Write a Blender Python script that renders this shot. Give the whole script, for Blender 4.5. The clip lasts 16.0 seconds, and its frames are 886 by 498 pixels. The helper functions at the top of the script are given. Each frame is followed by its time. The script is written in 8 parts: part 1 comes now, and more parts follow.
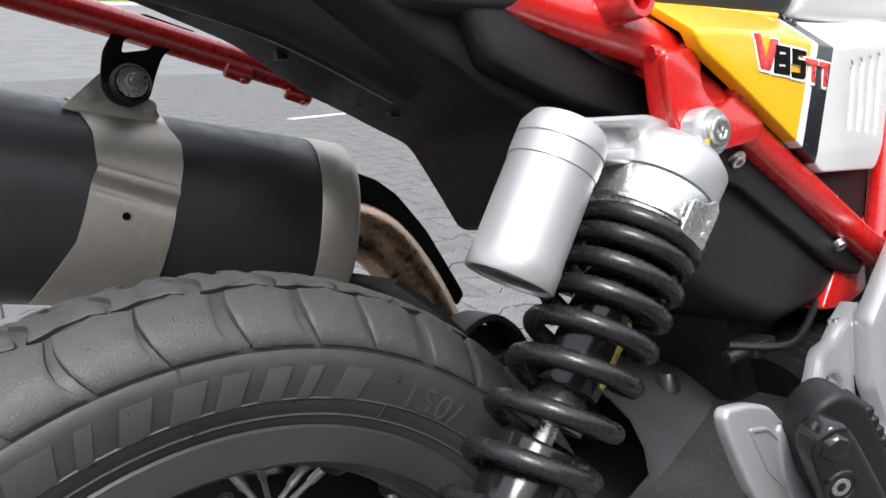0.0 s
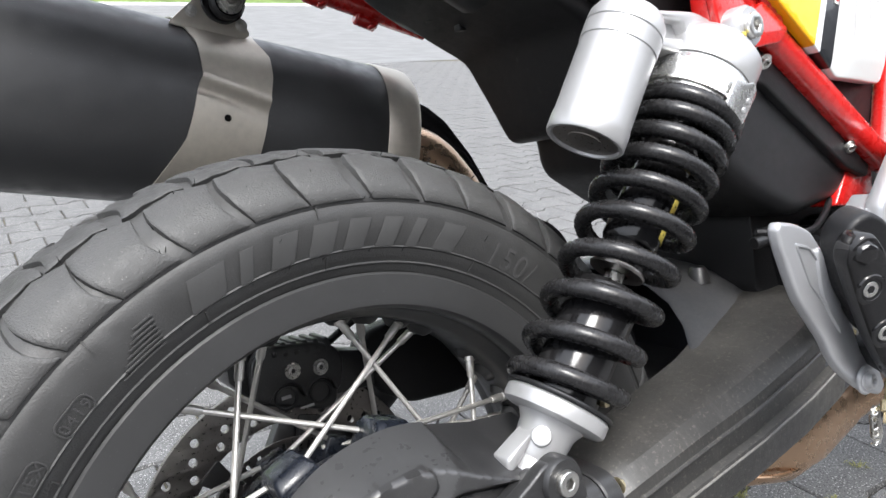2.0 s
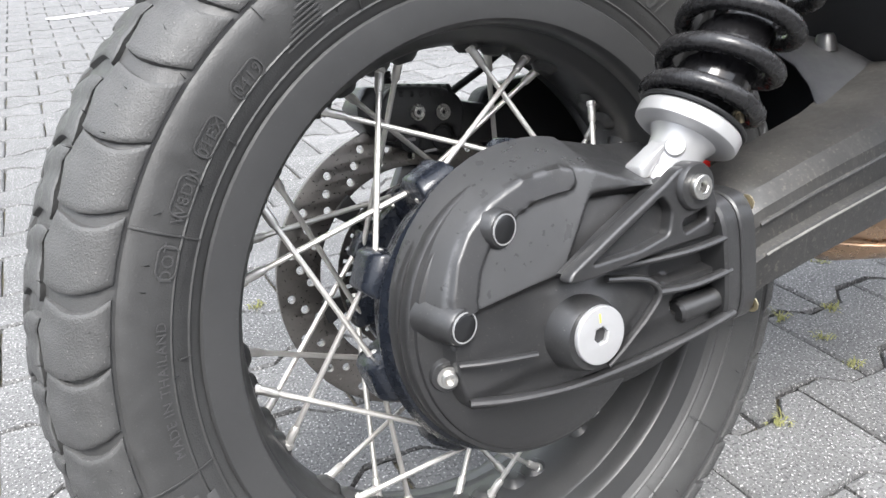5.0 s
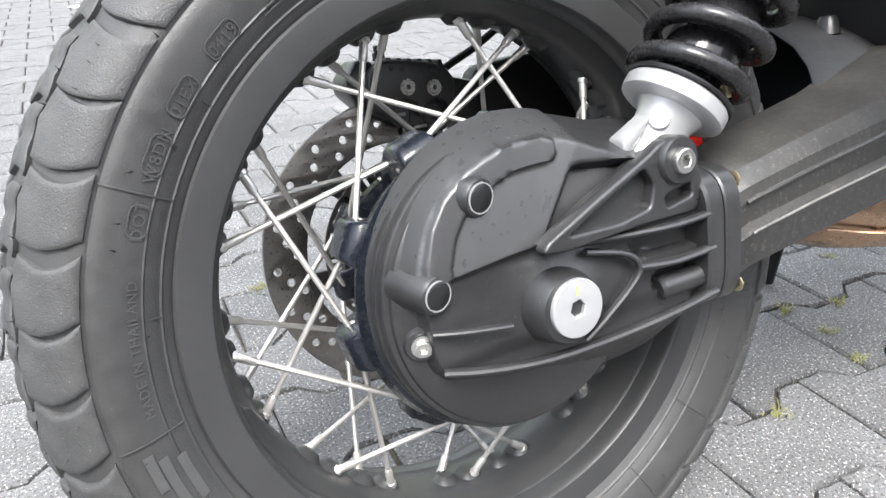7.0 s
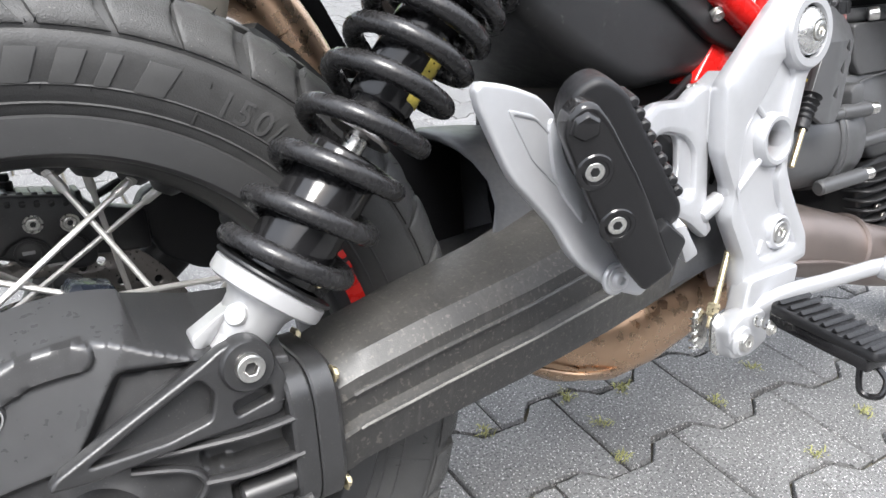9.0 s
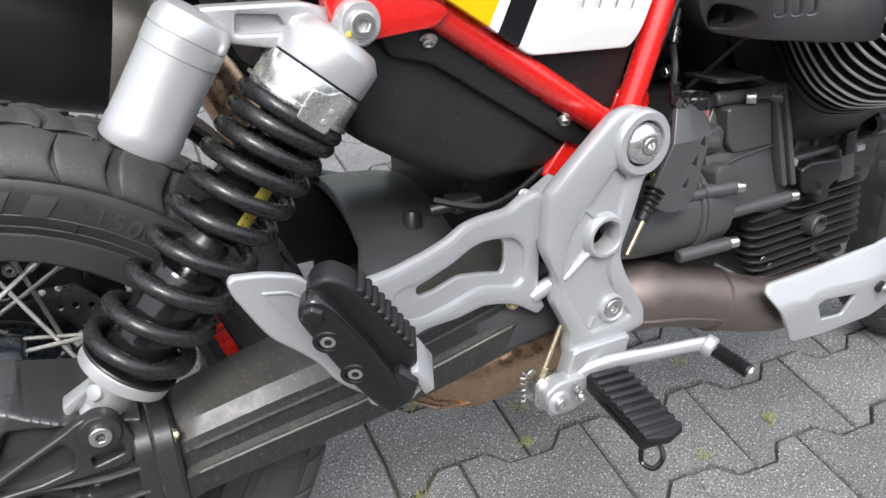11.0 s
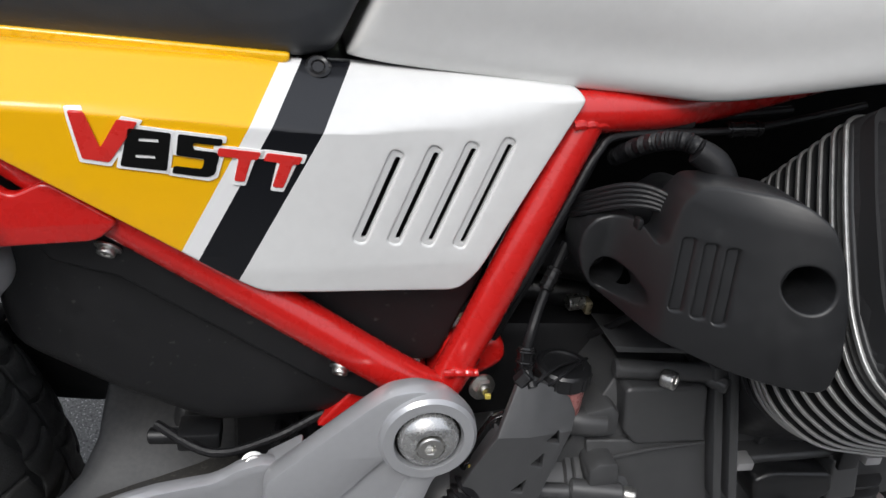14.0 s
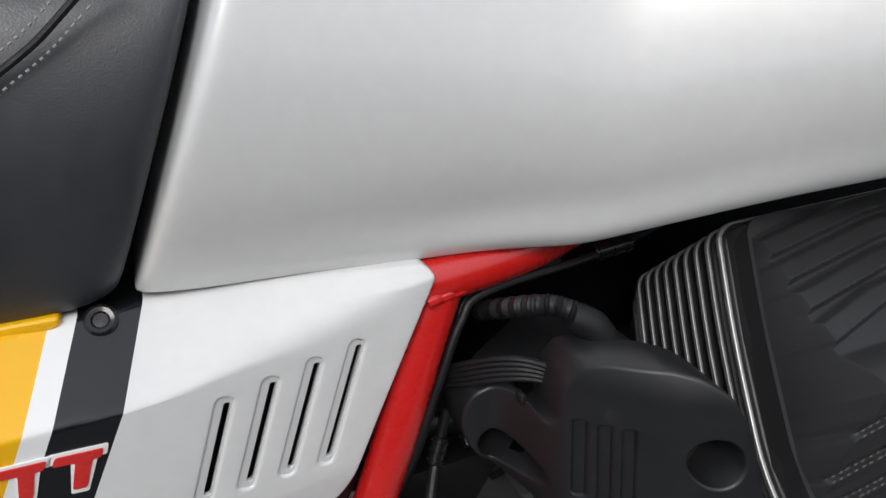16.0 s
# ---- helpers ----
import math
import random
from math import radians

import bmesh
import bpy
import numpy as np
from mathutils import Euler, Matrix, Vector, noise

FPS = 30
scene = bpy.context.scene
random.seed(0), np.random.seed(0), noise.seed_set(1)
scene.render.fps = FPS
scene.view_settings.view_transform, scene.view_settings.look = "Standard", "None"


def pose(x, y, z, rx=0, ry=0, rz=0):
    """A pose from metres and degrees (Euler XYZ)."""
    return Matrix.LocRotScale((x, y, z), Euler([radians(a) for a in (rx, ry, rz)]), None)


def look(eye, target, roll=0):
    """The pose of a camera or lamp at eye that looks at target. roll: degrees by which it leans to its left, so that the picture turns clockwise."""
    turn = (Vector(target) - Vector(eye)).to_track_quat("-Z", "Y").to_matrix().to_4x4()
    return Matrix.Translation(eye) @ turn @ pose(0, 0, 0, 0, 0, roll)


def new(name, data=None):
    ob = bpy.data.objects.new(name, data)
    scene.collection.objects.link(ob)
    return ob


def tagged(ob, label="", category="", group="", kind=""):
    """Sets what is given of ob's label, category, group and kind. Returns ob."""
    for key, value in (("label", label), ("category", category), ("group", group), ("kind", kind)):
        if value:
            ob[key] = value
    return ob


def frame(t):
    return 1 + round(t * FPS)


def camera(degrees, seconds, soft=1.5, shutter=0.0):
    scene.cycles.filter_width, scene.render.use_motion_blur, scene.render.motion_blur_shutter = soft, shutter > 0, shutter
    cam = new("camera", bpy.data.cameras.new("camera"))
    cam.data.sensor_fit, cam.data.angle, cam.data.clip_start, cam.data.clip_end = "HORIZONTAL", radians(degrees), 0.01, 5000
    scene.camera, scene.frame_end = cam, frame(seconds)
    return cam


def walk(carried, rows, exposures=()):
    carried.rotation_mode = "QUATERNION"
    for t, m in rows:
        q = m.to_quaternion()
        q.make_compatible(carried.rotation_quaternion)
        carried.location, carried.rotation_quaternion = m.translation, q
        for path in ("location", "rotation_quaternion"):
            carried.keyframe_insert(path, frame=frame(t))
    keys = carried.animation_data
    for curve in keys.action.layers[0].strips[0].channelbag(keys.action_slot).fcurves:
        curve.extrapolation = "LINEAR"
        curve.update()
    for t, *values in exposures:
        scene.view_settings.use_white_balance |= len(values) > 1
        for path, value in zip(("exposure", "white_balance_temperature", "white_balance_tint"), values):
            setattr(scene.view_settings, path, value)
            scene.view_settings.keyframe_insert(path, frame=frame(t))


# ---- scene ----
# the bike leans on its side stand; its parts are written in the bike's own axes
# (x forward, y to its left, z up along its plane, origin at the rear axle)
LEAN = pose(0, 0, 0.3152, -12.5, 1.0, 0)
SET = Matrix.Identity(4)

# the way of the camera: seconds, eye, target, roll
cam = camera(62.2, 16.0)
PATH = [
    (0, (-0.099, -0.388, 0.775), (0.997, 1.183, 0.201), -0.3),
    (0.5, (-0.137, -0.389, 0.771), (1.007, 1.159, 0.228), -0.1),
    (1, (-0.166, -0.396, 0.757), (0.997, 1.14, 0.22), -0.1),
    (1.5, (-0.192, -0.417, 0.729), (0.961, 1.121, 0.175), -0.3),
    (2, (-0.213, -0.429, 0.711), (0.911, 1.121, 0.133), -0.8),
    (2.5, (-0.226, -0.441, 0.698), (0.882, 1.11, 0.093), -1.2),
    (3, (-0.236, -0.445, 0.687), (0.823, 1.12, 0.032), -1.8),
    (3.5, (-0.248, -0.445, 0.673), (0.768, 1.124, -0.037), -2.0),
    (4, (-0.266, -0.445, 0.647), (0.713, 1.111, -0.141), -1.9),
    (4.5, (-0.281, -0.446, 0.626), (0.663, 1.1, -0.222), -1.7),
    (4.7, (-0.286, -0.446, 0.618), (0.642, 1.096, -0.253), -1.6),
    (6.8, (-0.272, -0.462, 0.589), (0.571, 1.124, -0.29), -2.0),
    (7, (-0.266, -0.464, 0.59), (0.599, 1.108, -0.293), -1.2),
    (7.5, (-0.237, -0.475, 0.601), (0.686, 1.085, -0.245), 0.3),
    (8, (-0.171, -0.477, 0.621), (0.807, 1.068, -0.189), 1.7),
    (8.5, (-0.089, -0.479, 0.64), (0.969, 1.027, -0.142), 3.0),
    (9, (-0.019, -0.487, 0.683), (1.01, 0.976, -0.212), 2.9),
    (9.2, (0.005, -0.49, 0.71), (0.997, 0.949, -0.261), 2.3),
    (11.3, (0.189, -0.591, 0.91), (0.97, 0.832, -0.259), 4.7),
    (11.5, (0.236, -0.589, 0.918), (1.012, 0.842, -0.244), 5.1),
    (12, (0.345, -0.595, 0.926), (1.078, 0.874, -0.217), 5.3),
    (12.5, (0.42, -0.574, 0.936), (1.06, 0.934, -0.211), 5.0),
    (13, (0.464, -0.539, 0.95), (0.991, 1.011, -0.199), 4.6),
    (13.5, (0.497, -0.474, 0.957), (0.93, 1.091, -0.209), 6.2),
    (14, (0.512, -0.424, 0.962), (0.898, 1.126, -0.241), 9.0),
    (14.5, (0.532, -0.381, 0.975), (0.897, 1.154, -0.253), 6.2),
    (15, (0.542, -0.352, 0.99), (0.968, 1.161, -0.247), 3.6),
    (15.5, (0.555, -0.324, 1.003), (1.081, 1.145, -0.248), 2.9),
    (16, (0.566, -0.299, 1.028), (1.211, 1.117, -0.228), 3.8),
]
walk(cam, [(t, look(eye, target, roll)) for t, eye, target, roll in PATH],
     [(0, 0.75), (1.5, 1.05), (3.5, 1.45), (7, 1.68), (9, 1.55), (11.5, 0.70), (12.5, 0.4), (14, -0.10), (15, -0.10), (16, -0.42)])

# ---- world and light: a bright overcast day
world = bpy.data.worlds.new("overcast")
world.use_nodes = True
scene.world = world
wn = world.node_tree.nodes
wl = world.node_tree.links
sky = wn.new("ShaderNodeTexSky")
sky.sky_type = 'NISHITA'
sky.sun_disc = False
sky.sun_elevation = radians(50)
sky.sun_rotation = radians(200)
sky.dust_density = 4.0
cloud = wn.new("ShaderNodeMix")
cloud.data_type = 'RGBA'
cloud.inputs[0].default_value = 0.8
cloud.inputs[7].default_value = (7.0, 7.3, 7.95, 1)
wl.new(sky.outputs[0], cloud.inputs[6])
# an overcast sky is two to three times as bright overhead as at the horizon
way = wn.new("ShaderNodeTexCoord")
height = wn.new("ShaderNodeSeparateXYZ")
wl.new(way.outputs["Generated"], height.inputs[0])
rise = wn.new("ShaderNodeMapRange")
for k, v in zip((1, 2, 3, 4), (0.0, 1.0, 0.5, 1.25)):
    rise.inputs[k].default_value = v
wl.new(height.outputs["Z"], rise.inputs[0])
dome = wn.new("ShaderNodeVectorMath")
dome.operation = 'SCALE'
wl.new(cloud.outputs[2], dome.inputs[0])
wl.new(rise.outputs[0], dome.inputs["Scale"])
wl.new(dome.outputs[0], wn["Background"].inputs[0])
wn["Background"].inputs[1].default_value = 0.155
sun = new("sun", bpy.data.lights.new("sun", 'SUN'))
sun.data.energy = 2.3
sun.data.angle = radians(25)
sun.data.color = (1.0, 0.99, 0.97)
sun.matrix_world = look((-1.2, -2.0, 4.0), (0.3, 0, 0))


# ---- materials
def material(name, col, rough=0.5, metal=0.0, vary=0.15, scale=60.0, bump=0.0, bscale=400.0, coat=0.0, dust=0.0,
             dustcol=(0.30, 0.28, 0.25), speck=0.0, spec=0.5, rvary=0.12, sscale=900.0, slo=0.66, shi=0.72, scol=None,
             low=0.25, streak=0.0):
    """A painted, cast or moulded surface: colour with two scales of variation, fine relief, dust that lies on top."""
    m = bpy.data.materials.new(name)
    m.use_nodes = True
    n, l = m.node_tree.nodes, m.node_tree.links
    b = n["Principled BSDF"]
    b.inputs["Metallic"].default_value = metal
    b.inputs["Coat Weight"].default_value = coat
    b.inputs["Coat Roughness"].default_value = 0.06
    b.inputs["Specular IOR Level"].default_value = spec
    tc = n.new("ShaderNodeTexCoord")

    def noise_at(s, detail=4.0):
        t = n.new("ShaderNodeTexNoise")
        t.inputs["Scale"].default_value = s
        t.inputs["Detail"].default_value = detail
        l.new(tc.outputs["Object"], t.inputs["Vector"])
        return t.outputs["Fac"]

    def span(fac, lo, hi, a, c):
        r = n.new("ShaderNodeMapRange")
        for k, v in zip((1, 2, 3, 4), (lo, hi, a, c)):
            r.inputs[k].default_value = v
        l.new(fac, r.inputs[0])
        return r.outputs[0]

    big, fine = noise_at(scale * 0.2), noise_at(scale * 3)
    both = n.new("ShaderNodeMath")
    both.operation = 'MULTIPLY'
    l.new(span(big, 0.3, 0.7, 1 - vary, 1 + vary), both.inputs[0])
    l.new(span(fine, 0.3, 0.7, 1 - vary * 0.6, 1 + vary * 0.6), both.inputs[1])
    tint = n.new("ShaderNodeVectorMath")
    tint.operation = 'SCALE'
    tint.inputs[0].default_value = col[:3]
    l.new(both.outputs[0], tint.inputs["Scale"])
    out = tint.outputs[0]
    rout = span(fine, 0.3, 0.7, max(0.03, rough - rvary), min(1, rough + rvary))
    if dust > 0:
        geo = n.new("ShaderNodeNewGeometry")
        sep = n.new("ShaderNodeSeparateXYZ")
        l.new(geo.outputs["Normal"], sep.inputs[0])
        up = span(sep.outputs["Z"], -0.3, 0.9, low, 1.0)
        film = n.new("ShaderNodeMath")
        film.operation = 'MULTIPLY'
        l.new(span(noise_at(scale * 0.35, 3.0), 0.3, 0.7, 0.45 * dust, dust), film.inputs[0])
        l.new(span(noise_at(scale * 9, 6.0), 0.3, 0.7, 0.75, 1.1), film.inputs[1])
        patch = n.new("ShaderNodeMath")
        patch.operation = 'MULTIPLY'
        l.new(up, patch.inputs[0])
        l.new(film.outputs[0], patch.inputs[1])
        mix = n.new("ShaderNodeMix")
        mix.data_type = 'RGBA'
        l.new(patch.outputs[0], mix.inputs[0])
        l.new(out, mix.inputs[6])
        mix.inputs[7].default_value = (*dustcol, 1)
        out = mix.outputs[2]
    if streak > 0:
        way = n.new("ShaderNodeMapping")
        way.inputs["Scale"].default_value = (1.0, 0.3, 0.16)
        l.new(tc.outputs["Object"], way.inputs["Vector"])
        run = n.new("ShaderNodeTexNoise")
        run.inputs["Scale"].default_value = 210.0
        run.inputs["Detail"].default_value = 5.0
        l.new(way.outputs[0], run.inputs["Vector"])
        mix = n.new("ShaderNodeMix")
        mix.data_type = 'RGBA'
        l.new(span(run.outputs["Fac"], 0.56, 0.72, 0.0, streak), mix.inputs[0])
        l.new(out, mix.inputs[6])
        mix.inputs[7].default_value = (*dustcol, 1)
        out = mix.outputs[2]
    if speck > 0:
        mix = n.new("ShaderNodeMix")
        mix.data_type = 'RGBA'
        l.new(span(noise_at(sscale, 2.0), slo, shi, 0.0, speck), mix.inputs[0])
        l.new(out, mix.inputs[6])
        mix.inputs[7].default_value = (*(scol or [min(1, c * 2 + 0.12) for c in col[:3]]), 1)
        out = mix.outputs[2]
    l.new(out, b.inputs["Base Color"])
    l.new(rout, b.inputs["Roughness"])
    if bump > 0:
        bp = n.new("ShaderNodeBump")
        bp.inputs["Strength"].default_value = bump
        bp.inputs["Distance"].default_value = 0.0015
        l.new(noise_at(bscale, 3.0), bp.inputs["Height"])
        l.new(bp.outputs[0], b.inputs["Normal"])
    return m


M = {
    "rubber": material("tyre_rubber", (0.036, 0.036, 0.036), 0.50, vary=0.2, scale=30, bump=0.22, bscale=800, dust=0.16, dustcol=(0.17, 0.168, 0.16), speck=0.12),
    "tread": material("worn_tread_rubber", (0.040, 0.040, 0.040), 0.56, vary=0.24, scale=40, bump=0.42, bscale=800, dust=0.20, dustcol=(0.20, 0.198, 0.19), speck=0.4, sscale=700, slo=0.69, scol=(0.30, 0.29, 0.27)),
    "letter": material("raised_rubber", (0.052, 0.052, 0.052), 0.52, vary=0.10, scale=60, bump=0.1, dust=0.2, dustcol=(0.2, 0.2, 0.195)),
    "rim": material("black_rim_coat", (0.030, 0.0302, 0.031), 0.36, vary=0.07, scale=50, bump=0.06, bscale=1300, dust=0.10, dustcol=(0.17, 0.168, 0.16), spec=0.6, rvary=0.05, speck=0.2, sscale=600, slo=0.70, shi=0.74),
    "hub": material("blue_black_anodised", (0.009, 0.011, 0.016), 0.26, vary=0.15, scale=50, bump=0.05, bscale=900),
    "steel": material("spoke_steel", (0.66, 0.64, 0.61), 0.42, 0.8, vary=0.06, scale=120, rvary=0.05),
    "bolt": material("zinc_bolt", (0.66, 0.65, 0.62), 0.32, 1.0, vary=0.2, scale=150, bump=0.05),
    "disc": material("brake_disc_steel", (0.30, 0.28, 0.265), 0.36, 1.0, vary=0.12, scale=120, bump=0.05, bscale=1500),
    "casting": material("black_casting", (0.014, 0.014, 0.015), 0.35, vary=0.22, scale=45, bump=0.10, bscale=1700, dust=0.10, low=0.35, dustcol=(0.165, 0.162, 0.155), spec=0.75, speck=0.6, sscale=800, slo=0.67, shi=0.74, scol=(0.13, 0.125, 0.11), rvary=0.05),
    # dome: casting with a paler base that carries the sky's sheen
    "dome": material("sky_lit_satin_casting", (0.040, 0.0403, 0.0415), 0.31, vary=0.08, scale=40, bump=0.05, bscale=1900, dust=0.07, low=0.4, dustcol=(0.16, 0.16, 0.158), spec=0.75, rvary=0.05, speck=0.25, sscale=900, slo=0.71, shi=0.75, scol=(0.14, 0.135, 0.125)),
    "swing": material("dusty_black_casting", (0.012, 0.0120, 0.0122), 0.42, vary=0.3, scale=40, bump=0.10, bscale=900, dust=0.36, dustcol=(0.14, 0.132, 0.12), speck=0.65, sscale=330, slo=0.60, shi=0.68, scol=(0.10, 0.092, 0.08), spec=0.6, rvary=0.06, low=0.10, streak=0.16),
    "spring": material("black_spring_coat", (0.009, 0.009, 0.010), 0.26, vary=0.15, scale=80, bump=0.08, bscale=700, dust=0.12, dustcol=(0.15, 0.145, 0.14), speck=0.12, sscale=1200, slo=0.70, shi=0.74, scol=(0.2, 0.19, 0.17), spec=0.45),
    "gloss": material("black_gloss", (0.006, 0.006, 0.007), 0.14, vary=0.1, scale=60, rvary=0.05, dust=0.03),
    "alu": material("silver_anodised", (0.51, 0.51, 0.515), 0.37, 0.55, vary=0.03, scale=60, bump=0.08, bscale=1400, rvary=0.05),
    "alu_bright": material("bright_alloy", (0.64, 0.64, 0.63), 0.25, 0.85, vary=0.04, scale=90, bump=0.06, bscale=1200, rvary=0.06),
    "hanger": material("silver_grey_paint", (0.435, 0.44, 0.455), 0.33, 0.45, vary=0.03, scale=60, bump=0.06, bscale=1500, coat=0.25, rvary=0.05),
    "red": material("gloss_red_paint", (0.55, 0.012, 0.010), 0.28, vary=0.03, scale=40, coat=0.9, rvary=0.04),
    "yellow": material("gloss_yellow_paint", (0.85, 0.46, 0.003), 0.28, vary=0.04, scale=40, coat=0.8, rvary=0.05),
    "pearl": material("pearl_white_paint", (0.70, 0.70, 0.69), 0.34, 0.15, vary=0.03, scale=40, coat=0.7, rvary=0.05, bump=0.02, bscale=900),
    "white": material("white_decal", (0.85, 0.85, 0.84), 0.3, vary=0.03, scale=40, coat=0.5),
    "reddecal": material("red_decal", (0.62, 0.025, 0.02), 0.3, vary=0.03, scale=40, coat=0.5),
    "plastic": material("black_moulded_plastic", (0.009, 0.0092, 0.0100), 0.38, vary=0.06, scale=40, bump=0.04, bscale=1900, spec=0.6, rvary=0.05),
    "grain": material("dark_grained_plastic", (0.010, 0.010, 0.0108), 0.44, vary=0.12, scale=35, bump=0.25, bscale=2200, spec=0.45, rvary=0.06, speck=0.3, sscale=190, slo=0.69, shi=0.73, scol=(0.10, 0.098, 0.09)),
    "engine": material("black_engine_paint", (0.020, 0.020, 0.021), 0.40, vary=0.08, scale=45, bump=0.03, bscale=1700, dust=0.03, dustcol=(0.15, 0.148, 0.145), spec=0.42, rvary=0.04),
    "gearbox": material("satin_grey_black_casting", (0.049, 0.0497, 0.0515), 0.42, vary=0.14, scale=35, bump=0.05, bscale=1500, dust=0.08, dustcol=(0.16, 0.158, 0.155), spec=0.75, speck=0.2, sscale=900, slo=0.70, shi=0.74, scol=(0.16, 0.155, 0.15), rvary=0.06),
    "finedge": material("machined_fin_edge", (0.50, 0.50, 0.49), 0.45, 0.8, vary=0.1, scale=100),
    "vinyl": material("black_seat_vinyl", (0.021, 0.0232, 0.0270), 0.44, vary=0.08, scale=40, bump=0.12, bscale=1000, spec=0.75, rvary=0.05),
    "muffler": material("matt_black_muffler", (0.032, 0.033, 0.035), 0.40, 0.1, vary=0.10, scale=20, bump=0.03, bscale=400, dust=0.14, dustcol=(0.15, 0.145, 0.14), speck=0.2, sscale=700, slo=0.70, shi=0.74, scol=(0.16, 0.155, 0.15)),
    "stainless": material("stained_stainless", (0.49, 0.455, 0.395), 0.42, 0.65, vary=0.10, scale=50, bump=0.02, bscale=900, rvary=0.06),
    "bronze": material("heat_tinted_steel", (0.43, 0.295, 0.20), 0.30, 0.95, vary=0.07, scale=28, bump=0.01, bscale=400),
    "pipe": material("brown_tinted_pipe", (0.235, 0.195, 0.178), 0.48, 0.85, vary=0.10, scale=25, bump=0.03, bscale=400, rvary=0.06),
    "cable": material("black_rubber_hose", (0.008, 0.008, 0.009), 0.46, vary=0.15, scale=120, bump=0.2, bscale=1700, spec=0.4),
    "fluid": material("pink_fluid_plastic", (0.33, 0.13, 0.12), 0.3, vary=0.12, scale=80),
    "mark": material("yellow_paint_mark", (0.62, 0.50, 0.10), 0.55, vary=0.2, scale=300),
    "brass": material("yellow_zinc", (0.58, 0.50, 0.33), 0.35, 0.9, vary=0.2, scale=200),
    # yoke: blue base holds sky sheen; its top dust is raised to look lit
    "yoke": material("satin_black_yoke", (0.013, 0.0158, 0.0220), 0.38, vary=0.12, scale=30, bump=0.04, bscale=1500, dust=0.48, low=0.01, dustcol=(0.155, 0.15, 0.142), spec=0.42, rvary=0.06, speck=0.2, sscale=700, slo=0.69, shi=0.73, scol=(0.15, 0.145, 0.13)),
    "shell": material("satin_black_shell", (0.012, 0.0123, 0.0132), 0.40, vary=0.08, scale=40, bump=0.06, bscale=1900, spec=0.5, rvary=0.05, speck=0.12, sscale=120, slo=0.70, shi=0.74, scol=(0.05, 0.05, 0.05)),
    "edge": material("worn_edge_highlight", (0.13, 0.128, 0.12), 0.5, vary=0.4, scale=120, bump=0.1, dust=0.2),
    "thread": material("grey_thread", (0.30, 0.30, 0.30), 0.8),
    # near black: painted shade of gaps and holes, also the black print
    "void": material("shade_and_print_black", (0.004, 0.004, 0.004), 0.85, spec=0.1),
}


# ---- mesh helpers
def part(name, bm, mat, parent=None, label="", m=None, sharp=35, category="", kind=""):
    """Links a bmesh (or a mesh that is shared) as one object under a thing or a part."""
    if isinstance(bm, bmesh.types.BMesh):
        me = bpy.data.meshes.new(name)
        bmesh.ops.recalc_face_normals(bm, faces=bm.faces)
        bm.to_mesh(me)
        bm.free()
    else:
        me = bm
    if not me.materials:
        me.materials.append(mat)
        me.polygons.foreach_set("use_smooth", [True] * len(me.polygons))
        me.set_sharp_from_angle(angle=radians(sharp))
    ob = new(name, me)
    ob.parent = parent
    if m is not None:
        ob.matrix_basis = m
    return tagged(ob, label, category, "", kind)


def along(a, b):
    """A pose at a whose z axis points to b."""
    a, b = Vector(a), Vector(b)
    return Matrix.Translation(a) @ (b - a).to_track_quat('Z', 'Y').to_matrix().to_4x4()


SIDE = pose(0, 0, 0, 90, 0, 0)   # local x, y, z to x, z, -y: for things turned about the axle


def lathe(prof, seg=48, m=None, a0=0.0, a1=360.0, ring=False):
    """Turns (radius, height) pairs about the local z axis."""
    bm = bmesh.new()
    full = abs(a1 - a0) > 359.9
    cols = []
    for i in range(seg if full else seg + 1):
        a = radians(a0 + (a1 - a0) * i / seg)
        cols.append([bm.verts.new((r * math.cos(a), r * math.sin(a), h)) for r, h in prof])
    n = len(cols)
    for i in range(n if full else n - 1):
        p, q = cols[i], cols[(i + 1) % n]
        for k in range(len(prof) if ring else len(prof) - 1):
            j = (k + 1) % len(prof)
            bm.faces.new((p[k], q[k], q[j], p[j]))
    if not full and ring:
        bm.faces.new(cols[0])
        bm.faces.new(cols[-1][::-1])
    bmesh.ops.remove_doubles(bm, verts=bm.verts, dist=1e-6)
    if m is not None:
        bm.transform(m)
    return bm


def rod(a, b, r, bev=0.0008, seg=20, r1=None):
    """A round bar from a to b with broken edges."""
    ln = (Vector(b) - Vector(a)).length
    e = r if r1 is None else r1
    return lathe([(0, 0), (r - bev, 0), (r, bev), (e, ln - bev), (e - bev, ln), (0, ln)], seg, along(a, b))


def spline(pts, sub=6, closed=False):
    pts = [Vector(p) for p in pts]
    n, out = len(pts), []
    for i in range(n if closed else n - 1):
        p = [pts[(i + k) % n] if closed else pts[min(max(i + k, 0), n - 1)] for k in (-1, 0, 1, 2)]
        for s in range(sub):
            t = s / sub
            out.append(0.5 * (2 * p[1] + (p[2] - p[0]) * t + (2 * p[0] - 5 * p[1] + 4 * p[2] - p[3]) * t * t
                              + (3 * p[1] - p[0] - 3 * p[2] + p[3]) * t ** 3))
    if not closed:
        out.append(pts[-1])
    return out


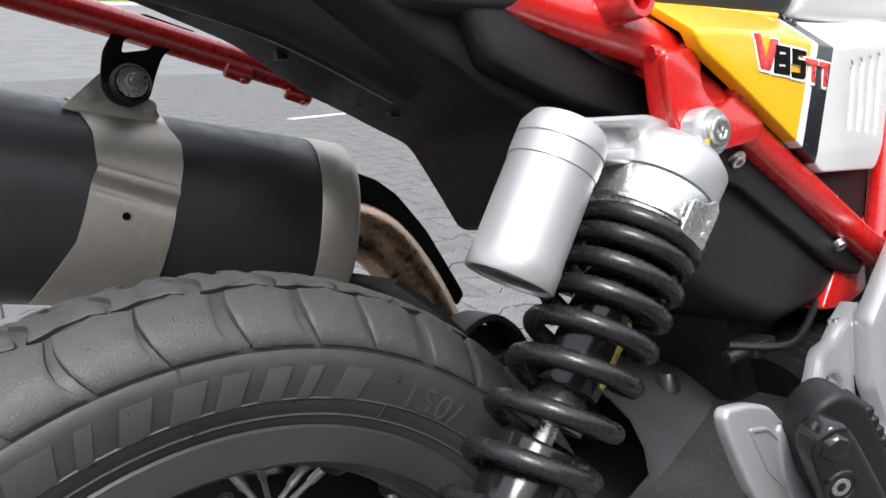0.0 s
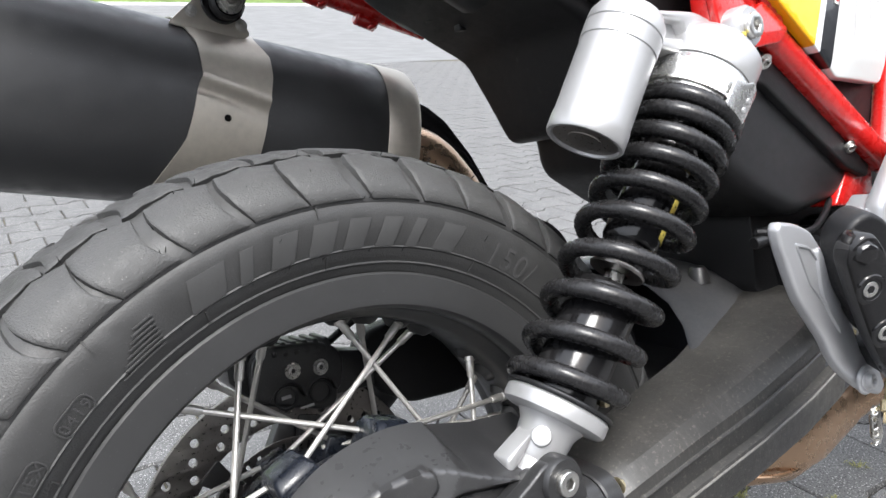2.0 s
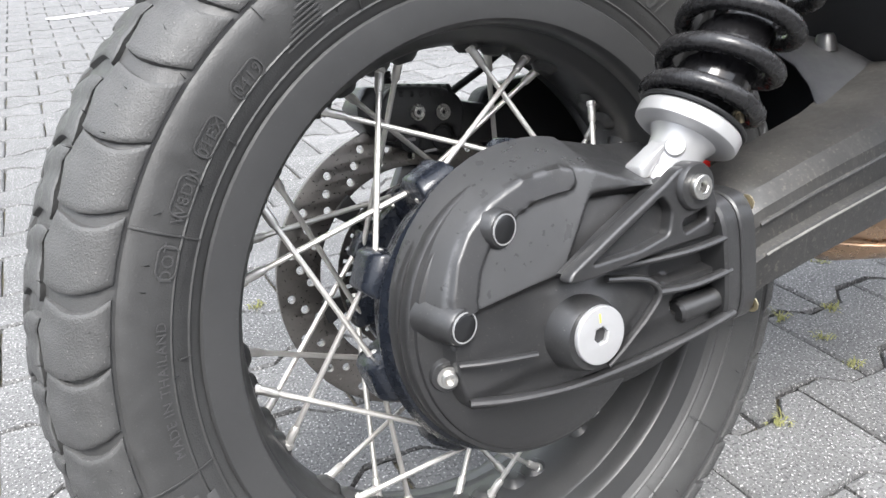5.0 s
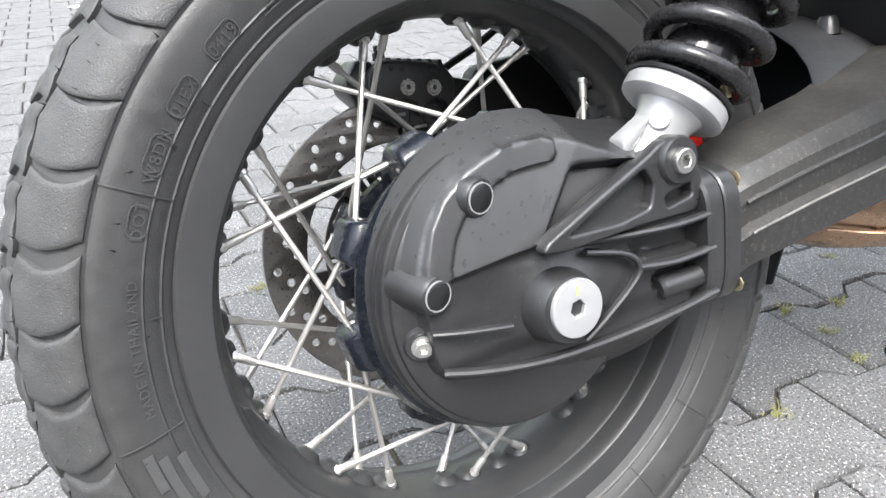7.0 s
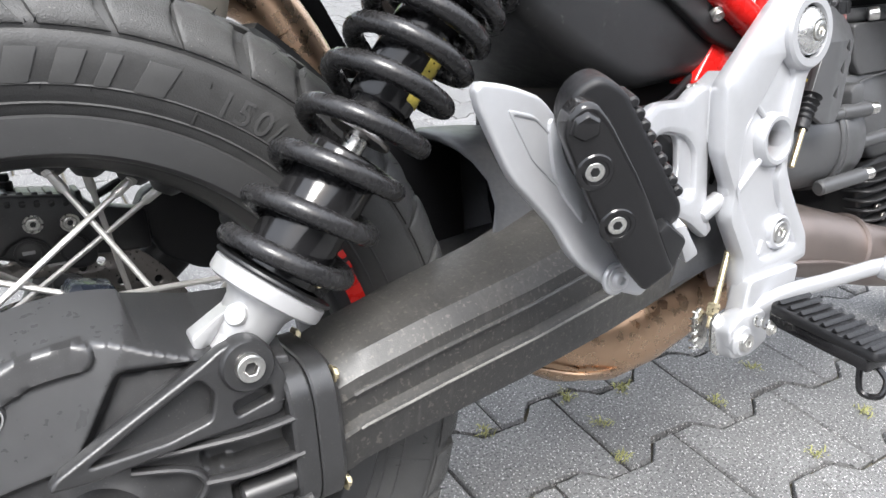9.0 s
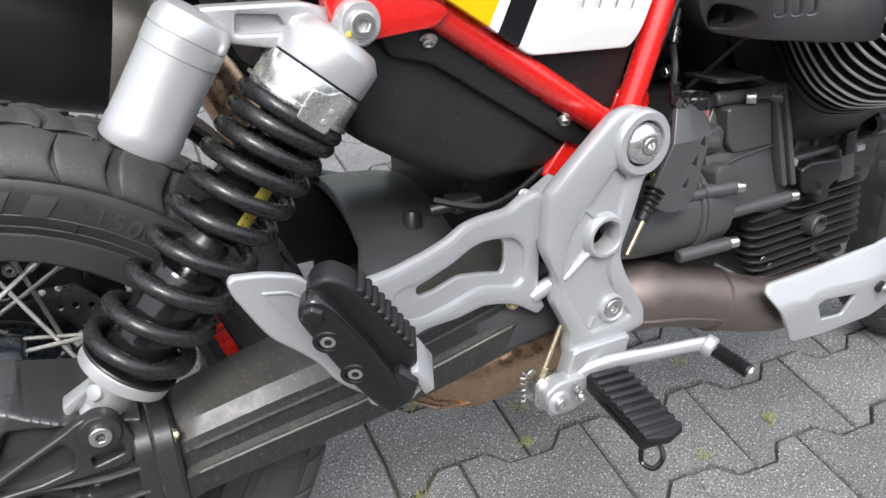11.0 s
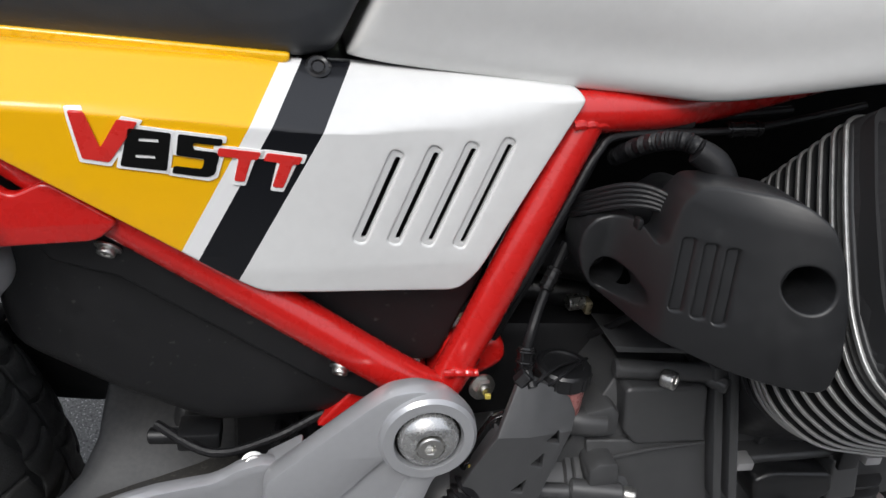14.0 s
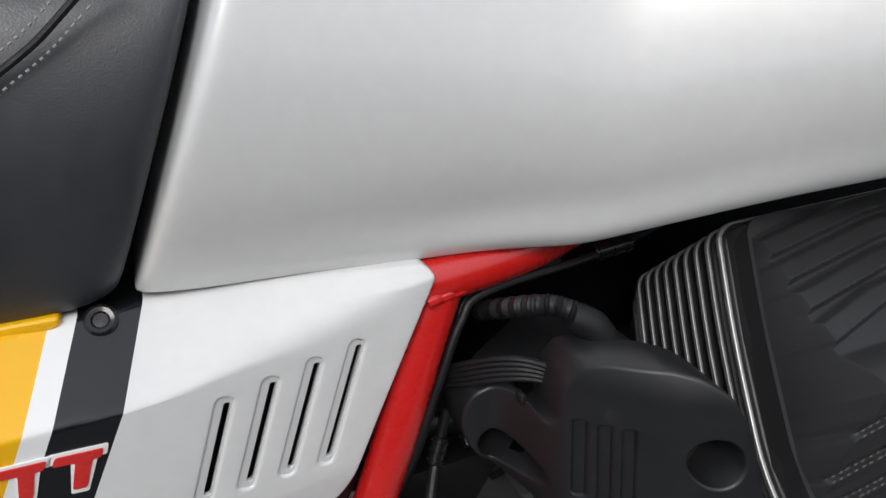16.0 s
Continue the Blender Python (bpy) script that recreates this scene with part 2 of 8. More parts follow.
def sweep(pts, r, seg=14, sub=6, wide=1.0, up=(0, 0, 1), smooth=True):
    """A tube along a smooth line; r is one radius or one a point; wide flattens it across."""
    line = spline(pts, sub) if smooth else [Vector(p) for p in pts]
    n = len(line)
    rs = [r] * n if isinstance(r, (int, float)) else [float(q) for q in np.interp(np.linspace(0, 1, n), np.linspace(0, 1, len(r)), r)]
    bm, prev, side = bmesh.new(), None, None
    for i, p in enumerate(line):
        d = (line[min(i + 1, n - 1)] - line[max(i - 1, 0)]).normalized()
        if side is None:
            side = d.cross(Vector(up))
            if side.length < 1e-3:
                side = d.cross(Vector((1, 0, 0)))
        side = (side - side.dot(d) * d).normalized()
        v = d.cross(side)
        cur = [bm.verts.new(p + rs[i] * (side * math.cos(2 * math.pi * k / seg) * wide + v * math.sin(2 * math.pi * k / seg))) for k in range(seg)]
        if prev:
            for k in range(seg):
                bm.faces.new((prev[k], prev[(k + 1) % seg], cur[(k + 1) % seg], cur[k]))
        else:
            bm.faces.new(cur[::-1])
        prev = cur
    bm.faces.new(prev)
    return bm


def rounded(pts, r, n=4):
    """The polygon with its corners rounded; r is one radius or one a corner."""
    out, m = [], len(pts)
    for i, p in enumerate(pts):
        p, a, b = Vector(p), Vector(pts[i - 1]), Vector(pts[(i + 1) % m])
        rr = r if isinstance(r, (int, float)) else r[i]
        u, v = (a - p), (b - p)
        c = min(rr, u.length * 0.45, v.length * 0.45)
        s, e = p + u.normalized() * c, p + v.normalized() * c
        for k in range(n + 1):
            t = k / n
            q = s * (1 - t) ** 2 + p * 2 * t * (1 - t) + e * t * t
            out.append((q.x, q.y))
    return out


def circle(x, y, r, n=24):
    return [(x + r * math.cos(2 * math.pi * k / n), y + r * math.sin(2 * math.pi * k / n)) for k in range(n)]


def from_curve(cu):
    ob = bpy.data.objects.new("temporary", cu)
    me = bpy.data.meshes.new_from_object(ob)
    bm = bmesh.new()
    bm.from_mesh(me)
    bpy.data.objects.remove(ob)
    bpy.data.meshes.remove(me)
    bpy.data.curves.remove(cu)
    bmesh.ops.remove_doubles(bm, verts=bm.verts, dist=1e-5)
    return bm


def slab(outline, near, far, bev=0.002, holes=(), plane='xz', res=2):
    """An outline in x and z, cut out between the depths near and far (y), with rounded edges and holes; 'xy': between two heights."""
    cu = bpy.data.curves.new("temporary", 'CURVE')
    cu.dimensions, cu.fill_mode = '2D', 'BOTH'
    thick = abs(far - near)
    bev = min(bev, thick * 0.45)
    cu.extrude, cu.bevel_depth, cu.bevel_resolution = thick / 2 - bev, bev, res
    cu.offset = -bev
    def area(o):
        return sum(o[i - 1][0] * o[i][1] - o[i][0] * o[i - 1][1] for i in range(len(o)))
    for k, o in enumerate([outline, *holes]):
        o = list(o)
        if (area(o) > 0) != (k == 0):
            o.reverse()
        s = cu.splines.new('POLY')
        s.points.add(len(o) - 1)
        s.points.foreach_set("co", [c for p in o for c in (p[0], p[1], 0, 1)])
        s.use_cyclic_u = True
    bm = from_curve(cu)
    mid = (near + far) / 2
    bm.transform(pose(0, mid, 0, 90, 0, 0) if plane == 'xz' else pose(0, 0, mid))
    return bm


def dice(bm, axis, lo, hi, step):
    k = lo
    while k <= hi:
        co, no = [0, 0, 0], [0, 0, 0]
        co[axis], no[axis] = k, 1
        bmesh.ops.bisect_plane(bm, geom=bm.verts[:] + bm.edges[:] + bm.faces[:], plane_co=co, plane_no=no, dist=1e-5)
        k += step
    return bm


def warp(bm, f):
    for v in bm.verts:
        v.co = f(v.co)
    return bm


def hull(pts, bev=0.003, seg=2):
    bm = bmesh.new()
    for p in pts:
        bm.verts.new(p)
    got = bmesh.ops.convex_hull(bm, input=bm.verts)
    bmesh.ops.delete(bm, geom=[g for g in set(got["geom_interior"] + got["geom_unused"]) if isinstance(g, bmesh.types.BMVert)], context='VERTS')
    bmesh.ops.dissolve_limit(bm, angle_limit=radians(3), verts=bm.verts, edges=bm.edges)
    if bev > 0:
        bmesh.ops.bevel(bm, geom=bm.edges[:], offset=bev, segments=seg, profile=0.5, affect='EDGES', clamp_overlap=True)
    return bm


def box(x0, x1, y0, y1, z0, z1, bev=0.002):
    return hull([(x, y, z) for x in (x0, x1) for y in (y0, y1) for z in (z0, z1)], bev)


def loft(secs, ring=True, caps=True):
    bm, prev = bmesh.new(), None
    for s in secs:
        cur = [bm.verts.new(p) for p in s]
        n = len(cur)
        if prev:
            for k in range(n if ring else n - 1):
                bm.faces.new((prev[k], prev[(k + 1) % n], cur[(k + 1) % n], cur[k]))
        elif caps and ring:
            bm.faces.new(cur[::-1])
        prev = cur
    if caps and ring:
        bm.faces.new(prev)
    return bm


def oval(c, u, v, hu, hv, n=28, power=2.6):
    """Points of a rounded box round c, hu along u and hv along v."""
    c, u, v = Vector(c), Vector(u), Vector(v)
    out = []
    for k in range(n):
        a = 2 * math.pi * k / n
        ca, sa = math.cos(a), math.sin(a)
        out.append(c + u * hu * math.copysign(abs(ca) ** (2 / power), ca) + v * hv * math.copysign(abs(sa) ** (2 / power), sa))
    return out


def grid(fn, nu, nv, thick=0.0):
    bm = bmesh.new()
    g = [[bm.verts.new(fn(i / nu, j / nv)) for j in range(nv + 1)] for i in range(nu + 1)]
    for i in range(nu):
        for j in range(nv):
            bm.faces.new((g[i][j], g[i + 1][j], g[i + 1][j + 1], g[i][j + 1]))
    if thick:
        bmesh.ops.recalc_face_normals(bm, faces=bm.faces)
        bmesh.ops.solidify(bm, geom=bm.faces[:], thickness=thick)
    return bm


def merge(*bms):
    out = bmesh.new()
    for b in bms:
        me = bpy.data.meshes.new("temporary")
        b.to_mesh(me)
        b.free()
        out.from_mesh(me)
        bpy.data.meshes.remove(me)
    return out


def lettering(text, height, depth=0.0008, space=1.0):
    cu = bpy.data.curves.new("temporary", 'FONT')
    cu.body, cu.size, cu.extrude, cu.align_x, cu.space_character = text, height * 1.4, depth, 'CENTER', space
    cu.resolution_u = 3
    return from_curve(cu)


BOLTS = {}


def bolt(parent, p, n, r, kind="socket", mat=None, name="bolt", deep=0.6, label=""):
    """A screw head at p that looks along n."""
    key = (kind, (mat or M["bolt"]).name)
    if key not in BOLTS:
        hexa = [(0.48 * math.cos(radians(60 * k)), 0.48 * math.sin(radians(60 * k))) for k in range(6)]
        if kind == "socket":
            bm = merge(slab(circle(0, 0, 1, 28), 0, 1, 0.18, [hexa], 'xy'), lathe([(0, 0.06), (0.6, 0.06)], 24))
        elif kind == "flange":
            bm = merge(slab(circle(0, 0, 0.68, 28), 0.2, 1, 0.14, [[(x * 0.75, y * 0.75) for x, y in hexa]], 'xy'),
                       lathe([(0, 0.45), (0.5, 0.45)], 6), lathe([(0.55, 0), (0.97, 0), (1, 0.1), (0.97, 0.25), (0.6, 0.32)], 28))
        elif kind == "nut":
            bm = merge(slab([(0.72 * math.cos(radians(60 * k)), 0.72 * math.sin(radians(60 * k))) for k in range(6)], 0.2, 0.9, 0.06, [circle(0, 0, 0.4)], 'xy'),
                       lathe([(0, 1.15), (0.3, 1.15), (0.36, 1.05), (0.36, 0.3)], 20), lathe([(0.5, 0), (1, 0), (1, 0.2), (0.5, 0.22)], 28))
        else:
            bm = lathe([(0, 1), (0.6, 0.97), (0.9, 0.85), (1, 0.6), (1, 0)], 28)
        BOLTS[key] = bm
    me = BOLTS[key]
    n = Vector(n)
    m = along(p, Vector(p) + n) @ Matrix.Diagonal((r, r, r * deep / 0.6 * 0.7, 1))
    ob = part(name, me, mat or M["bolt"], parent, label, m)
    BOLTS[key] = ob.data
    return ob


OUT = (0, -1, 0)

# ---- ground: concrete pavers shaped like a broad double T, an asphalt road and a grass bank far off
M["paver"] = material("concrete_paver", (0.104, 0.103, 0.102), 0.85, vary=0.18, scale=30, bump=1.0, bscale=330, dust=0.20, dustcol=(0.25, 0.248, 0.245), speck=0.9, sscale=300, slo=0.60, shi=0.66, scol=(0.44, 0.43, 0.42))
M["joint"] = material("mossy_joint_sand", (0.092, 0.082, 0.060), 0.95, vary=0.5, scale=30, bump=0.9, bscale=300, speck=0.5, sscale=160, slo=0.56, shi=0.64, scol=(0.13, 0.12, 0.05))
M["asphalt"] = material("grey_asphalt", (0.15, 0.15, 0.15), 0.85, vary=0.15, scale=8, bump=0.4, bscale=250, speck=0.4)
M["roadpaint"] = material("worn_white_road_paint", (0.72, 0.72, 0.70), 0.7, vary=0.15, scale=20, bump=0.2)
M["grass"] = material("meadow_grass", (0.10, 0.16, 0.035), 0.9, vary=0.4, scale=6, bump=0.8, bscale=60)
M["tuft"] = material("dry_green_tuft", (0.24, 0.24, 0.09), 0.8, vary=0.35, scale=60)
pn = M["paver"].node_tree
pits = pn.nodes.new("ShaderNodeTexNoise")
pits.inputs["Scale"].default_value = 260.0
pits.inputs["Detail"].default_value = 3.0
pn.links.new(pn.nodes["Texture Coordinate"].outputs["Object"], pits.inputs["Vector"])
pr = pn.nodes.new("ShaderNodeMapRange")
for k, v in zip((1, 2, 3, 4), (0.36, 0.47, 0.42, 1.0)):
    pr.inputs[k].default_value = v
pn.links.new(pits.outputs["Fac"], pr.inputs[0])
pm = pn.nodes.new("ShaderNodeVectorMath")
pm.operation = 'SCALE'
psrc = pn.nodes["Principled BSDF"].inputs["Base Color"].links[0].from_socket
pn.links.new(psrc, pm.inputs[0])
pn.links.new(pr.outputs[0], pm.inputs["Scale"])
pn.links.new(pm.outputs[0], pn.nodes["Principled BSDF"].inputs["Base Color"])
oi = pn.nodes.new("ShaderNodeObjectInfo")
rg = pn.nodes.new("ShaderNodeMapRange")
rg.inputs[3].default_value, rg.inputs[4].default_value = 0.86, 1.12
pn.links.new(oi.outputs["Random"], rg.inputs[0])
own = pn.nodes.new("ShaderNodeVectorMath")
own.operation = 'SCALE'
src = pn.nodes["Principled BSDF"].inputs["Base Color"].links[0].from_socket
pn.links.new(src, own.inputs[0])
pn.links.new(rg.outputs[0], own.inputs["Scale"])
pn.links.new(own.outputs[0], pn.nodes["Principled BSDF"].inputs["Base Color"])

rnd = random.Random(2)
g = bmesh.new()
ring0 = [(-400, -400), (400, -400), (400, 400), (-400, 400)]
vs = [g.verts.new((x, y, -0.012)) for x, y in ring0]
g.faces.new(vs)
ground = part("ground", g, M["joint"], None, "sandy joints with moss between grey concrete pavers", category="ground", kind="structure", m=SET)
PL, PW = 0.211, 0.146        # length of a stone along its row, distance of the rows
TURN = pose(0.735, 0.052, 0, 0, 0, -3.0)


def paver_mesh(i):
    """One double-T stone, 12 edges round, chamfered, its top a little uneven."""
    r = random.Random(i)
    g = 0.0021
    hl, a, b = PL / 2 - g, PW / 2 + 0.0145 - g, PW / 2 - 0.0145 - g
    o = [(-hl, -a), (-0.068, -a), (-0.038, -b), (0.038, -b), (0.068, -a), (hl, -a), (hl, a), (0.068, a), (0.038, b), (-0.038, b), (-0.068, a), (-hl, a)]
    fine = []
    for k, p in enumerate(o):
        q = o[(k + 1) % 12]
        n = 3 if k in (5, 11) else 2
        for j in range(n):
            fine.append((p[0] + (q[0] - p[0]) * j / n + r.uniform(-1, 1) * 0.0014, p[1] + (q[1] - p[1]) * j / n + r.uniform(-1, 1) * 0.0014))
    bm = bmesh.new()
    low = [bm.verts.new((x, y, -0.03)) for x, y in fine]
    mid = [bm.verts.new((x, y, -0.0040 + r.uniform(-1, 1) * 0.0010)) for x, y in fine]
    top = [bm.verts.new((x * (0.965 + r.uniform(-1, 1) * 0.008), y * (0.95 + r.uniform(-1, 1) * 0.012), r.uniform(-1, 1) * 0.0005)) for x, y in fine]
    n = len(fine)
    for k in range(n):
        j = (k + 1) % n
        bm.faces.new((low[k], low[j], mid[j], mid[k]))
        bm.faces.new((mid[k], mid[j], top[j], top[k]))
    bm.faces.new(top)
    return bm


shapes = [None] * 8
rest_v, rest_f = [], []
stones = []
for row in range(-55, 95):
    for col in range(-55, 70):
        x, y = (col + 0.5 * (row % 2 == 0) + 0.5) * PL, row * PW
        p = TURN @ Vector((x, y, 0))
        stones.append((p, row, col))
near = sorted(stones, key=lambda s: (s[0] - Vector((0.75, 0.35, 0))).length)
pavement = part("pavement", hull([(x, y, z) for x in (-0.02, 0.02) for y in (-0.02, 0.02) for z in (-0.05, -0.04)], 0), M["joint"], None,
                "weathered interlocking grey concrete pavers", category="pavement", kind="structure", m=SET)
for k, (p, row, col) in enumerate(near):
    s = k % 8
    tilt = Matrix.Translation(p + Vector((0, 0, rnd.uniform(-0.0025, 0.0008)))) @ pose(0, 0, 0, rnd.uniform(-0.5, 0.5), rnd.uniform(-0.4, 0.4), -3.0 + (180 if rnd.random() < 0.5 else 0))
    if k < 300:
        ob = part("paver", shapes[s] or paver_mesh(s), M["paver"], pavement, m=tilt)
        shapes[s] = ob.data
    elif (p - Vector((2, 3, 0))).length < 12.5:
        me = shapes[s]
        base = len(rest_v)
        rest_v += [tuple(tilt @ v.co) for v in me.vertices]
        rest_f += [tuple(base + i for i in f.vertices) for f in me.polygons]
me = bpy.data.meshes.new("paver_field")
me.from_pydata(rest_v, [], rest_f)
part("paver_field", me, M["paver"], pavement, kind="stuff")
road = part("road", merge(grid(lambda u, v: Vector((-300 + 600 * u, 13.5 + 26.6 * v, -0.004 + 2.0 * v ** 1.3)), 12, 12), box(11, 300, -200, 13.4, -0.05, -0.004, 0), box(-300, -7, -200, 13.4, -0.05, -0.004, 0), box(-6.9, 10.9, -200, -9.2, -0.05, -0.004, 0)),
            M["asphalt"], None, "grey asphalt of a wide car park", category="road", kind="structure", m=SET)
for x0, y0, x1, y1, w in ((0.02, 4.50, 0.30, 4.60, 0.09), (0.33, 4.63, 0.60, 4.66, 0.09), (2.60, 5.88, 3.26, 6.0, 0.10), (-3.2, 5.1, -2.4, 5.0, 0.1)):
    d = Vector((x1 - x0, y1 - y0, 0))
    c = Vector(((x0 + x1) / 2, (y0 + y1) / 2, 0.003))
    mk = box(-d.length / 2, d.length / 2, -w / 2, w / 2, -0.002, 0.0015, 0.0005)
    mk.transform(Matrix.Translation(c) @ Matrix.Rotation(math.atan2(d.y, d.x), 4, 'Z'))
    part("road_marking", mk, M["roadpaint"], None, "short worn white parking line", category="marking", kind="structure", m=SET)
kerb = box(-80, 160, 40.0, 40.3, 1.75, 2.13, 0.02)
part("kerb", kerb, M["roadpaint"], None, "pale kerb along the far grass bank", category="kerb", kind="structure", m=SET)
bank = grid(lambda u, v: Vector((-120 + 320 * u, 40.25 + 60 * v, 2.07 + 16 * v + 0.15 * math.sin(40 * u))), 40, 8)
part("grass_bank", bank, M["grass"], None, "green grass bank beyond the car park", category="grass", kind="structure", m=SET)


def tuft(i):
    """A small tuft of moss and grass in a joint: a few thin curved blades."""
    r = random.Random(50 + i)
    bm = bmesh.new()
    for k in range(34):
        a, ln = r.uniform(0, 6.28), r.uniform(0.005, 0.016)
        b = Vector((r.gauss(0, 0.007), r.gauss(0, 0.004), -0.004))
        d = Vector((math.cos(a), math.sin(a), 0))
        s = Vector((-d.y, d.x, 0)) * r.uniform(0.0005, 0.0011)
        m_, t = b + d * ln * 0.5 + Vector((0, 0, ln * 0.7)), b + d * ln + Vector((0, 0, ln * 0.55))
        v = [bm.verts.new(q) for q in (b - s, b + s, m_ + s, m_ - s, t)]
        bm.faces.new((v[0], v[1], v[2], v[3]))
        bm.faces.new((v[3], v[2], v[4]))
    return bm


tm = [None] * 4
TUFTS = [(0.63, -0.005), (0.655, 0.13), (0.845, 0.002), (0.655, 0.06), (0.87, -0.145), (0.74, 0.10), (0.50, 0.13), (0.97, 0.03), (0.87, 0.21), (0.44, -0.03), (1.02, -0.13), (0.52, 0.40), (0.30, 0.42), (0.62, 0.45), (-0.02, 0.62), (0.15, 0.28), (1.2, 0.1), (0.34, 0.15)]
for k, (x, y) in enumerate(TUFTS):
    ob = part("grass_tuft", tm[k % 4] or tuft(k % 4), M["tuft"], None, "small yellow-green tuft in a paver joint", category="grass", kind="stuff", m=SET @ pose(x, y, 0, 0, 0, 40 * k))
    tm[k % 4] = ob.data

# ---- plain unseen wall added behind the viewer to block low sky light and darken reflections
M["unseen_wall"] = material("dull_unseen_wall", (0.10, 0.098, 0.096), 0.9, vary=0.12, scale=3, bump=0.3, bscale=40)
part("wall_south", box(-30, 32, -5.6, -5.2, -0.05, 2.9, 0.01), M["unseen_wall"], None, "plain dull grey wall added out of view to block low sky light", category="wall", kind="structure", m=SET)

# ---- the motorcycle
bike = new("motorcycle")
bike.matrix_basis = SET @ LEAN
bike.empty_display_size = 0.1
tagged(bike, "red, yellow and pearl-white adventure motorcycle leaning on its side stand", "motorcycle")


# ---- rear wheel: tyre
SIDEWALL = [(-0.052, 0.219), (-0.0575, 0.2265), (-0.0625, 0.2325), (-0.0655, 0.2385), (-0.0665, 0.2395), (-0.0705, 0.249), (-0.0738, 0.259),
            (-0.0752, 0.268), (-0.0748, 0.2745), (-0.0736, 0.2765), (-0.0742, 0.2785), (-0.0733, 0.2828), (-0.0700, 0.2900), (-0.0615, 0.2985),
            (-0.0460, 0.3072), (-0.0240, 0.3134), (0.0, 0.3158)]


def wall_y(r):
    """The near sidewall's depth at a radius."""
    side = SIDEWALL[:12]
    return float(np.interp(r, [p[1] for p in side], [p[0] for p in side]))


prof = SIDEWALL + [(-y, r) for y, r in SIDEWALL[-2::-1]]
tyre = part("rear_tyre", lathe([(r, -y) for y, r in prof], 128, SIDE), M["rubber"], bike, "dusty black block-tread rubber rear tyre")


def tread_block(q0, q1, pitch, gap, sway, flip):
    """One tread block between two places across the tread, on the tyre's round, with a rounded lip and steep walls."""
    s = [(-0.0768, 0.2795), (-0.0752, 0.2890), (-0.0675, 0.3000), (-0.0500, 0.3105), (-0.026, 0.3172), (0.0, 0.3200)]
    qs = [0.0, 0.14, 0.3, 0.52, 0.76, 1.0]
    nu, nv = 10, 10
    bm = bmesh.new()
    us = [0.0, 0.035, 0.10, 0.22, 0.36, 0.5, 0.64, 0.78, 0.90, 0.965, 1.0]

    def at(i, j, drop):
        u, v = us[i], us[j]
        q = q0 + (q1 - q0) * u
        zig = 0.0
        if q0 == 0.0:
            q += 0.035 * u ** 3 * math.sin(math.pi * 2 * (v - 0.15))       # the stepped inner shelf
            zig = 0.55 * max(0.0, u - 0.55) / 0.45
        else:
            q -= 0.035 * (1 - u) ** 2 * math.sin(math.pi * 2 * (v - 0.65))
        w = (pitch - gap * (1.0 if q0 else 1.0 - 0.35 * (1 - u))) * (1 - 0.06 * math.sin(q * 9))
        a = radians(-w / 2 + w * v + sway * (q ** 1.6) * 1.4 + 1.5 * math.sin(q * 6.0) + zig)
        y, r = float(np.interp(q, qs, [p[0] for p in s])), float(np.interp(q, qs, [p[1] for p in s]))
        out = Vector((y * 0.9, r - 0.262)).normalized()
        y -= out.x * drop
        r -= out.y * drop
        if flip:
            y = -y
        return bm.verts.new((r * math.cos(a), y, r * math.sin(a)))

    top = {}
    for i in range(nu + 1):
        for j in range(nv + 1):
            e = min(i, nu - i, j, nv - j)
            d = (0.0010, 0.0002, 0.0)[min(e, 2)]
            if q0 == 0.0 and i >= 7 and j <= 4:
                d += 0.0018                                               # worn lower shelf by the middle groove
            if q0 > 0.5 and j in (4, 5):
                d += 0.0016
            top[i, j] = at(i, j, d)
    for i in range(nu):
        for j in range(nv):
            bm.faces.new((top[i, j], top[i + 1, j], top[i + 1, j + 1], top[i, j + 1]))
    rim = [(i, 0) for i in range(nu)] + [(nu, j) for j in range(nv)] + [(i, nv) for i in range(nu, 0, -1)] + [(0, j) for j in range(nv, 0, -1)]
    low = []
    for i, j in rim:
        v = at(i, j, 0.0085)
        away = Vector((top[i, j].co.x, 0, top[i, j].co.z)).normalized()
        side = Vector((-away.z, 0, away.x))
        v.co += side * (0.0016 if j == nv else (-0.0016 if j == 0 else 0.0))       # sloping groove walls
        low.append(v)
    for k in range(len(rim)):
        n = (k + 1) % len(rim)
        bm.faces.new((top[rim[k]], top[rim[n]], low[n], low[k]))
    return bm


PITCH = 360 / 42
for q0, q1, sway, phase, flip in ((0.0, 0.59, 1.6, 0.0, False), (0.63, 0.97, 1.4, 3.2, False), (0.63, 0.97, 1.4, 7.0, True), (0.0, 0.59, 1.6, 4.3, True)):
    me = None
    for k in range(42):
        turn = Matrix.Rotation(-radians(phase + 3.6 + PITCH * k + (0.7 if k % 3 == 1 else 0)), 4, 'Y')
        ob = part("tread_block", me or tread_block(q0, q1, PITCH, 1.45, sway, flip), M["tread"], tyre, m=turn, sharp=38)
        me = ob.data


def on_sidewall(bm, radius, angle, lift=0.0006):
    """Bends a flat drawing (x along, y outward) round the near sidewall, its middle at the angle."""
    for v in bm.verts:
        r = radius + v.co.y
        a = radians(angle) - v.co.x / radius
        v.co = (r * math.cos(a), wall_y(r) - lift - max(0, v.co.z) * 0.4, r * math.sin(a))
    return bm


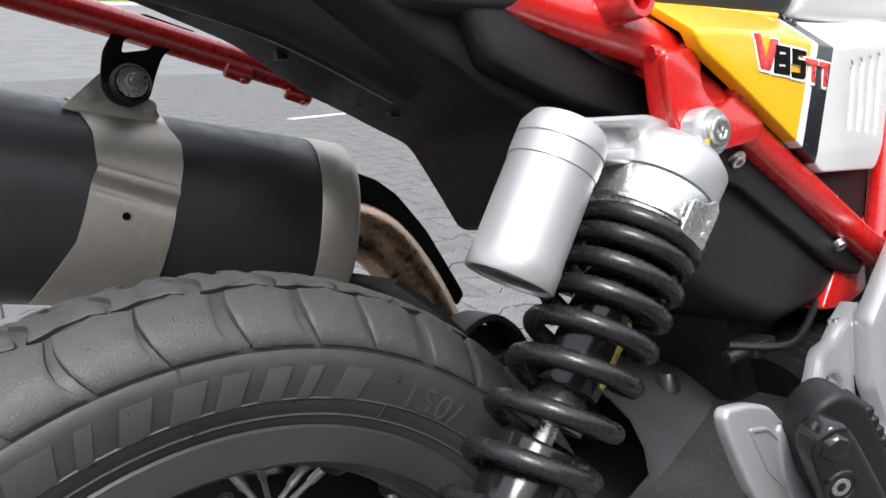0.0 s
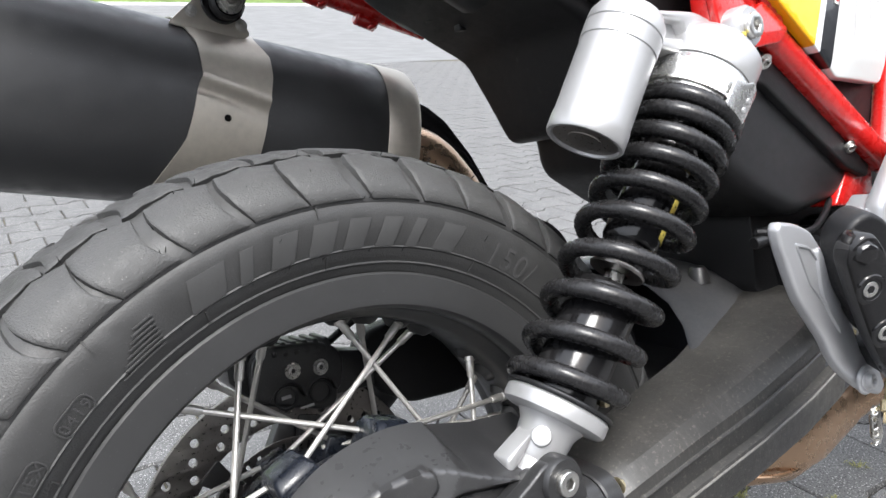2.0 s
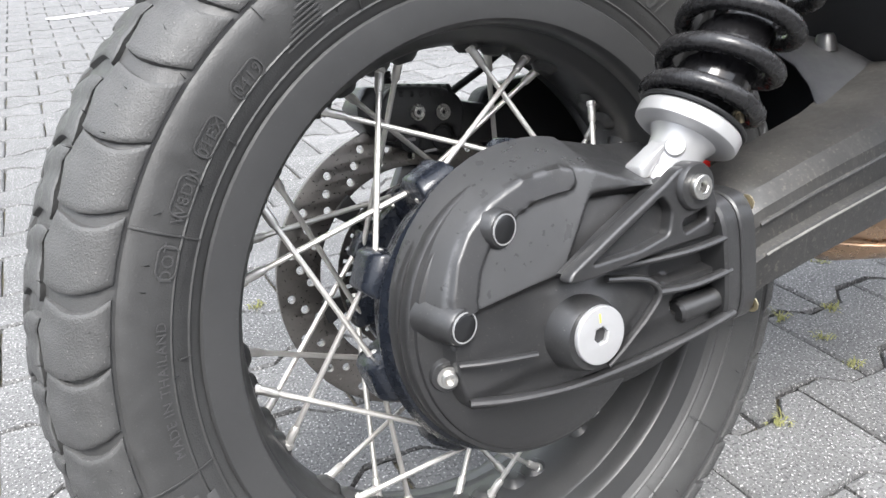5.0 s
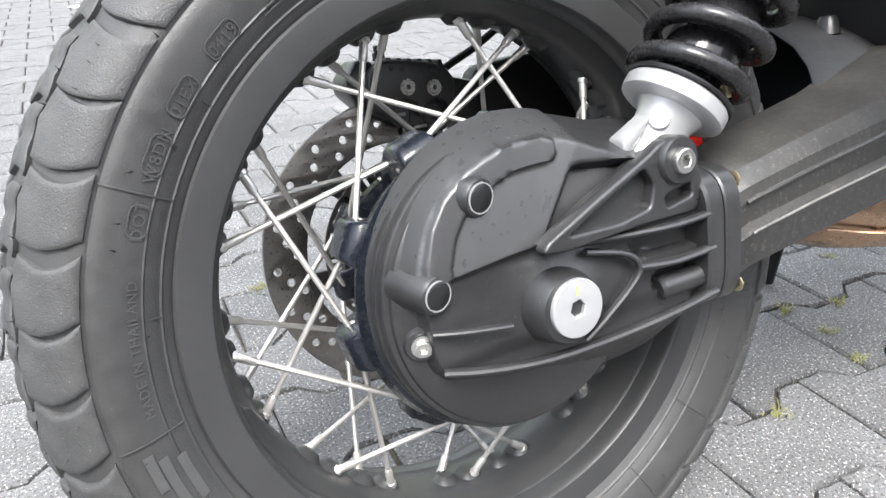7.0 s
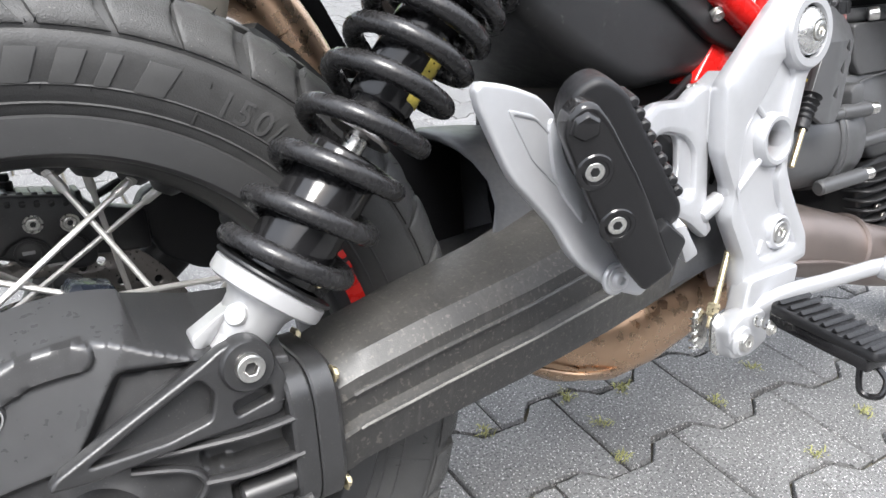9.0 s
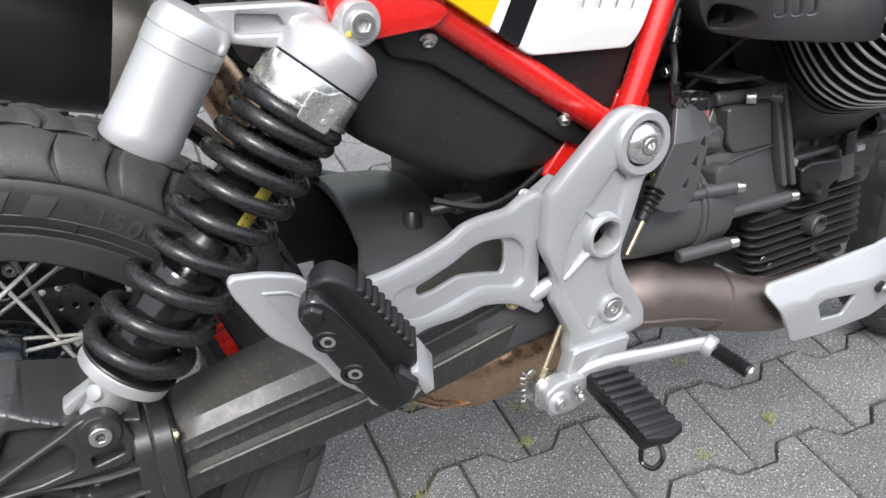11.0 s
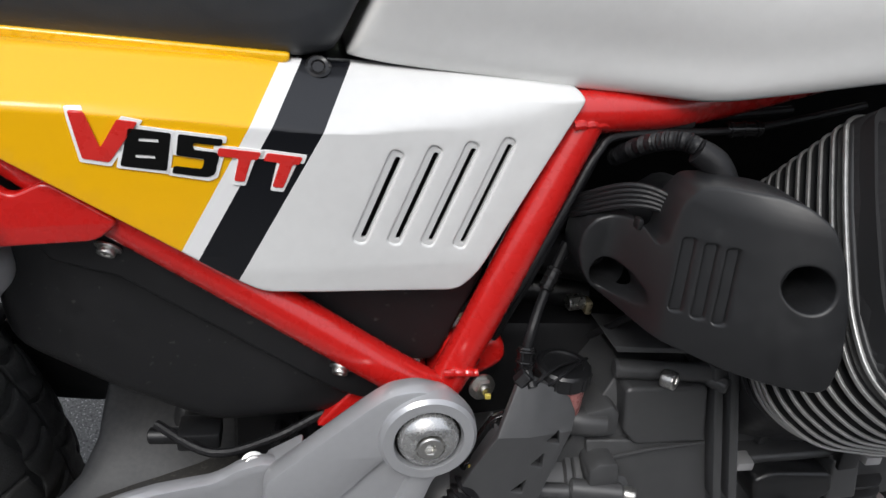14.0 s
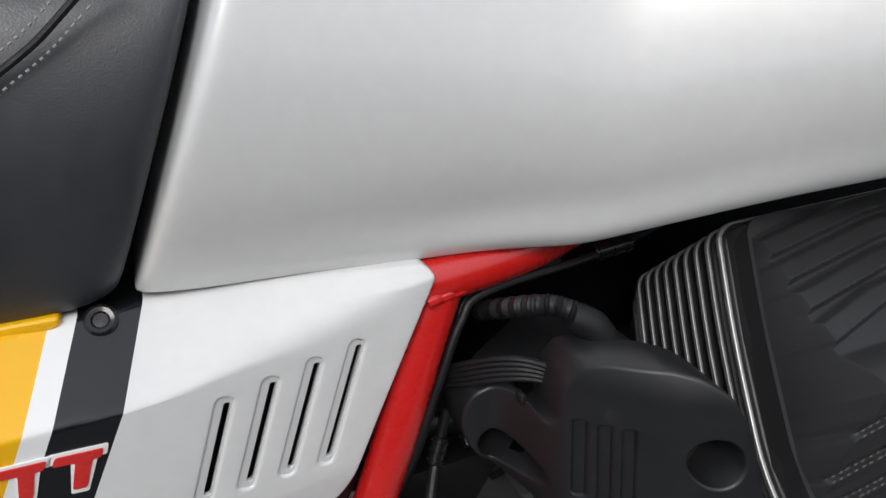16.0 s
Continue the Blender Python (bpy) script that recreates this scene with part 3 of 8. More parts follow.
# a wide word of eight raised slanted blocks, kept as plain bars
for a, w in ((110.8, 0.030), (104.9, 0.011), (99.1, 0.021), (92.9, 0.022), (87.4, 0.019), (81.8, 0.018), (76.9, 0.011), (70.6, 0.023)):
    w *= 0.8
    bm = slab([(-w / 2 - 0.003, -0.0100), (w / 2 - 0.003, -0.0100), (w / 2 + 0.003, 0.0100), (-w / 2 + 0.003, 0.0100)], 0, 0.0010, 0.0003, (), 'xy')
    dice(bm, 1, -0.009, 0.009, 0.004)
    part("raised_letter_bar", on_sidewall(bm, 0.2568, a), M["letter"], tyre)
for a, text, h in ((56.6, "150/", 0.0180), (132.6, "0419", 0.0072), (141.6, "01EX", 0.0072), (149.8, "W8DN", 0.0072), (158.6, "DOT", 0.0072), (176.0, "MADE IN THAILAND", 0.0060)):
    bm = lettering(text, h, 0.0007, 1.12)
    bmesh.ops.translate(bm, verts=bm.verts, vec=(0, -h / 2, 0))
    dice(bm, 1, -0.006, 0.006, 0.003)
    part("sidewall_text", on_sidewall(bm, 0.2565 if text == "150/" else 0.2525, a), M["letter"], tyre)
    if text in ("0419", "01EX", "W8DN", "DOT"):
        w = h * len(text) * 0.36 + 0.0022
        o = rounded([(-w, -0.0065), (w, -0.0065), (w, 0.0065), (-w, 0.0065)], 0.007, 5)
        i = rounded([(-w + 0.001, -0.0055), (w - 0.001, -0.0055), (w - 0.001, 0.0055), (-w + 0.001, 0.0055)], 0.006, 5)
        part("sidewall_frame", on_sidewall(slab(o, 0, 0.0012, 0.0002, [i], 'xy'), 0.2525, a), M["letter"], tyre)
for a, w, dr in ((196, 0.040, 0.003), (196.5, 0.034, -0.007), (193, 0.026, 0.010)):
    bm = slab([(-w / 2, -0.003), (w / 2, -0.003), (w / 2, 0.003), (-w / 2, 0.003)], 0, 0.0012, 0.0002, (), 'xy')
    part("sidewall_text_bar", on_sidewall(dice(bm, 0, -0.015, 0.015, 0.006), 0.2525 + dr, a), M["letter"], tyre)
for k in range(8):
    w = 0.030 - 0.0025 * k
    bm = slab([(-w / 2, -0.0006), (w / 2, -0.0006), (w / 2, 0.0006), (-w / 2, 0.0006)], 0, 0.0012, 0.0002, (), 'xy')
    part("sidewall_stripe", on_sidewall(dice(bm, 0, -0.01, 0.01, 0.005), 0.2435 + 0.0028 * k, 122.5 - 0.4 * k), M["letter"], tyre)
for a, r0, r1 in ((92.5, 0.236, 0.244), (93.3, 0.270, 0.278), (112.5, 0.236, 0.244), (125.8, 0.268, 0.277), (155, 0.236, 0.277), (172, 0.234, 0.242), (188.5, 0.236, 0.276), (64, 0.236, 0.246),
                  (140.6, 0.236, 0.242), (318, 0.236, 0.27), (341, 0.236, 0.272), (300, 0.236, 0.272)):
    bm = slab([(-0.0006, r0 - 0.25), (0.0006, r0 - 0.25), (0.0006, r1 - 0.25), (-0.0006, r1 - 0.25)], 0, 0.0016, 0.0002, (), 'xy')
    part("mould_line", on_sidewall(dice(bm, 1, r0 - 0.248, r1 - 0.252, 0.004), 0.25, a), M["rubber"], tyre)
for r, d in ((0.2462, 0.0010), (0.2352, 0.0012)):
    part("sidewall_ring", lathe([(r - d, -wall_y(r - d)), (r, -wall_y(r) + 0.0009), (r + d, -wall_y(r + d))], 128, SIDE), M["rubber"], tyre)
hairs = bmesh.new()
rnd = random.Random(4)
for k in range(150):
    a, r = radians(rnd.uniform(0, 360)), rnd.choice((0.2435, 0.262, 0.2795, 0.287, 0.300, 0.3115))
    y = wall_y(r) if r < 0.282 else float(np.interp(r, (0.28, 0.291, 0.301, 0.3115), (-0.0745, -0.072, -0.064, -0.046)))
    b = Vector((r * math.cos(a), y, r * math.sin(a)))
    t = b + Vector((0.004 * math.cos(a) + rnd.uniform(-1, 1) * 0.002, -0.004, 0.004 * math.sin(a) + rnd.uniform(-1, 1) * 0.002))
    c = [hairs.verts.new(b + Vector(d) * 0.0005) for d in ((1, 0, 0), (-0.5, 0, 0.87), (-0.5, 0, -0.87))]
    e = hairs.verts.new(t)
    for i in range(3):
        hairs.faces.new((c[i], c[(i + 1) % 3], e))
part("moulding_hairs", hairs, M["cable"], tyre, kind="stuff")

# ---- rear wheel: rim, hub, spokes
RIM = [(-0.0600, 0.2285), (-0.0617, 0.2268), (-0.0617, 0.2105), (-0.0605, 0.2055), (-0.0570, 0.2028), (-0.0500, 0.2022), (-0.0420, 0.2020), (-0.0395, 0.2000),
       (-0.0330, 0.1985), (-0.0290, 0.1950), (-0.0180, 0.1925), (0.0, 0.1915)]
ringp = RIM + [(-y, r) for y, r in RIM[-2::-1]] + [(0.053, 0.2225), (0.05, 0.213), (0.02, 0.204), (-0.02, 0.204), (-0.05, 0.213), (-0.053, 0.2225)]
bumps = []
for k in range(9):
    for a in (75 + 40 * k + 48, 75 + 40 * k - 48, 68 + 40 * k + 48, 68 + 40 * k - 48):
        a = radians(a)
        d = Vector((math.cos(a), 0, math.sin(a)))
        bumps.append(lathe([(0, 0.006), (0.0065, 0.0055), (0.0095, 0.003), (0.0125, -0.0005)], 14, along(d * 0.1915, (0, 0, 0))))
rim = part("rear_rim", merge(lathe([(r, -y) for y, r in ringp], 128, SIDE, ring=True), *bumps), M["rim"], bike, "satin black spoked wheel rim")
bm = slab([(-0.035, -0.004), (0.035, -0.004), (0.035, 0.004), (-0.035, 0.004)], 0, 0.0006, 0.0002, (), 'xy')
dice(bm, 0, -0.03, 0.03, 0.01)
for v in bm.verts:
    a = radians(226) - v.co.x / 0.206
    r = 0.2065 + v.co.y * 0.8
    v.co = (r * math.cos(a), -0.0618 + 0.0016 * (v.co.y < 0) - v.co.z, r * math.sin(a))
part("rim_sticker", bm, M["stainless"], rim, "silver rim sticker with unreadable marks")
for ang, wide, r0, r1 in ((27.2, 0.0030, 0.2195, 0.2290), (24.6, 0.0030, 0.2190, 0.2285), (22.6, 0.0030, 0.2150, 0.2270), (21.2, 0.0030, 0.2150, 0.2270), (19.4, 0.0034, 0.2145, 0.2275), (17.8, 0.0034, 0.2145, 0.2275), (16.0, 0.0034, 0.2150, 0.2270), (14.4, 0.0034, 0.2150, 0.2270)):
    bm = slab(rounded([(-wide, -0.5), (wide, -0.5), (wide, 0.5), (-wide, 0.5)], 0.001), 0, 0.0005, 0.0001, (), 'xy')
    for v in bm.verts:
        a = radians(ang) - v.co.x / 0.2185
        r = (r0 + r1) / 2 + v.co.y * (r1 - r0)
        v.co = (r * math.cos(a), -0.0619 - v.co.z, r * math.sin(a))
    part("rim_letter_bar", bm, M["reddecal"], rim, "red decal bar on the rim")
hubp = [(-0.078, 0.100), (-0.076, 0.110), (-0.066, 0.1135), (-0.052, 0.1085), (-0.040, 0.104), (-0.030, 0.100), (-0.026, 0.090), (-0.016, 0.060), (0.02, 0.048), (0.040, 0.052),
        (0.046, 0.078), (0.056, 0.078), (0.060, 0.062), (0.085, 0.050), (0.086, 0.0)]
hub = part("wheel_hub", lathe([(r, -y) for y, r in hubp], 72, SIDE), M["hub"], bike, "blue-black anodised wheel hub")
lugn = hull([(r, y, s * w) for r, y, w in ((0.094, -0.062, 0.018), (0.094, -0.022, 0.018), (0.115, -0.060, 0.0155), (0.115, -0.024, 0.0155), (0.1215, -0.052, 0.0125), (0.1215, -0.030, 0.0125)) for s in (-1, 1)], 0.0025)
lugf = hull([(r, y, s * w) for r, y, w in ((0.066, 0.040, 0.014), (0.066, 0.060, 0.014), (0.088, 0.042, 0.011), (0.088, 0.058, 0.011)) for s in (-1, 1)], 0.002)
me1 = me2 = spm = npm = None
for k in range(9):
    turn = Matrix.Rotation(-radians(75.5 + 40 * k), 4, 'Y')
    me1 = part("spoke_lug", me1 or lugn, M["hub"], hub, m=turn).data
    turn = Matrix.Rotation(-radians(68 + 40 * k), 4, 'Y')
    me2 = part("spoke_lug", me2 or lugf, M["hub"], hub, m=turn).data
for k in range(9):
    for base, y0, r0, yn, off, sp in ((75.5, -0.041, 0.108, -0.007, 48, 6.0), (68, 0.050, 0.080, 0.007, 48, 6.0)):
        for s in (-1, 1):
            a, b = radians(base + 40 * k + s * sp * -1), radians(base + 40 * k + s * off)
            p = Vector((r0 * math.cos(a), y0 + 0.004 * s, r0 * math.sin(a)))
            q = Vector((0.1895 * math.cos(b), yn, 0.1895 * math.sin(b)))
            d = (q - p).normalized()
            part("spoke", rod(p - d * 0.006, q - d * 0.012, 0.00215, 0.0003, 10), M["steel"], rim)
            part("spoke_nipple", lathe([(0, 0), (0.0026, 0), (0.0034, 0.002), (0.0034, 0.014), (0.0044, 0.0145), (0.0044, 0.018), (0, 0.019)], 10, along(q - d * 0.017, q)), M["steel"], rim)

# ---- brake disc and caliper on the far side
holes = []
for k in range(20):
    for j, (r, o) in enumerate(((0.1215, 0), (0.112, 6), (0.1025, 12))):
        a = radians(18 * k + o)
        holes.append(circle(r * math.cos(a), r * math.sin(a), 0.0036, 10))
disc = part("brake_disc", slab(circle(0, 0, 0.1325, 96), 0.0945, 0.0995, 0.0006, [circle(0, 0, 0.0935, 72)] + holes), M["disc"], bike, "drilled steel rear brake disc")
carrier = part("disc_carrier", lathe([(0.040, -0.096), (0.052, -0.094), (0.052, -0.100), (0.040, -0.102)], 40, SIDE, ring=True), M["casting"], disc, "black disc carrier")
for k in range(6):
    arm = slab(rounded([(0.045, -0.013), (0.072, -0.007), (0.097, -0.012), (0.097, 0.012), (0.072, 0.007), (0.045, 0.013)], 0.004), 0.093, 0.100, 0.0012)
    arm.transform(Matrix.Rotation(-radians(60 * k + 12), 4, 'Y'))
    part("carrier_arm", arm, M["casting"], carrier)
slots = []
for k in range(40):
    a = radians(9 * k)
    t = Vector((-math.sin(a), math.cos(a)))
    c = Vector((math.cos(a), math.sin(a)))
    slots.append([tuple(c * 0.066 - t * 0.0016), tuple(c * 0.066 + t * 0.0016), tuple(c * 0.076 + t * 0.0016), tuple(c * 0.076 - t * 0.0016)])
part("speed_ring", slab(circle(0, 0, 0.080, 64), 0.088, 0.0895, 0.0003, [circle(0, 0, 0.060, 48)] + slots), M["disc"], disc)
body = rounded([(-0.0240, 0.1180), (-0.0240, 0.1530), (-0.0100, 0.1660), (0.0360, 0.1600), (0.0530, 0.1520), (0.0600, 0.1395), (0.0520, 0.0990), (0.0400, 0.0960)], [0.006, 0.01, 0.008, 0.01, 0.01, 0.012, 0.006, 0.006], 5)
cal = part("brake_caliper", slab(body, 0.0800, 0.1250, 0.004, res=3), M["casting"], bike, "black brake caliper")
front = rounded([(-0.0240, 0.1215), (-0.0240, 0.1530), (-0.0100, 0.1660), (0.0360, 0.1600), (0.0530, 0.1520), (0.0600, 0.1395), (0.0545, 0.1150), (0.0485, 0.1130), (0.0465, 0.1220), (0.0370, 0.1275), (0.0260, 0.1235), (0.0215, 0.1130), (0.0165, 0.1245), (0.0060, 0.1300), (-0.0060, 0.1260), (-0.0120, 0.1180)], [0.004, 0.01, 0.008, 0.01, 0.01, 0.012] + [0.003] * 10, 4)
part("caliper_face", slab(front, 0.0715, 0.0810, 0.0035, res=3), M["casting"], cal)
part("caliper_wing", hull([(x, y, z) for x, z in ((-0.040, 0.140), (-0.040, 0.152), (-0.027, 0.168), (-0.012, 0.165), (-0.02, 0.120)) for y in (0.084, 0.120)], 0.004), M["casting"], cal)
part("caliper_lug", hull([(0.05, y, z) for y in (0.082, 0.11) for z in (0.105, 0.148)] + [(0.098, y, z) for y in (0.09, 0.105) for z in (0.1, 0.136)], 0.005), M["casting"], cal)
for k in range(6):
    x = -0.0050 + 0.0098 * k
    z = 0.1655 - 0.12 * (x + 0.01)
    part("caliper_rib", hull([(x + a, y, z + b) for a in (0.0, 0.0045) for y, b in ((0.0722, -0.012), (0.0705, -0.0065), (0.0745, 0.0016), (0.104, 0.0026), (0.104, -0.006))], 0.001), M["casting"], cal)
for x, z in ((0.0112, 0.1403), (0.0365, 0.1371)):
    part("bolt_recess", lathe([(0.0052, 0.0006), (0.0058, 0.0014), (0.0068, 0.0014), (0.0074, 0.0)], 24, along((x, 0.0718, z), (x, -1, z))), M["bolt"], cal)
    bolt(cal, (x, 0.0722, z), OUT, 0.0050, "socket")
for x, z in ((0.0050, 0.1165), (0.0365, 0.1140)):
    part("piston_bore", lathe([(0.0105, 0), (0.0105, 0.002), (0.0085, 0.002), (0.0085, -0.001), (0, -0.001)], 24, along((x, 0.0802, z), (x, 0, z))), M["plastic"], cal)
part("bleed_nipple", merge(rod((0.0, 0.1, 0.158), (0.0, 0.1, 0.172), 0.0055), rod((0.0, 0.1, 0.172), (0.0, 0.1, 0.178), 0.004)), M["cable"], cal)
part("caliper_text_bar", box(0.0005, 0.0095, 0.0785, 0.0795, 0.116, 0.119, 0.0003), M["thread"], cal)
part("caliper_text_bar", box(0.0160, 0.0290, 0.0785, 0.0795, 0.1035, 0.1060, 0.0003), M["thread"], cal)
part("brake_hose", sweep([(0.06, 0.1, 0.15), (0.10, 0.11, 0.165), (0.16, 0.11, 0.19), (0.24, 0.10, 0.17), (0.33, 0.09, 0.16)], 0.0036, 10), M["cable"], bike, "black braided brake hose")
part("caliper_bracket", hull([(-0.03, y, z) for y in (0.104, 0.118) for z in (-0.03, 0.03)] + [(0.05, y, z) for y in (0.104, 0.118) for z in (0.02, 0.11)] + [(0.02, y, z) for y in (0.104, 0.118) for z in (-0.04, 0.12)], 0.004), M["casting"], bike)

# ---- final drive housing
drum = [(-0.066, 0.1055), (-0.068, 0.1082), (-0.084, 0.1092), (-0.0865, 0.1080), (-0.0870, 0.1058), (-0.0890, 0.1058), (-0.0895, 0.1080), (-0.0965, 0.1078), (-0.0990, 0.1062), (-0.0998, 0.1030), (-0.1025, 0.1022), (-0.1050, 0.0985),
        (-0.1100, 0.0800), (-0.1165, 0.0560), (-0.1200, 0.0300), (-0.1210, 0.0)]
drive = part("final_drive", lathe([(r, -y) for y, r in drum], 96, pose(-0.001, 0, 0.005) @ SIDE), M["casting"], bike, "dusty black cast final drive housing")


def pocket(x, z, cx, cz, hx, hz, slope, deep):
    """Depth of a rounded pocket in the casting, hx long and hz high, lying along a slope."""
    u, v = (x - cx), (z - cz) - slope * (x - cx)
    e = max(abs(u) / hx, 0) ** 4 + max(abs(v) / hz, 0) ** 4
    return deep * max(0.0, min(1.0, (1.25 - e) * 2.0))


BAND = ((0.006, 0.0985), (-0.020, 0.0955), (-0.043, 0.0855), (-0.060, 0.0720), (-0.0705, 0.0570), (-0.0775, 0.0385), (-0.0807, 0.0216))


def off_band(x, z):
    """How far a place on the housing lies from the middle of the raised band."""
    return min(math.hypot(x - a - (p - a) * t, z - b - (q - b) * t)
               for (a, b), (p, q) in zip(BAND, BAND[1:]) for t in (max(0.0, min(1.0, ((x - a) * (p - a) + (z - b) * (q - b)) / ((p - a) ** 2 + (q - b) ** 2))),))


def drive_relief(x, z):
    """The housing's near face: a raised upper face, a crest that runs to the flange, a darker flank below it."""
    crest_z = float(np.interp(x, (-0.10, -0.075, -0.03, 0.0, 0.05, 0.105, 0.13), (0.022, 0.0285, 0.0365, 0.0405, 0.046, 0.051, 0.052)))
    crest_y = float(np.interp(x, (-0.10, -0.08, 0.0, 0.05, 0.105, 0.13), (-0.120, -0.1245, -0.1350, -0.147, -0.158, -0.161)))
    foot = float(np.interp(x, (-0.08, -0.06, -0.02, 0.03, 0.09, 0.13), (-0.036, -0.041, -0.046, -0.043, -0.033, -0.022)))
    d = z - crest_z
    if d > 0:
        y = crest_y + 0.22 * d
        back = max(0.0, min(1.0, (x + 0.005 - 0.62 * (z - 0.041)) / 0.008)) * max(0.0, min(1.0, (0.088 - 0.05 * x - z) / 0.006))
        y += 0.012 * back                                                  # recess beside the lug
    else:
        y = crest_y + 0.0055 * min(1.0, -d / 0.005) - 0.03 * max(0.0, -d - 0.012) + 0.006 * min(1.0, max(0.0, -d - 0.055) / 0.02)
    y += pocket(x, z, 0.092, 0.0255, 0.032, 0.0085, 0.05, 0.010) + pocket(x, z, 0.100, 0.000, 0.026, 0.0062, 0.12, 0.013)
    y -= 0.013 * math.exp(-((x - 0.008) ** 2 + (z + 0.003) ** 2) / (2 * 0.021 ** 2)) * (d < 0) * min(1.0, max(0.0, -d) / 0.012)
    if d > 0:
        y -= 0.0036 * max(0.0, min(1.0, (0.0095 - off_band(x, z)) / 0.0020))            # broad raised band that joins the bosses
    upper = math.hypot(x + 0.003, z - 0.018) - 0.0880
    if x > 0.04:
        upper = z - float(np.interp(x, (0.04, 0.08, 0.12), (0.0948, 0.080, 0.072)))
    lower = math.hypot(x, z) - 0.0850
    mix = max(0.0, min(1.0, (d + 0.004) / 0.010))
    y += mix * 2.4 * max(0.0, upper) + (1 - mix) * 2.6 * max(0.0, lower if x < 0 else 0.0)
    y += 1.15 * max(0.0, foot - z)
    return y


body = bmesh.new()
nx, nl, nu = 170, 48, 52
pts = {}
for i in range(nx + 1):
    x = -0.117 + 0.237 * i / nx
    cz = float(np.interp(x, (-0.10, -0.075, -0.03, 0.0, 0.05, 0.105, 0.13), (0.022, 0.0285, 0.0365, 0.0405, 0.046, 0.051, 0.052)))
    if drive_relief(x, cz + 0.0005) > -0.080:
        continue
    ends = []
    for far in (-0.13, 0.09):
        near_, far_ = 0.0, far
        for q in range(30):
            mid = (near_ + far_) / 2
            if drive_relief(x, cz + mid) < -0.078:
                near_ = mid
            else:
                far_ = mid
        ends.append(near_)
    rows = [ends[0] * (1 - (k / nl) ** 0.8) for k in range(nl)] + [ends[1] * (k / nu) ** 1.25 for k in range(nu + 1)]
    for j, d in enumerate(rows):
        d += 0.0004 * (j > nl) - 0.0004 * (j < nl)
        pts[i, j] = body.verts.new((x, drive_relief(x, cz + d), cz + d))
for i in range(nx):
    for j in range(nl + nu):
        q = [pts.get(k) for k in ((i, j), (i + 1, j), (i + 1, j + 1), (i, j + 1))]
        if None not in q:
            body.faces.new(q)
for f in body.faces:                                                       # satin dome, coloured lighter for its sky sheen; dust stays on the band, the crest and the flank
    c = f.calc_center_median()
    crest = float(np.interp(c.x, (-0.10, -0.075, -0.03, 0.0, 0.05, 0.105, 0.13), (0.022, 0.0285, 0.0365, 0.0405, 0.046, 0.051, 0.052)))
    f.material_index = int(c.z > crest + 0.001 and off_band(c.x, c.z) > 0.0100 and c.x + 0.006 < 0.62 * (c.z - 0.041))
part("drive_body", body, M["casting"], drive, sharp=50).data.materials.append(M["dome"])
part("drive_stub", merge(rod((0.078, -0.148, -0.009), (0.116, -0.153, -0.006), 0.0085, 0.002, 24), hull([(0.078, -0.120, -0.014), (0.116, -0.120, -0.012), (0.078, -0.140, -0.004), (0.116, -0.140, -0.001), (0.078, -0.148, -0.016), (0.116, -0.152, -0.013)], 0.002)), M["casting"], drive)
part("drive_flange", merge(loft([oval((x, -0.122, 0.019), (0, 1, 0), (0, 0, 1), 0.044 - d, 0.050 - d, 32, 4.0) for x, d in ((0.110, 0.002), (0.112, 0.0), (0.1235, 0.0), (0.125, 0.001))]),
                          loft([oval((x, -0.122, 0.019), (0, 1, 0), (0, 0, 1), 0.0445 - d, 0.0505 - d, 32, 4.0) for x, d in ((0.1256, 0.001), (0.127, 0.0), (0.140, 0.0), (0.144, 0.004))])), M["casting"], drive)
for z, y in ((0.058, -0.158), (-0.018, -0.160), (0.066, -0.10)):
    bolt(drive, (0.1415, y, z), (1, 0, 0), 0.006, "nut", M["brass"])
# bosses with plastic caps, joined by a raised wall
for p, nm in (((-0.0435, -0.1250, 0.0757), 0), ((-0.0812, -0.1262, 0.0214), 1)):
    back = Vector(p) - Vector((0.0030, -0.0150, -0.0015)).normalized() * 0.034
    face = Vector(p) * 2 - back
    part("cap_boss", lathe([(0.0185, 0.0), (0.0150, 0.014), (0.0130, 0.032), (0.0118, 0.034), (0.0, 0.034)], 32, along(back, p)), M["casting"], drive)
    part("cap_ring", lathe([(0.0092, 0), (0.0100, 0), (0.0102, 0.0012), (0.0094, 0.0012)], 32, along(p, face), ring=True), M["alu"], drive)
    part("plastic_cap", lathe([(0.0091, 0), (0.0091, 0.001), (0.0080, 0.0018), (0, 0.002)], 32, along(p, face)), M["plastic"], drive)
part("drain_boss", lathe([(0.014, 0), (0.0115, 0.018), (0.0105, 0.0195), (0, 0.0195)], 28, along((-0.0835, -0.0925, -0.0125), (-0.0878, -0.1070, -0.0138))), M["casting"], drive)
bolt(drive, (-0.0890, -0.1120, -0.0142), (-0.35, -1, -0.1), 0.0078, "flange", name="drain_plug", label="zinc drain plug with yellow paint mark")
part("filler_boss", lathe([(0.036, 0), (0.030, 0.018), (0.0245, 0.042), (0.0225, 0.0455), (0, 0.0455)], 40, along((0.003, -0.104, -0.004), (0.003, -1, -0.004))), M["casting"], drive)
hexa = [(0.0062 * math.cos(radians(60 * k + 10)), 0.0062 * math.sin(radians(60 * k + 10))) for k in range(6)]
plug = merge(slab(circle(0, 0, 0.0200, 48), 0.0, 0.0052, 0.0009, [hexa], 'xy'), lathe([(0, 0.001), (0.0066, 0.001)], 24))
plug.transform(along((0.005, -0.1478, -0.003), (0.005, -1, -0.003)))
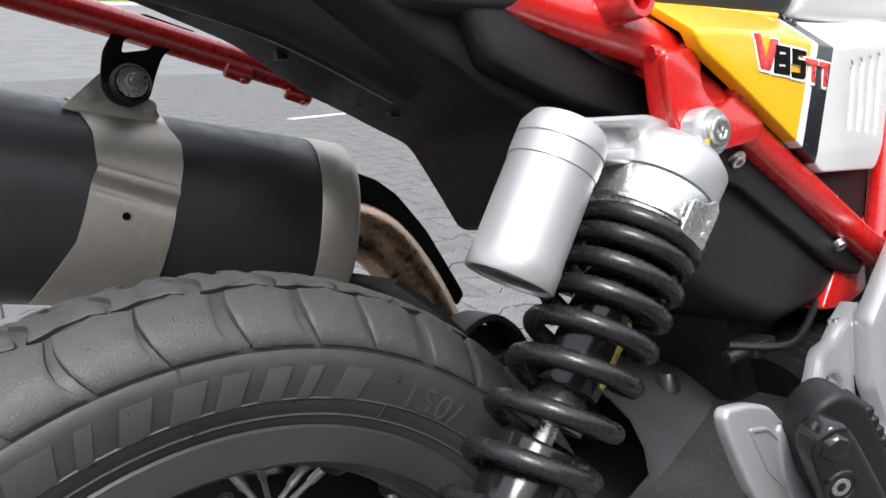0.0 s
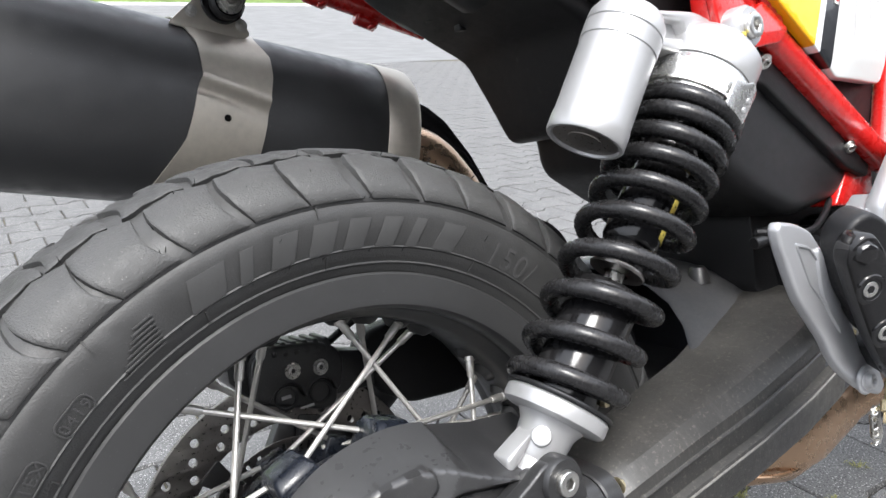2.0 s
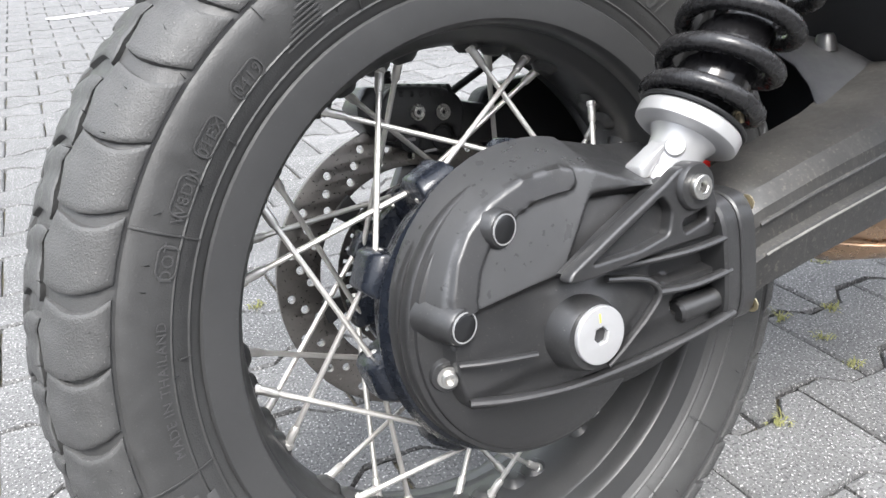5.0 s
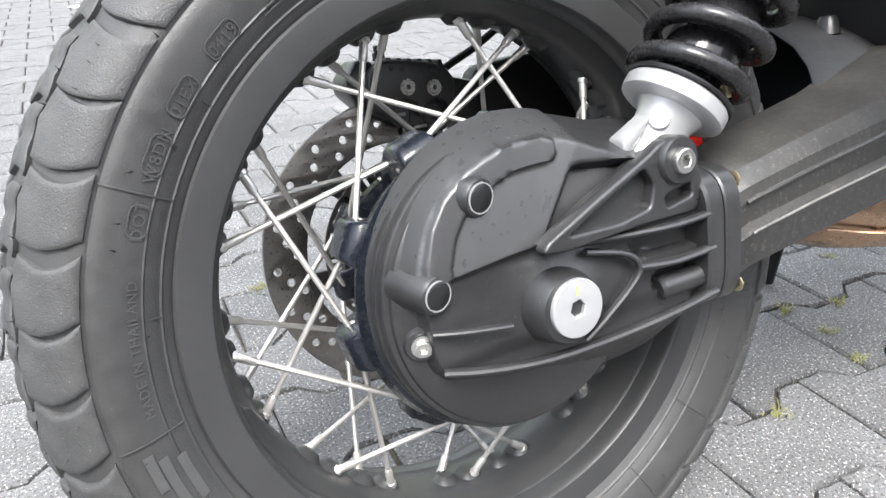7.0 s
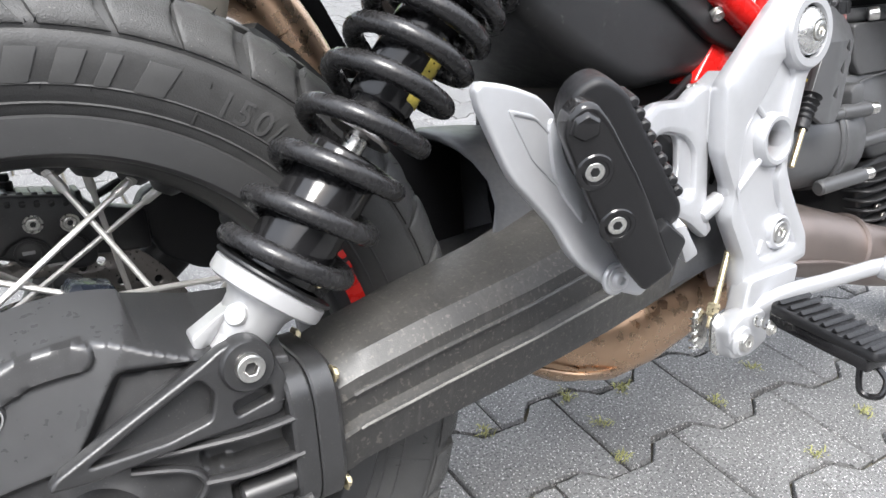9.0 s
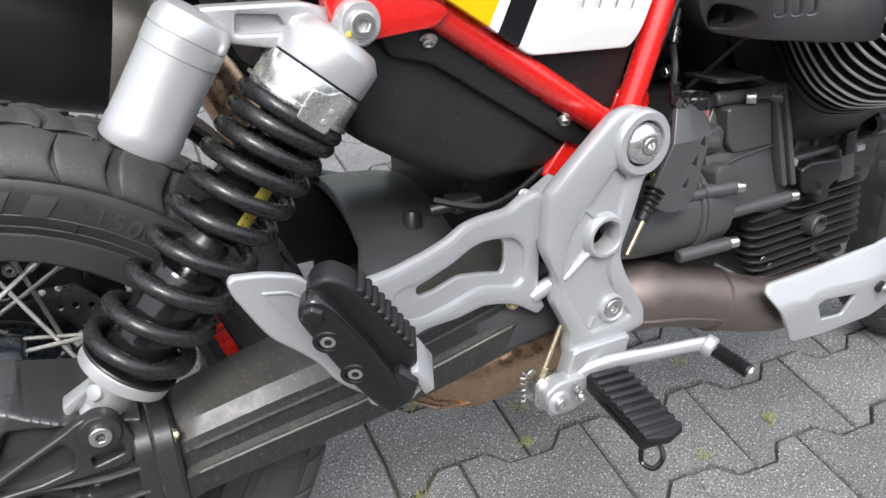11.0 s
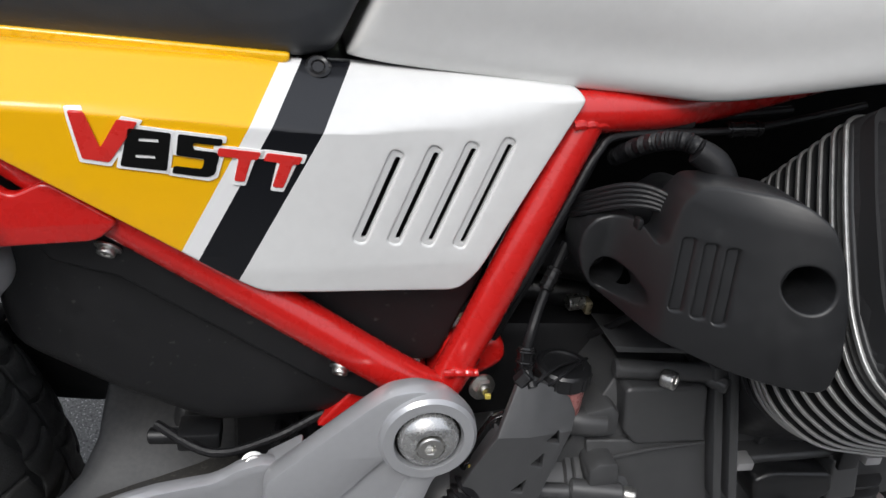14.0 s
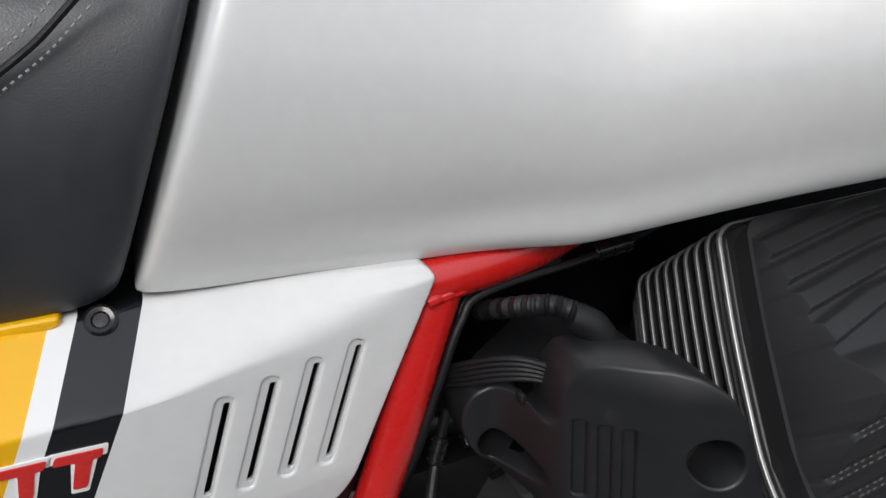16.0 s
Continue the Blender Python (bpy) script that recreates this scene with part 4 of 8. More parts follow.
plug = part("filler_plug", plug, M["alu"], drive, "bright alloy filler plug with a hex socket and yellow paint mark")
part("paint_mark", box(0.0040, 0.0054, -0.1533, -0.1529, 0.0060, 0.0120, 0.0001), M["mark"], plug)
for pts, r in (([(-0.086, -0.122, -0.004), (-0.064, -0.130, -0.0058), (-0.036, -0.137, -0.0074)], 0.0020),
               ([(-0.080, -0.119, -0.0330), (-0.050, -0.128, -0.0370), (-0.010, -0.138, -0.0380), (0.036, -0.146, -0.0340), (0.080, -0.156, -0.0255), (0.118, -0.163, -0.0160)], 0.0030),
               ([(0.016, -0.140, 0.036), (0.050, -0.149, 0.036), (0.085, -0.158, 0.037), (0.114, -0.162, 0.040)], 0.0026),
               ([(0.020, -0.144, 0.030), (0.048, -0.150, 0.024), (0.058, -0.1525, 0.013), (0.050, -0.151, 0.000), (0.028, -0.147, -0.020), (0.016, -0.144, -0.030)], 0.0024),
               ([(0.058, -0.1525, 0.013), (0.085, -0.158, 0.012), (0.116, -0.163, 0.016)], 0.0028)):
    part("casting_rib", sweep(pts, r, 10, wide=1.5), M["casting"], drive)
# lug that carries the shock's foot
part("shock_lug", merge(slab(rounded([(-0.016, 0.041), (0.022, 0.062), (0.066, 0.083), (0.078, 0.088), (0.104, 0.080), (0.112, 0.062), (0.106, 0.044), (0.060, 0.044)], 0.004), -0.148, -0.136, 0.001),
                        slab(rounded([(-0.022, 0.040), (-0.018, 0.046), (0.022, 0.066), (0.066, 0.087), (0.078, 0.0945), (0.096, 0.0950), (0.106, 0.085), (0.114, 0.063), (0.108, 0.042), (0.060, 0.042), (0.0, 0.038)], 0.006), -0.1575, -0.146, 0.0022,
                             [rounded([(-0.002, 0.047), (0.030, 0.0635), (0.062, 0.079), (0.070, 0.068), (0.066, 0.052), (0.040, 0.047)], 0.004), rounded([(0.080, 0.049), (0.079, 0.058), (0.103, 0.063), (0.104, 0.054)], 0.003)]),
                        slab(rounded([(0.0, 0.040), (0.030, 0.086), (0.080, 0.092), (0.098, 0.080), (0.104, 0.040)], 0.008), -0.1, -0.080, 0.0025),
                        lathe([(0.0165, 0), (0.0165, 0.012), (0.0150, 0.0145), (0, 0.0145)], 32, along((0.0900, -0.147, 0.0800), (0.0900, -1, 0.0800)))), M["casting"], drive)
bolt(drive, (0.0900, -0.1605, 0.0800), OUT, 0.0085, "socket", name="shock_bolt", label="zinc bolt with yellow paint mark")

# ---- swingarm
secs = []
for x, y0, y1, z0, z1 in ((0.1445, -0.160, -0.085, -0.022, 0.062), (0.160, -0.164, -0.086, -0.014, 0.068), (0.22, -0.168, -0.084, -0.004, 0.082), (0.30, -0.170, -0.078, 0.006, 0.096), (0.38, -0.168, -0.060, 0.016, 0.112),
                          (0.45, -0.160, -0.030, 0.024, 0.124), (0.53, -0.142, 0.020, 0.026, 0.126), (0.60, -0.130, 0.04, 0.034, 0.118)):
    h = z1 - z0
    secs.append([(x, y, z) for y, z in ((y0 + 0.018, z0), (y0 + 0.006, z0 + 0.005), (y0 + 0.003, z0 + 0.012), (y0 + 0.001, z0 + 0.36 * h), (y0 - 0.0005, z0 + 0.395 * h), (y0 + 0.0005, z0 + 0.43 * h), (y0 + 0.0065, z0 + 0.455 * h),
                                        (y0 + 0.0065, z0 + 0.60 * h), (y0 + 0.0045, z0 + 0.66 * h), (y0 + 0.006, z0 + 0.78 * h), (y0 + 0.016, z0 + 0.92 * h), (y0 + 0.034, z1), (y1 - 0.012, z1 + 0.002), (y1 - 0.002, z1 - 0.01), (y1, z0 + 0.015), (y1 - 0.015, z0))])
fine = []
for a, b in zip(secs, secs[1:]):
    for s in range(4):
        fine.append([Vector(p).lerp(Vector(q), s / 4) for p, q in zip(a, b)])
fine.append([Vector(p) for p in secs[-1]])
swing = part("swingarm", loft(fine), M["swing"], bike, "dusty black cast single-sided swingarm", sharp=28)
# pale strip on the worn edge stands in for its highlight
part("worn_edge", sweep([(p[4].x, p[4].y - 0.0002, p[4].z) for p in fine[3:22]], 0.0011, 8, 1), M["edge"], swing, "worn edge of the casting, coloured lighter where it catches light")
part("cast_ridge", sweep([(p[8].x, p[8].y + 0.0006, p[8].z) for p in fine[3:22]], 0.0022, 8, 1), M["swing"], swing)
secs = []
# the yoke: an arched casting round the front of the tyre, its rear rim drawn back along the arm
for x, f, fade, k in ((0.46, 0.80, 0.5, 0.70), (0.44, 0.92, 0.6, 0.82), (0.40, 0.98, 0.8, 0.88), (0.365, 1.0, 0.97, 0.91), (0.3545, 1.0, 1.0, 0.935), (0.3530, 1.0, 1.0, 0.96), (0.3545, 1.02, 1.0, 0.985), (0.3590, 1.04, 0.97, 1.0), (0.370, 1.05, 0.9, 1.0), (0.39, 1.04, 0.75, 1.0), (0.41, 1.02, 0.6, 1.0), (0.435, 0.98, 0.45, 1.0), (0.465, 0.88, 0.3, 0.99), (0.50, 0.74, 0.15, 0.97), (0.55, 0.56, 0.0, 0.95), (0.60, 0.40, 0.0, 0.92)):
    ring = []
    for y, z in ((-0.157, 0.040), (-0.157, 0.085), (-0.146, 0.097), (-0.130, 0.102), (-0.112, 0.105), (-0.092, 0.111), (-0.072, 0.121), (-0.050, 0.137), (-0.025, 0.153), (0.0, 0.162), (0.03, 0.168), (0.06, 0.170), (0.09, 0.168), (0.12, 0.155), (0.138, 0.125), (0.140, 0.08), (0.13, 0.040), (0.0, 0.036), (-0.10, 0.036)):
        back = 0.085 * (max(0.0, -0.045 - y) / 0.085) ** 1.9 if y > -0.135 else 0.085
        h = (0.09 + (z - 0.09) * f if z > 0.09 else z) - 0.26 * fade * back
        ring.append((x - fade * back, y * k, 0.09 + (h - 0.09) * k))
    secs.append(ring)
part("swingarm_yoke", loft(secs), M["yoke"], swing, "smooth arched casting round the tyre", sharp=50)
part("casting_nub", lathe([(0.012, -0.01), (0.009, 0.004), (0.007, 0.007), (0, 0.008)], 20, pose(0.420, -0.035, 0.152)), M["casting"], swing)
left = part("left_arm", slab(rounded([(0.088, 0.128), (0.108, 0.088), (0.140, 0.069), (0.190, 0.065), (0.250, 0.067), (0.315, 0.060), (0.345, 0.062), (0.372, 0.050), (0.395, 0.030), (0.430, 0.035), (0.430, 0.150), (0.375, 0.168), (0.338, 0.181), (0.306, 0.160), (0.24, 0.158), (0.15, 0.156), (0.10, 0.150)], 0.010), 0.100, 0.126, 0.005, res=3), M["cable"], swing, "deep black left arm of the swingarm")
part("arm_end", sweep([(0.13, 0.118, 0.100), (0.07, 0.128, 0.05), (0.0, 0.135, 0.0)], [0.022, 0.022, 0.028], 16, wide=0.7), M["cable"], left)
boot = part("driveshaft_boot", rod((0.50, -0.09, 0.125), (0.60, -0.09, 0.155), 0.040, 0.002, 32), M["cable"], swing, "black ribbed rubber boot")
for k in range(6):
    part("boot_ring", lathe([(0.040, 0), (0.047, 0.005), (0.047, 0.009), (0.040, 0.014)], 32, along((0.50 + 0.014 * k, -0.09, 0.125 + 0.004 * k), (0.9, -0.09, 0.24))), M["cable"], boot)

# ---- shock absorber
SA, SB = Vector((0.087, -0.125, 0.074)), Vector((0.327, -0.146, 0.371))
SK = (SB - SA).normalized()
S1 = (Vector(OUT) - SK * SK.dot(Vector(OUT))).normalized()       # outward from the shock
S2 = Vector((SK.z, 0, -SK.x)).normalized()                        # forward and down, across the shock


def on_shock(s, r=0.0, a=0.0):
    return SA + SK * s + (S1 * math.cos(a) + S2 * math.sin(a)) * r


shock_m = along(SA, SB)
shock = part("shock_absorber", lathe([(0.0, 0.062), (0.0262, 0.062), (0.0265, 0.066), (0.0265, 0.145), (0.0250, 0.148), (0.0, 0.148)], 40, shock_m), M["gloss"], bike, "rear shock absorber with black coil spring")
part("upper_sleeve", lathe([(0.0, 0.184), (0.0195, 0.184), (0.0212, 0.187), (0.0212, 0.30), (0.0, 0.30)], 40, shock_m), M["gloss"], shock)
part("piston_rod", lathe([(0.007, 0.14), (0.007, 0.20)], 20, shock_m), M["bolt"], shock, "chromed piston rod")
part("bump_stop", lathe([(0.008, 0.166), (0.0165, 0.167), (0.0185, 0.170), (0.0185, 0.176), (0.016, 0.180), (0.016, 0.19)], 36, shock_m), M["spring"], shock)
part("spring_washer", lathe([(0.009, 0.1605), (0.0205, 0.1615), (0.0212, 0.1632), (0.0205, 0.165), (0.009, 0.166)], 40, shock_m, ring=True), M["disc"], shock)
turns, pts = [(0.28, 0.0655), (0.62, 0.0662), (1, 0.0735), (2, 0.1050), (3, 0.1375), (4, 0.1700), (5, 0.2015), (6, 0.2265), (7, 0.2490), (8, 0.2680), (9, 0.2860), (9.5, 0.2945), (9.9, 0.2985), (10.5, 0.3010)], []
n = 320
for i in range(n + 1):
    t = 0.28 + 10.22 * i / n
    pts.append(on_shock(float(np.interp(t, [a for a, b in turns], [b for a, b in turns])), 0.0380, 2 * math.pi * t))
part("coil_spring", sweep(pts, 0.0067, 16, smooth=False), M["spring"], shock, "black coil spring with dust on it")
part("spring_seat", lathe([(0.024, 0.043), (0.0350, 0.044), (0.0375, 0.0455), (0.0380, 0.048), (0.0380, 0.0545), (0.0365, 0.0565), (0.024, 0.058)], 56, shock_m), M["alu"], shock, "silver spring seat ring")
part("seat_ring", lathe([(0.030, 0.0568), (0.0392, 0.0568), (0.0398, 0.0580), (0.0392, 0.0595), (0.030, 0.0605)], 56, shock_m, ring=True), M["plastic"], shock)
part("seat_key", box(0.1395, 0.1445, -0.156, -0.150, 0.114, 0.122, 0.001), M["brass"], shock)
clev = part("foot_clevis", merge(lathe([(0, 0.012), (0.0165, 0.014), (0.0185, 0.019), (0.0205, 0.036), (0.0245, 0.043), (0.0, 0.044)], 36, shock_m),
                          hull([tuple(on_shock(0.024, 0.0175, q)) for q in np.linspace(0, 6.28, 12)[:-1]] + [tuple(on_shock(-0.008, 0.016, q)) for q in np.linspace(0, 6.28, 12)[:-1]], 0.003, 3),
                          hull([tuple(on_shock(s, r, q)) for s, r, q in ((0.034, 0.020, -1.1), (0.034, 0.019, -2.0), (0.004, 0.030, -1.3), (0.004, 0.030, -1.9), (-0.004, 0.022, -1.2), (-0.004, 0.022, -1.9), (0.010, 0.010, -1.5))], 0.002)), M["alu"], shock, "bright alloy clevis foot")
bolt(clev, on_shock(0.029, 0.0178, -0.85), S1 * 0.66 - S2 * 0.75, 0.0072, "cap", M["alu"], "foot_screw")
# upper head: collar, casting, arm and gas reservoir
part("preload_collar", lathe([(0.030, 0.302), (0.0395, 0.303), (0.0405, 0.306), (0.0405, 0.331), (0.0395, 0.333), (0.030, 0.334)], 64, shock_m), M["alu_bright"], shock, "scratched zinc preload collar")
part("top_seat", lathe([(0.024, 0.306), (0.0435, 0.3065), (0.0435, 0.309), (0.024, 0.311)], 56, shock_m, ring=True), M["bolt"], shock)
part("shock_head", lathe([(0.030, 0.334), (0.0395, 0.335), (0.0402, 0.338), (0.0402, 0.3580), (0.0396, 0.3592), (0.0330, 0.3668), (0.0310, 0.3680), (0.012, 0.3712), (0.0, 0.3715)], 48, shock_m), M["alu"], shock, "silver cast shock head")
CLIP = radians(6)


def round_shock(c, r, s0, a0):
    """Lays a flat drawing (x round, y along, z out) on the shock at radius r."""
    return on_shock(s0 + c.y, r + c.z, a0 + c.x / r)


bm = slab(rounded([(-0.015, 0.0), (0.012, 0.0), (0.014, 0.030), (0.004, 0.034), (-0.004, 0.026), (-0.015, 0.024)], 0.003), 0.0, 0.0022, 0.0006, (), 'xy')
warp(dice(dice(bm, 0, -0.014, 0.013, 0.003), 1, 0.002, 0.032, 0.005), lambda c: round_shock(c, 0.0430, 0.300, CLIP))
clip = part("locking_clip", bm, M["alu_bright"], shock, "bent zinc locking plate")
for u, v in ((0.005, 0.017), (0.004, 0.008)):
    q, n = round_shock(Vector((u, v, 0.0015)), 0.0430, 0.300, CLIP), round_shock(Vector((u, v, 1.0)), 0.0430, 0.300, CLIP)
    part("rivet", lathe([(0.0026, 0), (0.0024, 0.0014), (0.0012, 0.0018), (0, 0.0012)], 14, along(q, n)), M["alu"], clip)
RB, RT = Vector((0.1600, -0.143, 0.2970)), Vector((0.2160, -0.150, 0.3870))
resv = part("gas_reservoir", lathe([(0.0, 0.0022), (0.0245, 0.0022), (0.0250, 0.0), (0.0272, 0.0), (0.0282, 0.0015), (0.0282, 0.014), (0.0276, 0.016), (0.0276, 0.0715), (0.0279, 0.0719), (0.0284, 0.0722), (0.0284, 0.0845), (0.0272, 0.0849), (0.0272, 0.0858), (0.0284, 0.0862),
                                    (0.0280, 0.094), (0.0240, 0.1015), (0.0140, 0.1055), (0.0, 0.106)], 56, along(RB, RT)), M["alu"], shock, "silver anodised gas reservoir cylinder")
part("reservoir_cap", lathe([(0, 0.0012), (0.012, 0.0012), (0.0125, 0.0018), (0.0235, 0.0018)], 40, along(RB, RT)), M["disc"], resv)
part("reservoir_arm", merge(slab(rounded([(0.209, 0.366), (0.214, 0.388), (0.290, 0.387), (0.312, 0.380), (0.306, 0.352), (0.262, 0.356)], 0.006), -0.150, -0.124, 0.003, [rounded([(0.238, 0.368), (0.240, 0.382), (0.272, 0.379), (0.278, 0.366)], 0.003)]),
                            slab(rounded([(0.209, 0.366), (0.214, 0.384), (0.290, 0.384), (0.306, 0.352), (0.262, 0.356)], 0.006), -0.140, -0.122, 0.002)), M["alu"], shock, "silver cast arm")
part("mark_sticker", warp(dice(slab(rounded([(-0.0095, 0.0), (0.0095, 0.0), (0.0095, 0.046), (-0.0095, 0.046)], 0.001), 0, 0.0005, 0.0001, (), 'xy'), 0, -0.006, 0.006, 0.003),
                          lambda c: round_shock(c, 0.0214, 0.194, radians(38))), M["mark"], shock, "yellow warning sticker with unreadable lines")
for k in range(6):
    part("sticker_text_bar", warp(slab([(-0.006, 0.005 + 0.006 * k), (0.005, 0.005 + 0.006 * k), (0.005, 0.0063 + 0.006 * k), (-0.006, 0.0063 + 0.006 * k)], 0, 0.0007, 0.0001, (), 'xy'),
                                  lambda c: round_shock(c, 0.0215, 0.194, radians(38))), M["void"], shock)

# ---- exhaust: muffler, its strap and hanger, tail pipe, collector
MA = Vector((-0.976, 0.0, 0.219))     # the muffler's axis, to the rear
MU = Vector((0.219, 0.0, 0.976))
MC = Vector((0.0, 0.209, 0.3705))


def muffler_ring(s, grow=0.0, k=1.0, n=56):
    c = MC + MA * s
    return oval(c, (0, -1, 0), MU, 0.0785 * k + grow, 0.0845 * k + grow, n, 2.35)


muffler = part("muffler", loft([muffler_ring(s, 0, k) for s, k in ((-0.182, 0.985), (-0.180, 1.0), (-0.10, 1.0), (0.0, 1.0), (0.15, 1.01), (0.30, 1.02), (0.38, 1.02), (0.40, 0.94))]), M["muffler"], bike, "matt black muffler with a steel strap")
part("muffler_cap", loft([muffler_ring(s, 0.0015, k) for s, k in ((-0.177, 0.99), (-0.1785, 1.0), (-0.209, 0.999), (-0.2135, 0.990), (-0.2160, 0.965), (-0.2170, 0.90), (-0.2175, 0.3))]), M["stainless"], muffler, "stained steel end cap")


def strap_at(u, v, grow):
    """v runs round the muffler's near half from its top to its foot, u from the strap's rear edge to its front."""
    a = radians(118 - 190 * v)
    z = MC.z + 0.0845 * math.sin(a)
    rear = float(np.interp(z, (0.29, 0.315, 0.345, 0.383, 0.392, 0.42, 0.445, 0.46), (-0.044, -0.034, -0.020, -0.013, -0.010, -0.014, -0.026, -0.03)))
    front = float(np.interp(z, (0.29, 0.328, 0.375, 0.40, 0.42, 0.435, 0.46), (0.036, 0.043, 0.049, 0.052, 0.051, 0.042, 0.038)))
    x = rear + (front - rear) * u
    s = -x / 0.976
    bead = 0.0035 * math.exp(-((z + 0.15 * x - 0.386) / 0.0035) ** 2) - 0.0015 * math.exp(-((z + 0.15 * x - 0.3775) / 0.003) ** 2)
    c = MC + MA * s
    ca, sa = math.cos(a), math.sin(a)
    gy, gz = 0.0785 + grow + bead, 0.0845 + grow + bead
    return c + Vector((0, -1, 0)) * gy * math.copysign(abs(ca) ** (2 / 2.35), ca) + MU * gz * math.copysign(abs(sa) ** (2 / 2.35), sa)


part("muffler_strap", grid(lambda u, v: strap_at(u, v, 0.0022), 24, 200, 0.0014), M["stainless"], muffler, "stained sheet-steel strap with a pressed bead")
# flat black disc painted for the dark inside of the hole
part("strap_hole", lathe([(0, 0), (0.0032, 0)], 16, along((0.010, 0.1272, 0.359), (0.010, -1, 0.36))), M["void"], muffler)
part("strap_tab", slab(rounded([(-0.020, 0.447), (0.018, 0.478), (0.034, 0.482), (0.054, 0.436), (0.04, 0.43)], 0.004), 0.1555, 0.1585, 0.0006), M["stainless"], muffler, "triangular steel tab")
for x, z in ((0.002, 0.4575), (0.046, 0.445)):
    bolt(muffler, (x, 0.1555, z), OUT, 0.0055, "nut")
hang = part("muffler_bracket", merge(slab(rounded([(0.010, 0.463), (0.016, 0.450), (0.030, 0.444), (0.046, 0.450), (0.054, 0.470), (0.062, 0.486), (0.086, 0.500), (0.050, 0.518), (0.030, 0.510), (0.016, 0.490)], 0.006), 0.151, 0.1545, 0.0008,
                                     [rounded([(0.030, 0.4880), (0.052, 0.4905), (0.058, 0.4985), (0.034, 0.4990)], 0.003)]),
                                     slab(rounded([(0.024, 0.512), (0.036, 0.5035), (0.088, 0.5025), (0.092, 0.506), (0.052, 0.520)], 0.003), 0.1535, 0.172, 0.001)), M["gloss"], bike, "black steel muffler bracket")
part("rubber_bush", lathe([(0.0125, 0), (0.0155, 0.002), (0.0155, 0.009), (0.013, 0.012)], 32, along((0.032, 0.151, 0.4625), (0.032, -1, 0.4625))), M["cable"], hang)
part("washer", lathe([(0, 0.0118), (0.0118, 0.0118), (0.012, 0.0135), (0, 0.014)], 32, along((0.032, 0.151, 0.4625), (0.032, -1, 0.4625))), M["bolt"], hang)
bolt(hang, (0.032, 0.1375, 0.4625), OUT, 0.009, "nut")
part("tail_pipe", sweep([(0.198, 0.205, 0.326), (0.228, 0.200, 0.322), (0.262, 0.192, 0.300), (0.290, 0.180, 0.250), (0.316, 0.170, 0.18), (0.36, 0.165, 0.115), (0.42, 0.150, 0.050), (0.47, 0.10, 0.0)], [0.026, 0.029, 0.030, 0.030, 0.030, 0.030, 0.030, 0.030], 28, 8), M["bronze"], bike, "brown heat-tinted exhaust pipe")
part("weld_bead", lathe([(0.0295, 0), (0.0312, 0.0015), (0.0295, 0.003)], 32, along((0.278, 0.186, 0.272), (0.292, 0.178, 0.245))), M["bronze"], bike)
part("heat_shield", slab(rounded([(0.2400, 0.3680), (0.2480, 0.3770), (0.2750, 0.3660), (0.2990, 0.3470), (0.3310, 0.3040), (0.3560, 0.2560), (0.3720, 0.2240), (0.3600, 0.2120), (0.3300, 0.2500), (0.2950, 0.3050), (0.2600, 0.3350), (0.2400, 0.3450)], 0.006), 0.205, 0.2085, 0.0010), M["gloss"], bike, "thin black heat shield")
secs = []
for x, y, z, hy, hz in ((0.372, 0.02, -0.018, 0.05, 0.020), (0.382, 0.02, -0.020, 0.085, 0.040), (0.41, 0.01, -0.024, 0.110, 0.050), (0.45, 0.0, -0.026, 0.118, 0.054), (0.50, -0.005, -0.024, 0.115, 0.052), (0.54, -0.01, -0.018, 0.110, 0.046), (0.565, -0.04, -0.008, 0.085, 0.038), (0.60, -0.10, 0.018, 0.045, 0.036)):
    secs.append(oval((x, y, z), (0, 1, 0), (0, 0, 1), hy, hz, 40, 3.0))
coll = part("exhaust_collector", loft(secs), M["bronze"], bike, "bronze heat-tinted exhaust collector box")
part("collector_seam", sweep([(0.378, -0.068, -0.042), (0.41, -0.102, -0.047), (0.45, -0.112, -0.049), (0.50, -0.112, -0.046), (0.545, -0.105, -0.036)], 0.0022, 8), M["bronze"], coll)
pipe = part("header_pipe", sweep([(0.575, -0.09, 0.016), (0.62, -0.112, 0.030), (0.66, -0.122, 0.034), (0.70, -0.126, 0.026), (0.76, -0.132, 0.008), (0.82, -0.140, -0.012), (0.88, -0.145, -0.024), (0.96, -0.125, -0.022), (1.05, -0.085, -0.015), (1.14, -0.03, 0.0)],
                                 [0.036, 0.041, 0.0415, 0.039, 0.037, 0.036, 0.034, 0.026, 0.024, 0.023], 32, 8), M["pipe"], bike, "brown heat-tinted header pipe")
part("pipe_clamp_ring", lathe([(0.0370, 0), (0.0405, 0.0015), (0.0405, 0.0045), (0.0370, 0.006)], 40, along((0.770, -0.133, 0.005), (0.82, -0.140, -0.012))), M["pipe"], pipe)
part("pipe_seam", sweep([(0.63, -0.153, 0.022), (0.66, -0.1615, 0.018), (0.71, -0.1625, 0.008), (0.765, -0.166, -0.008)], 0.0022, 8), M["pipe"], pipe)

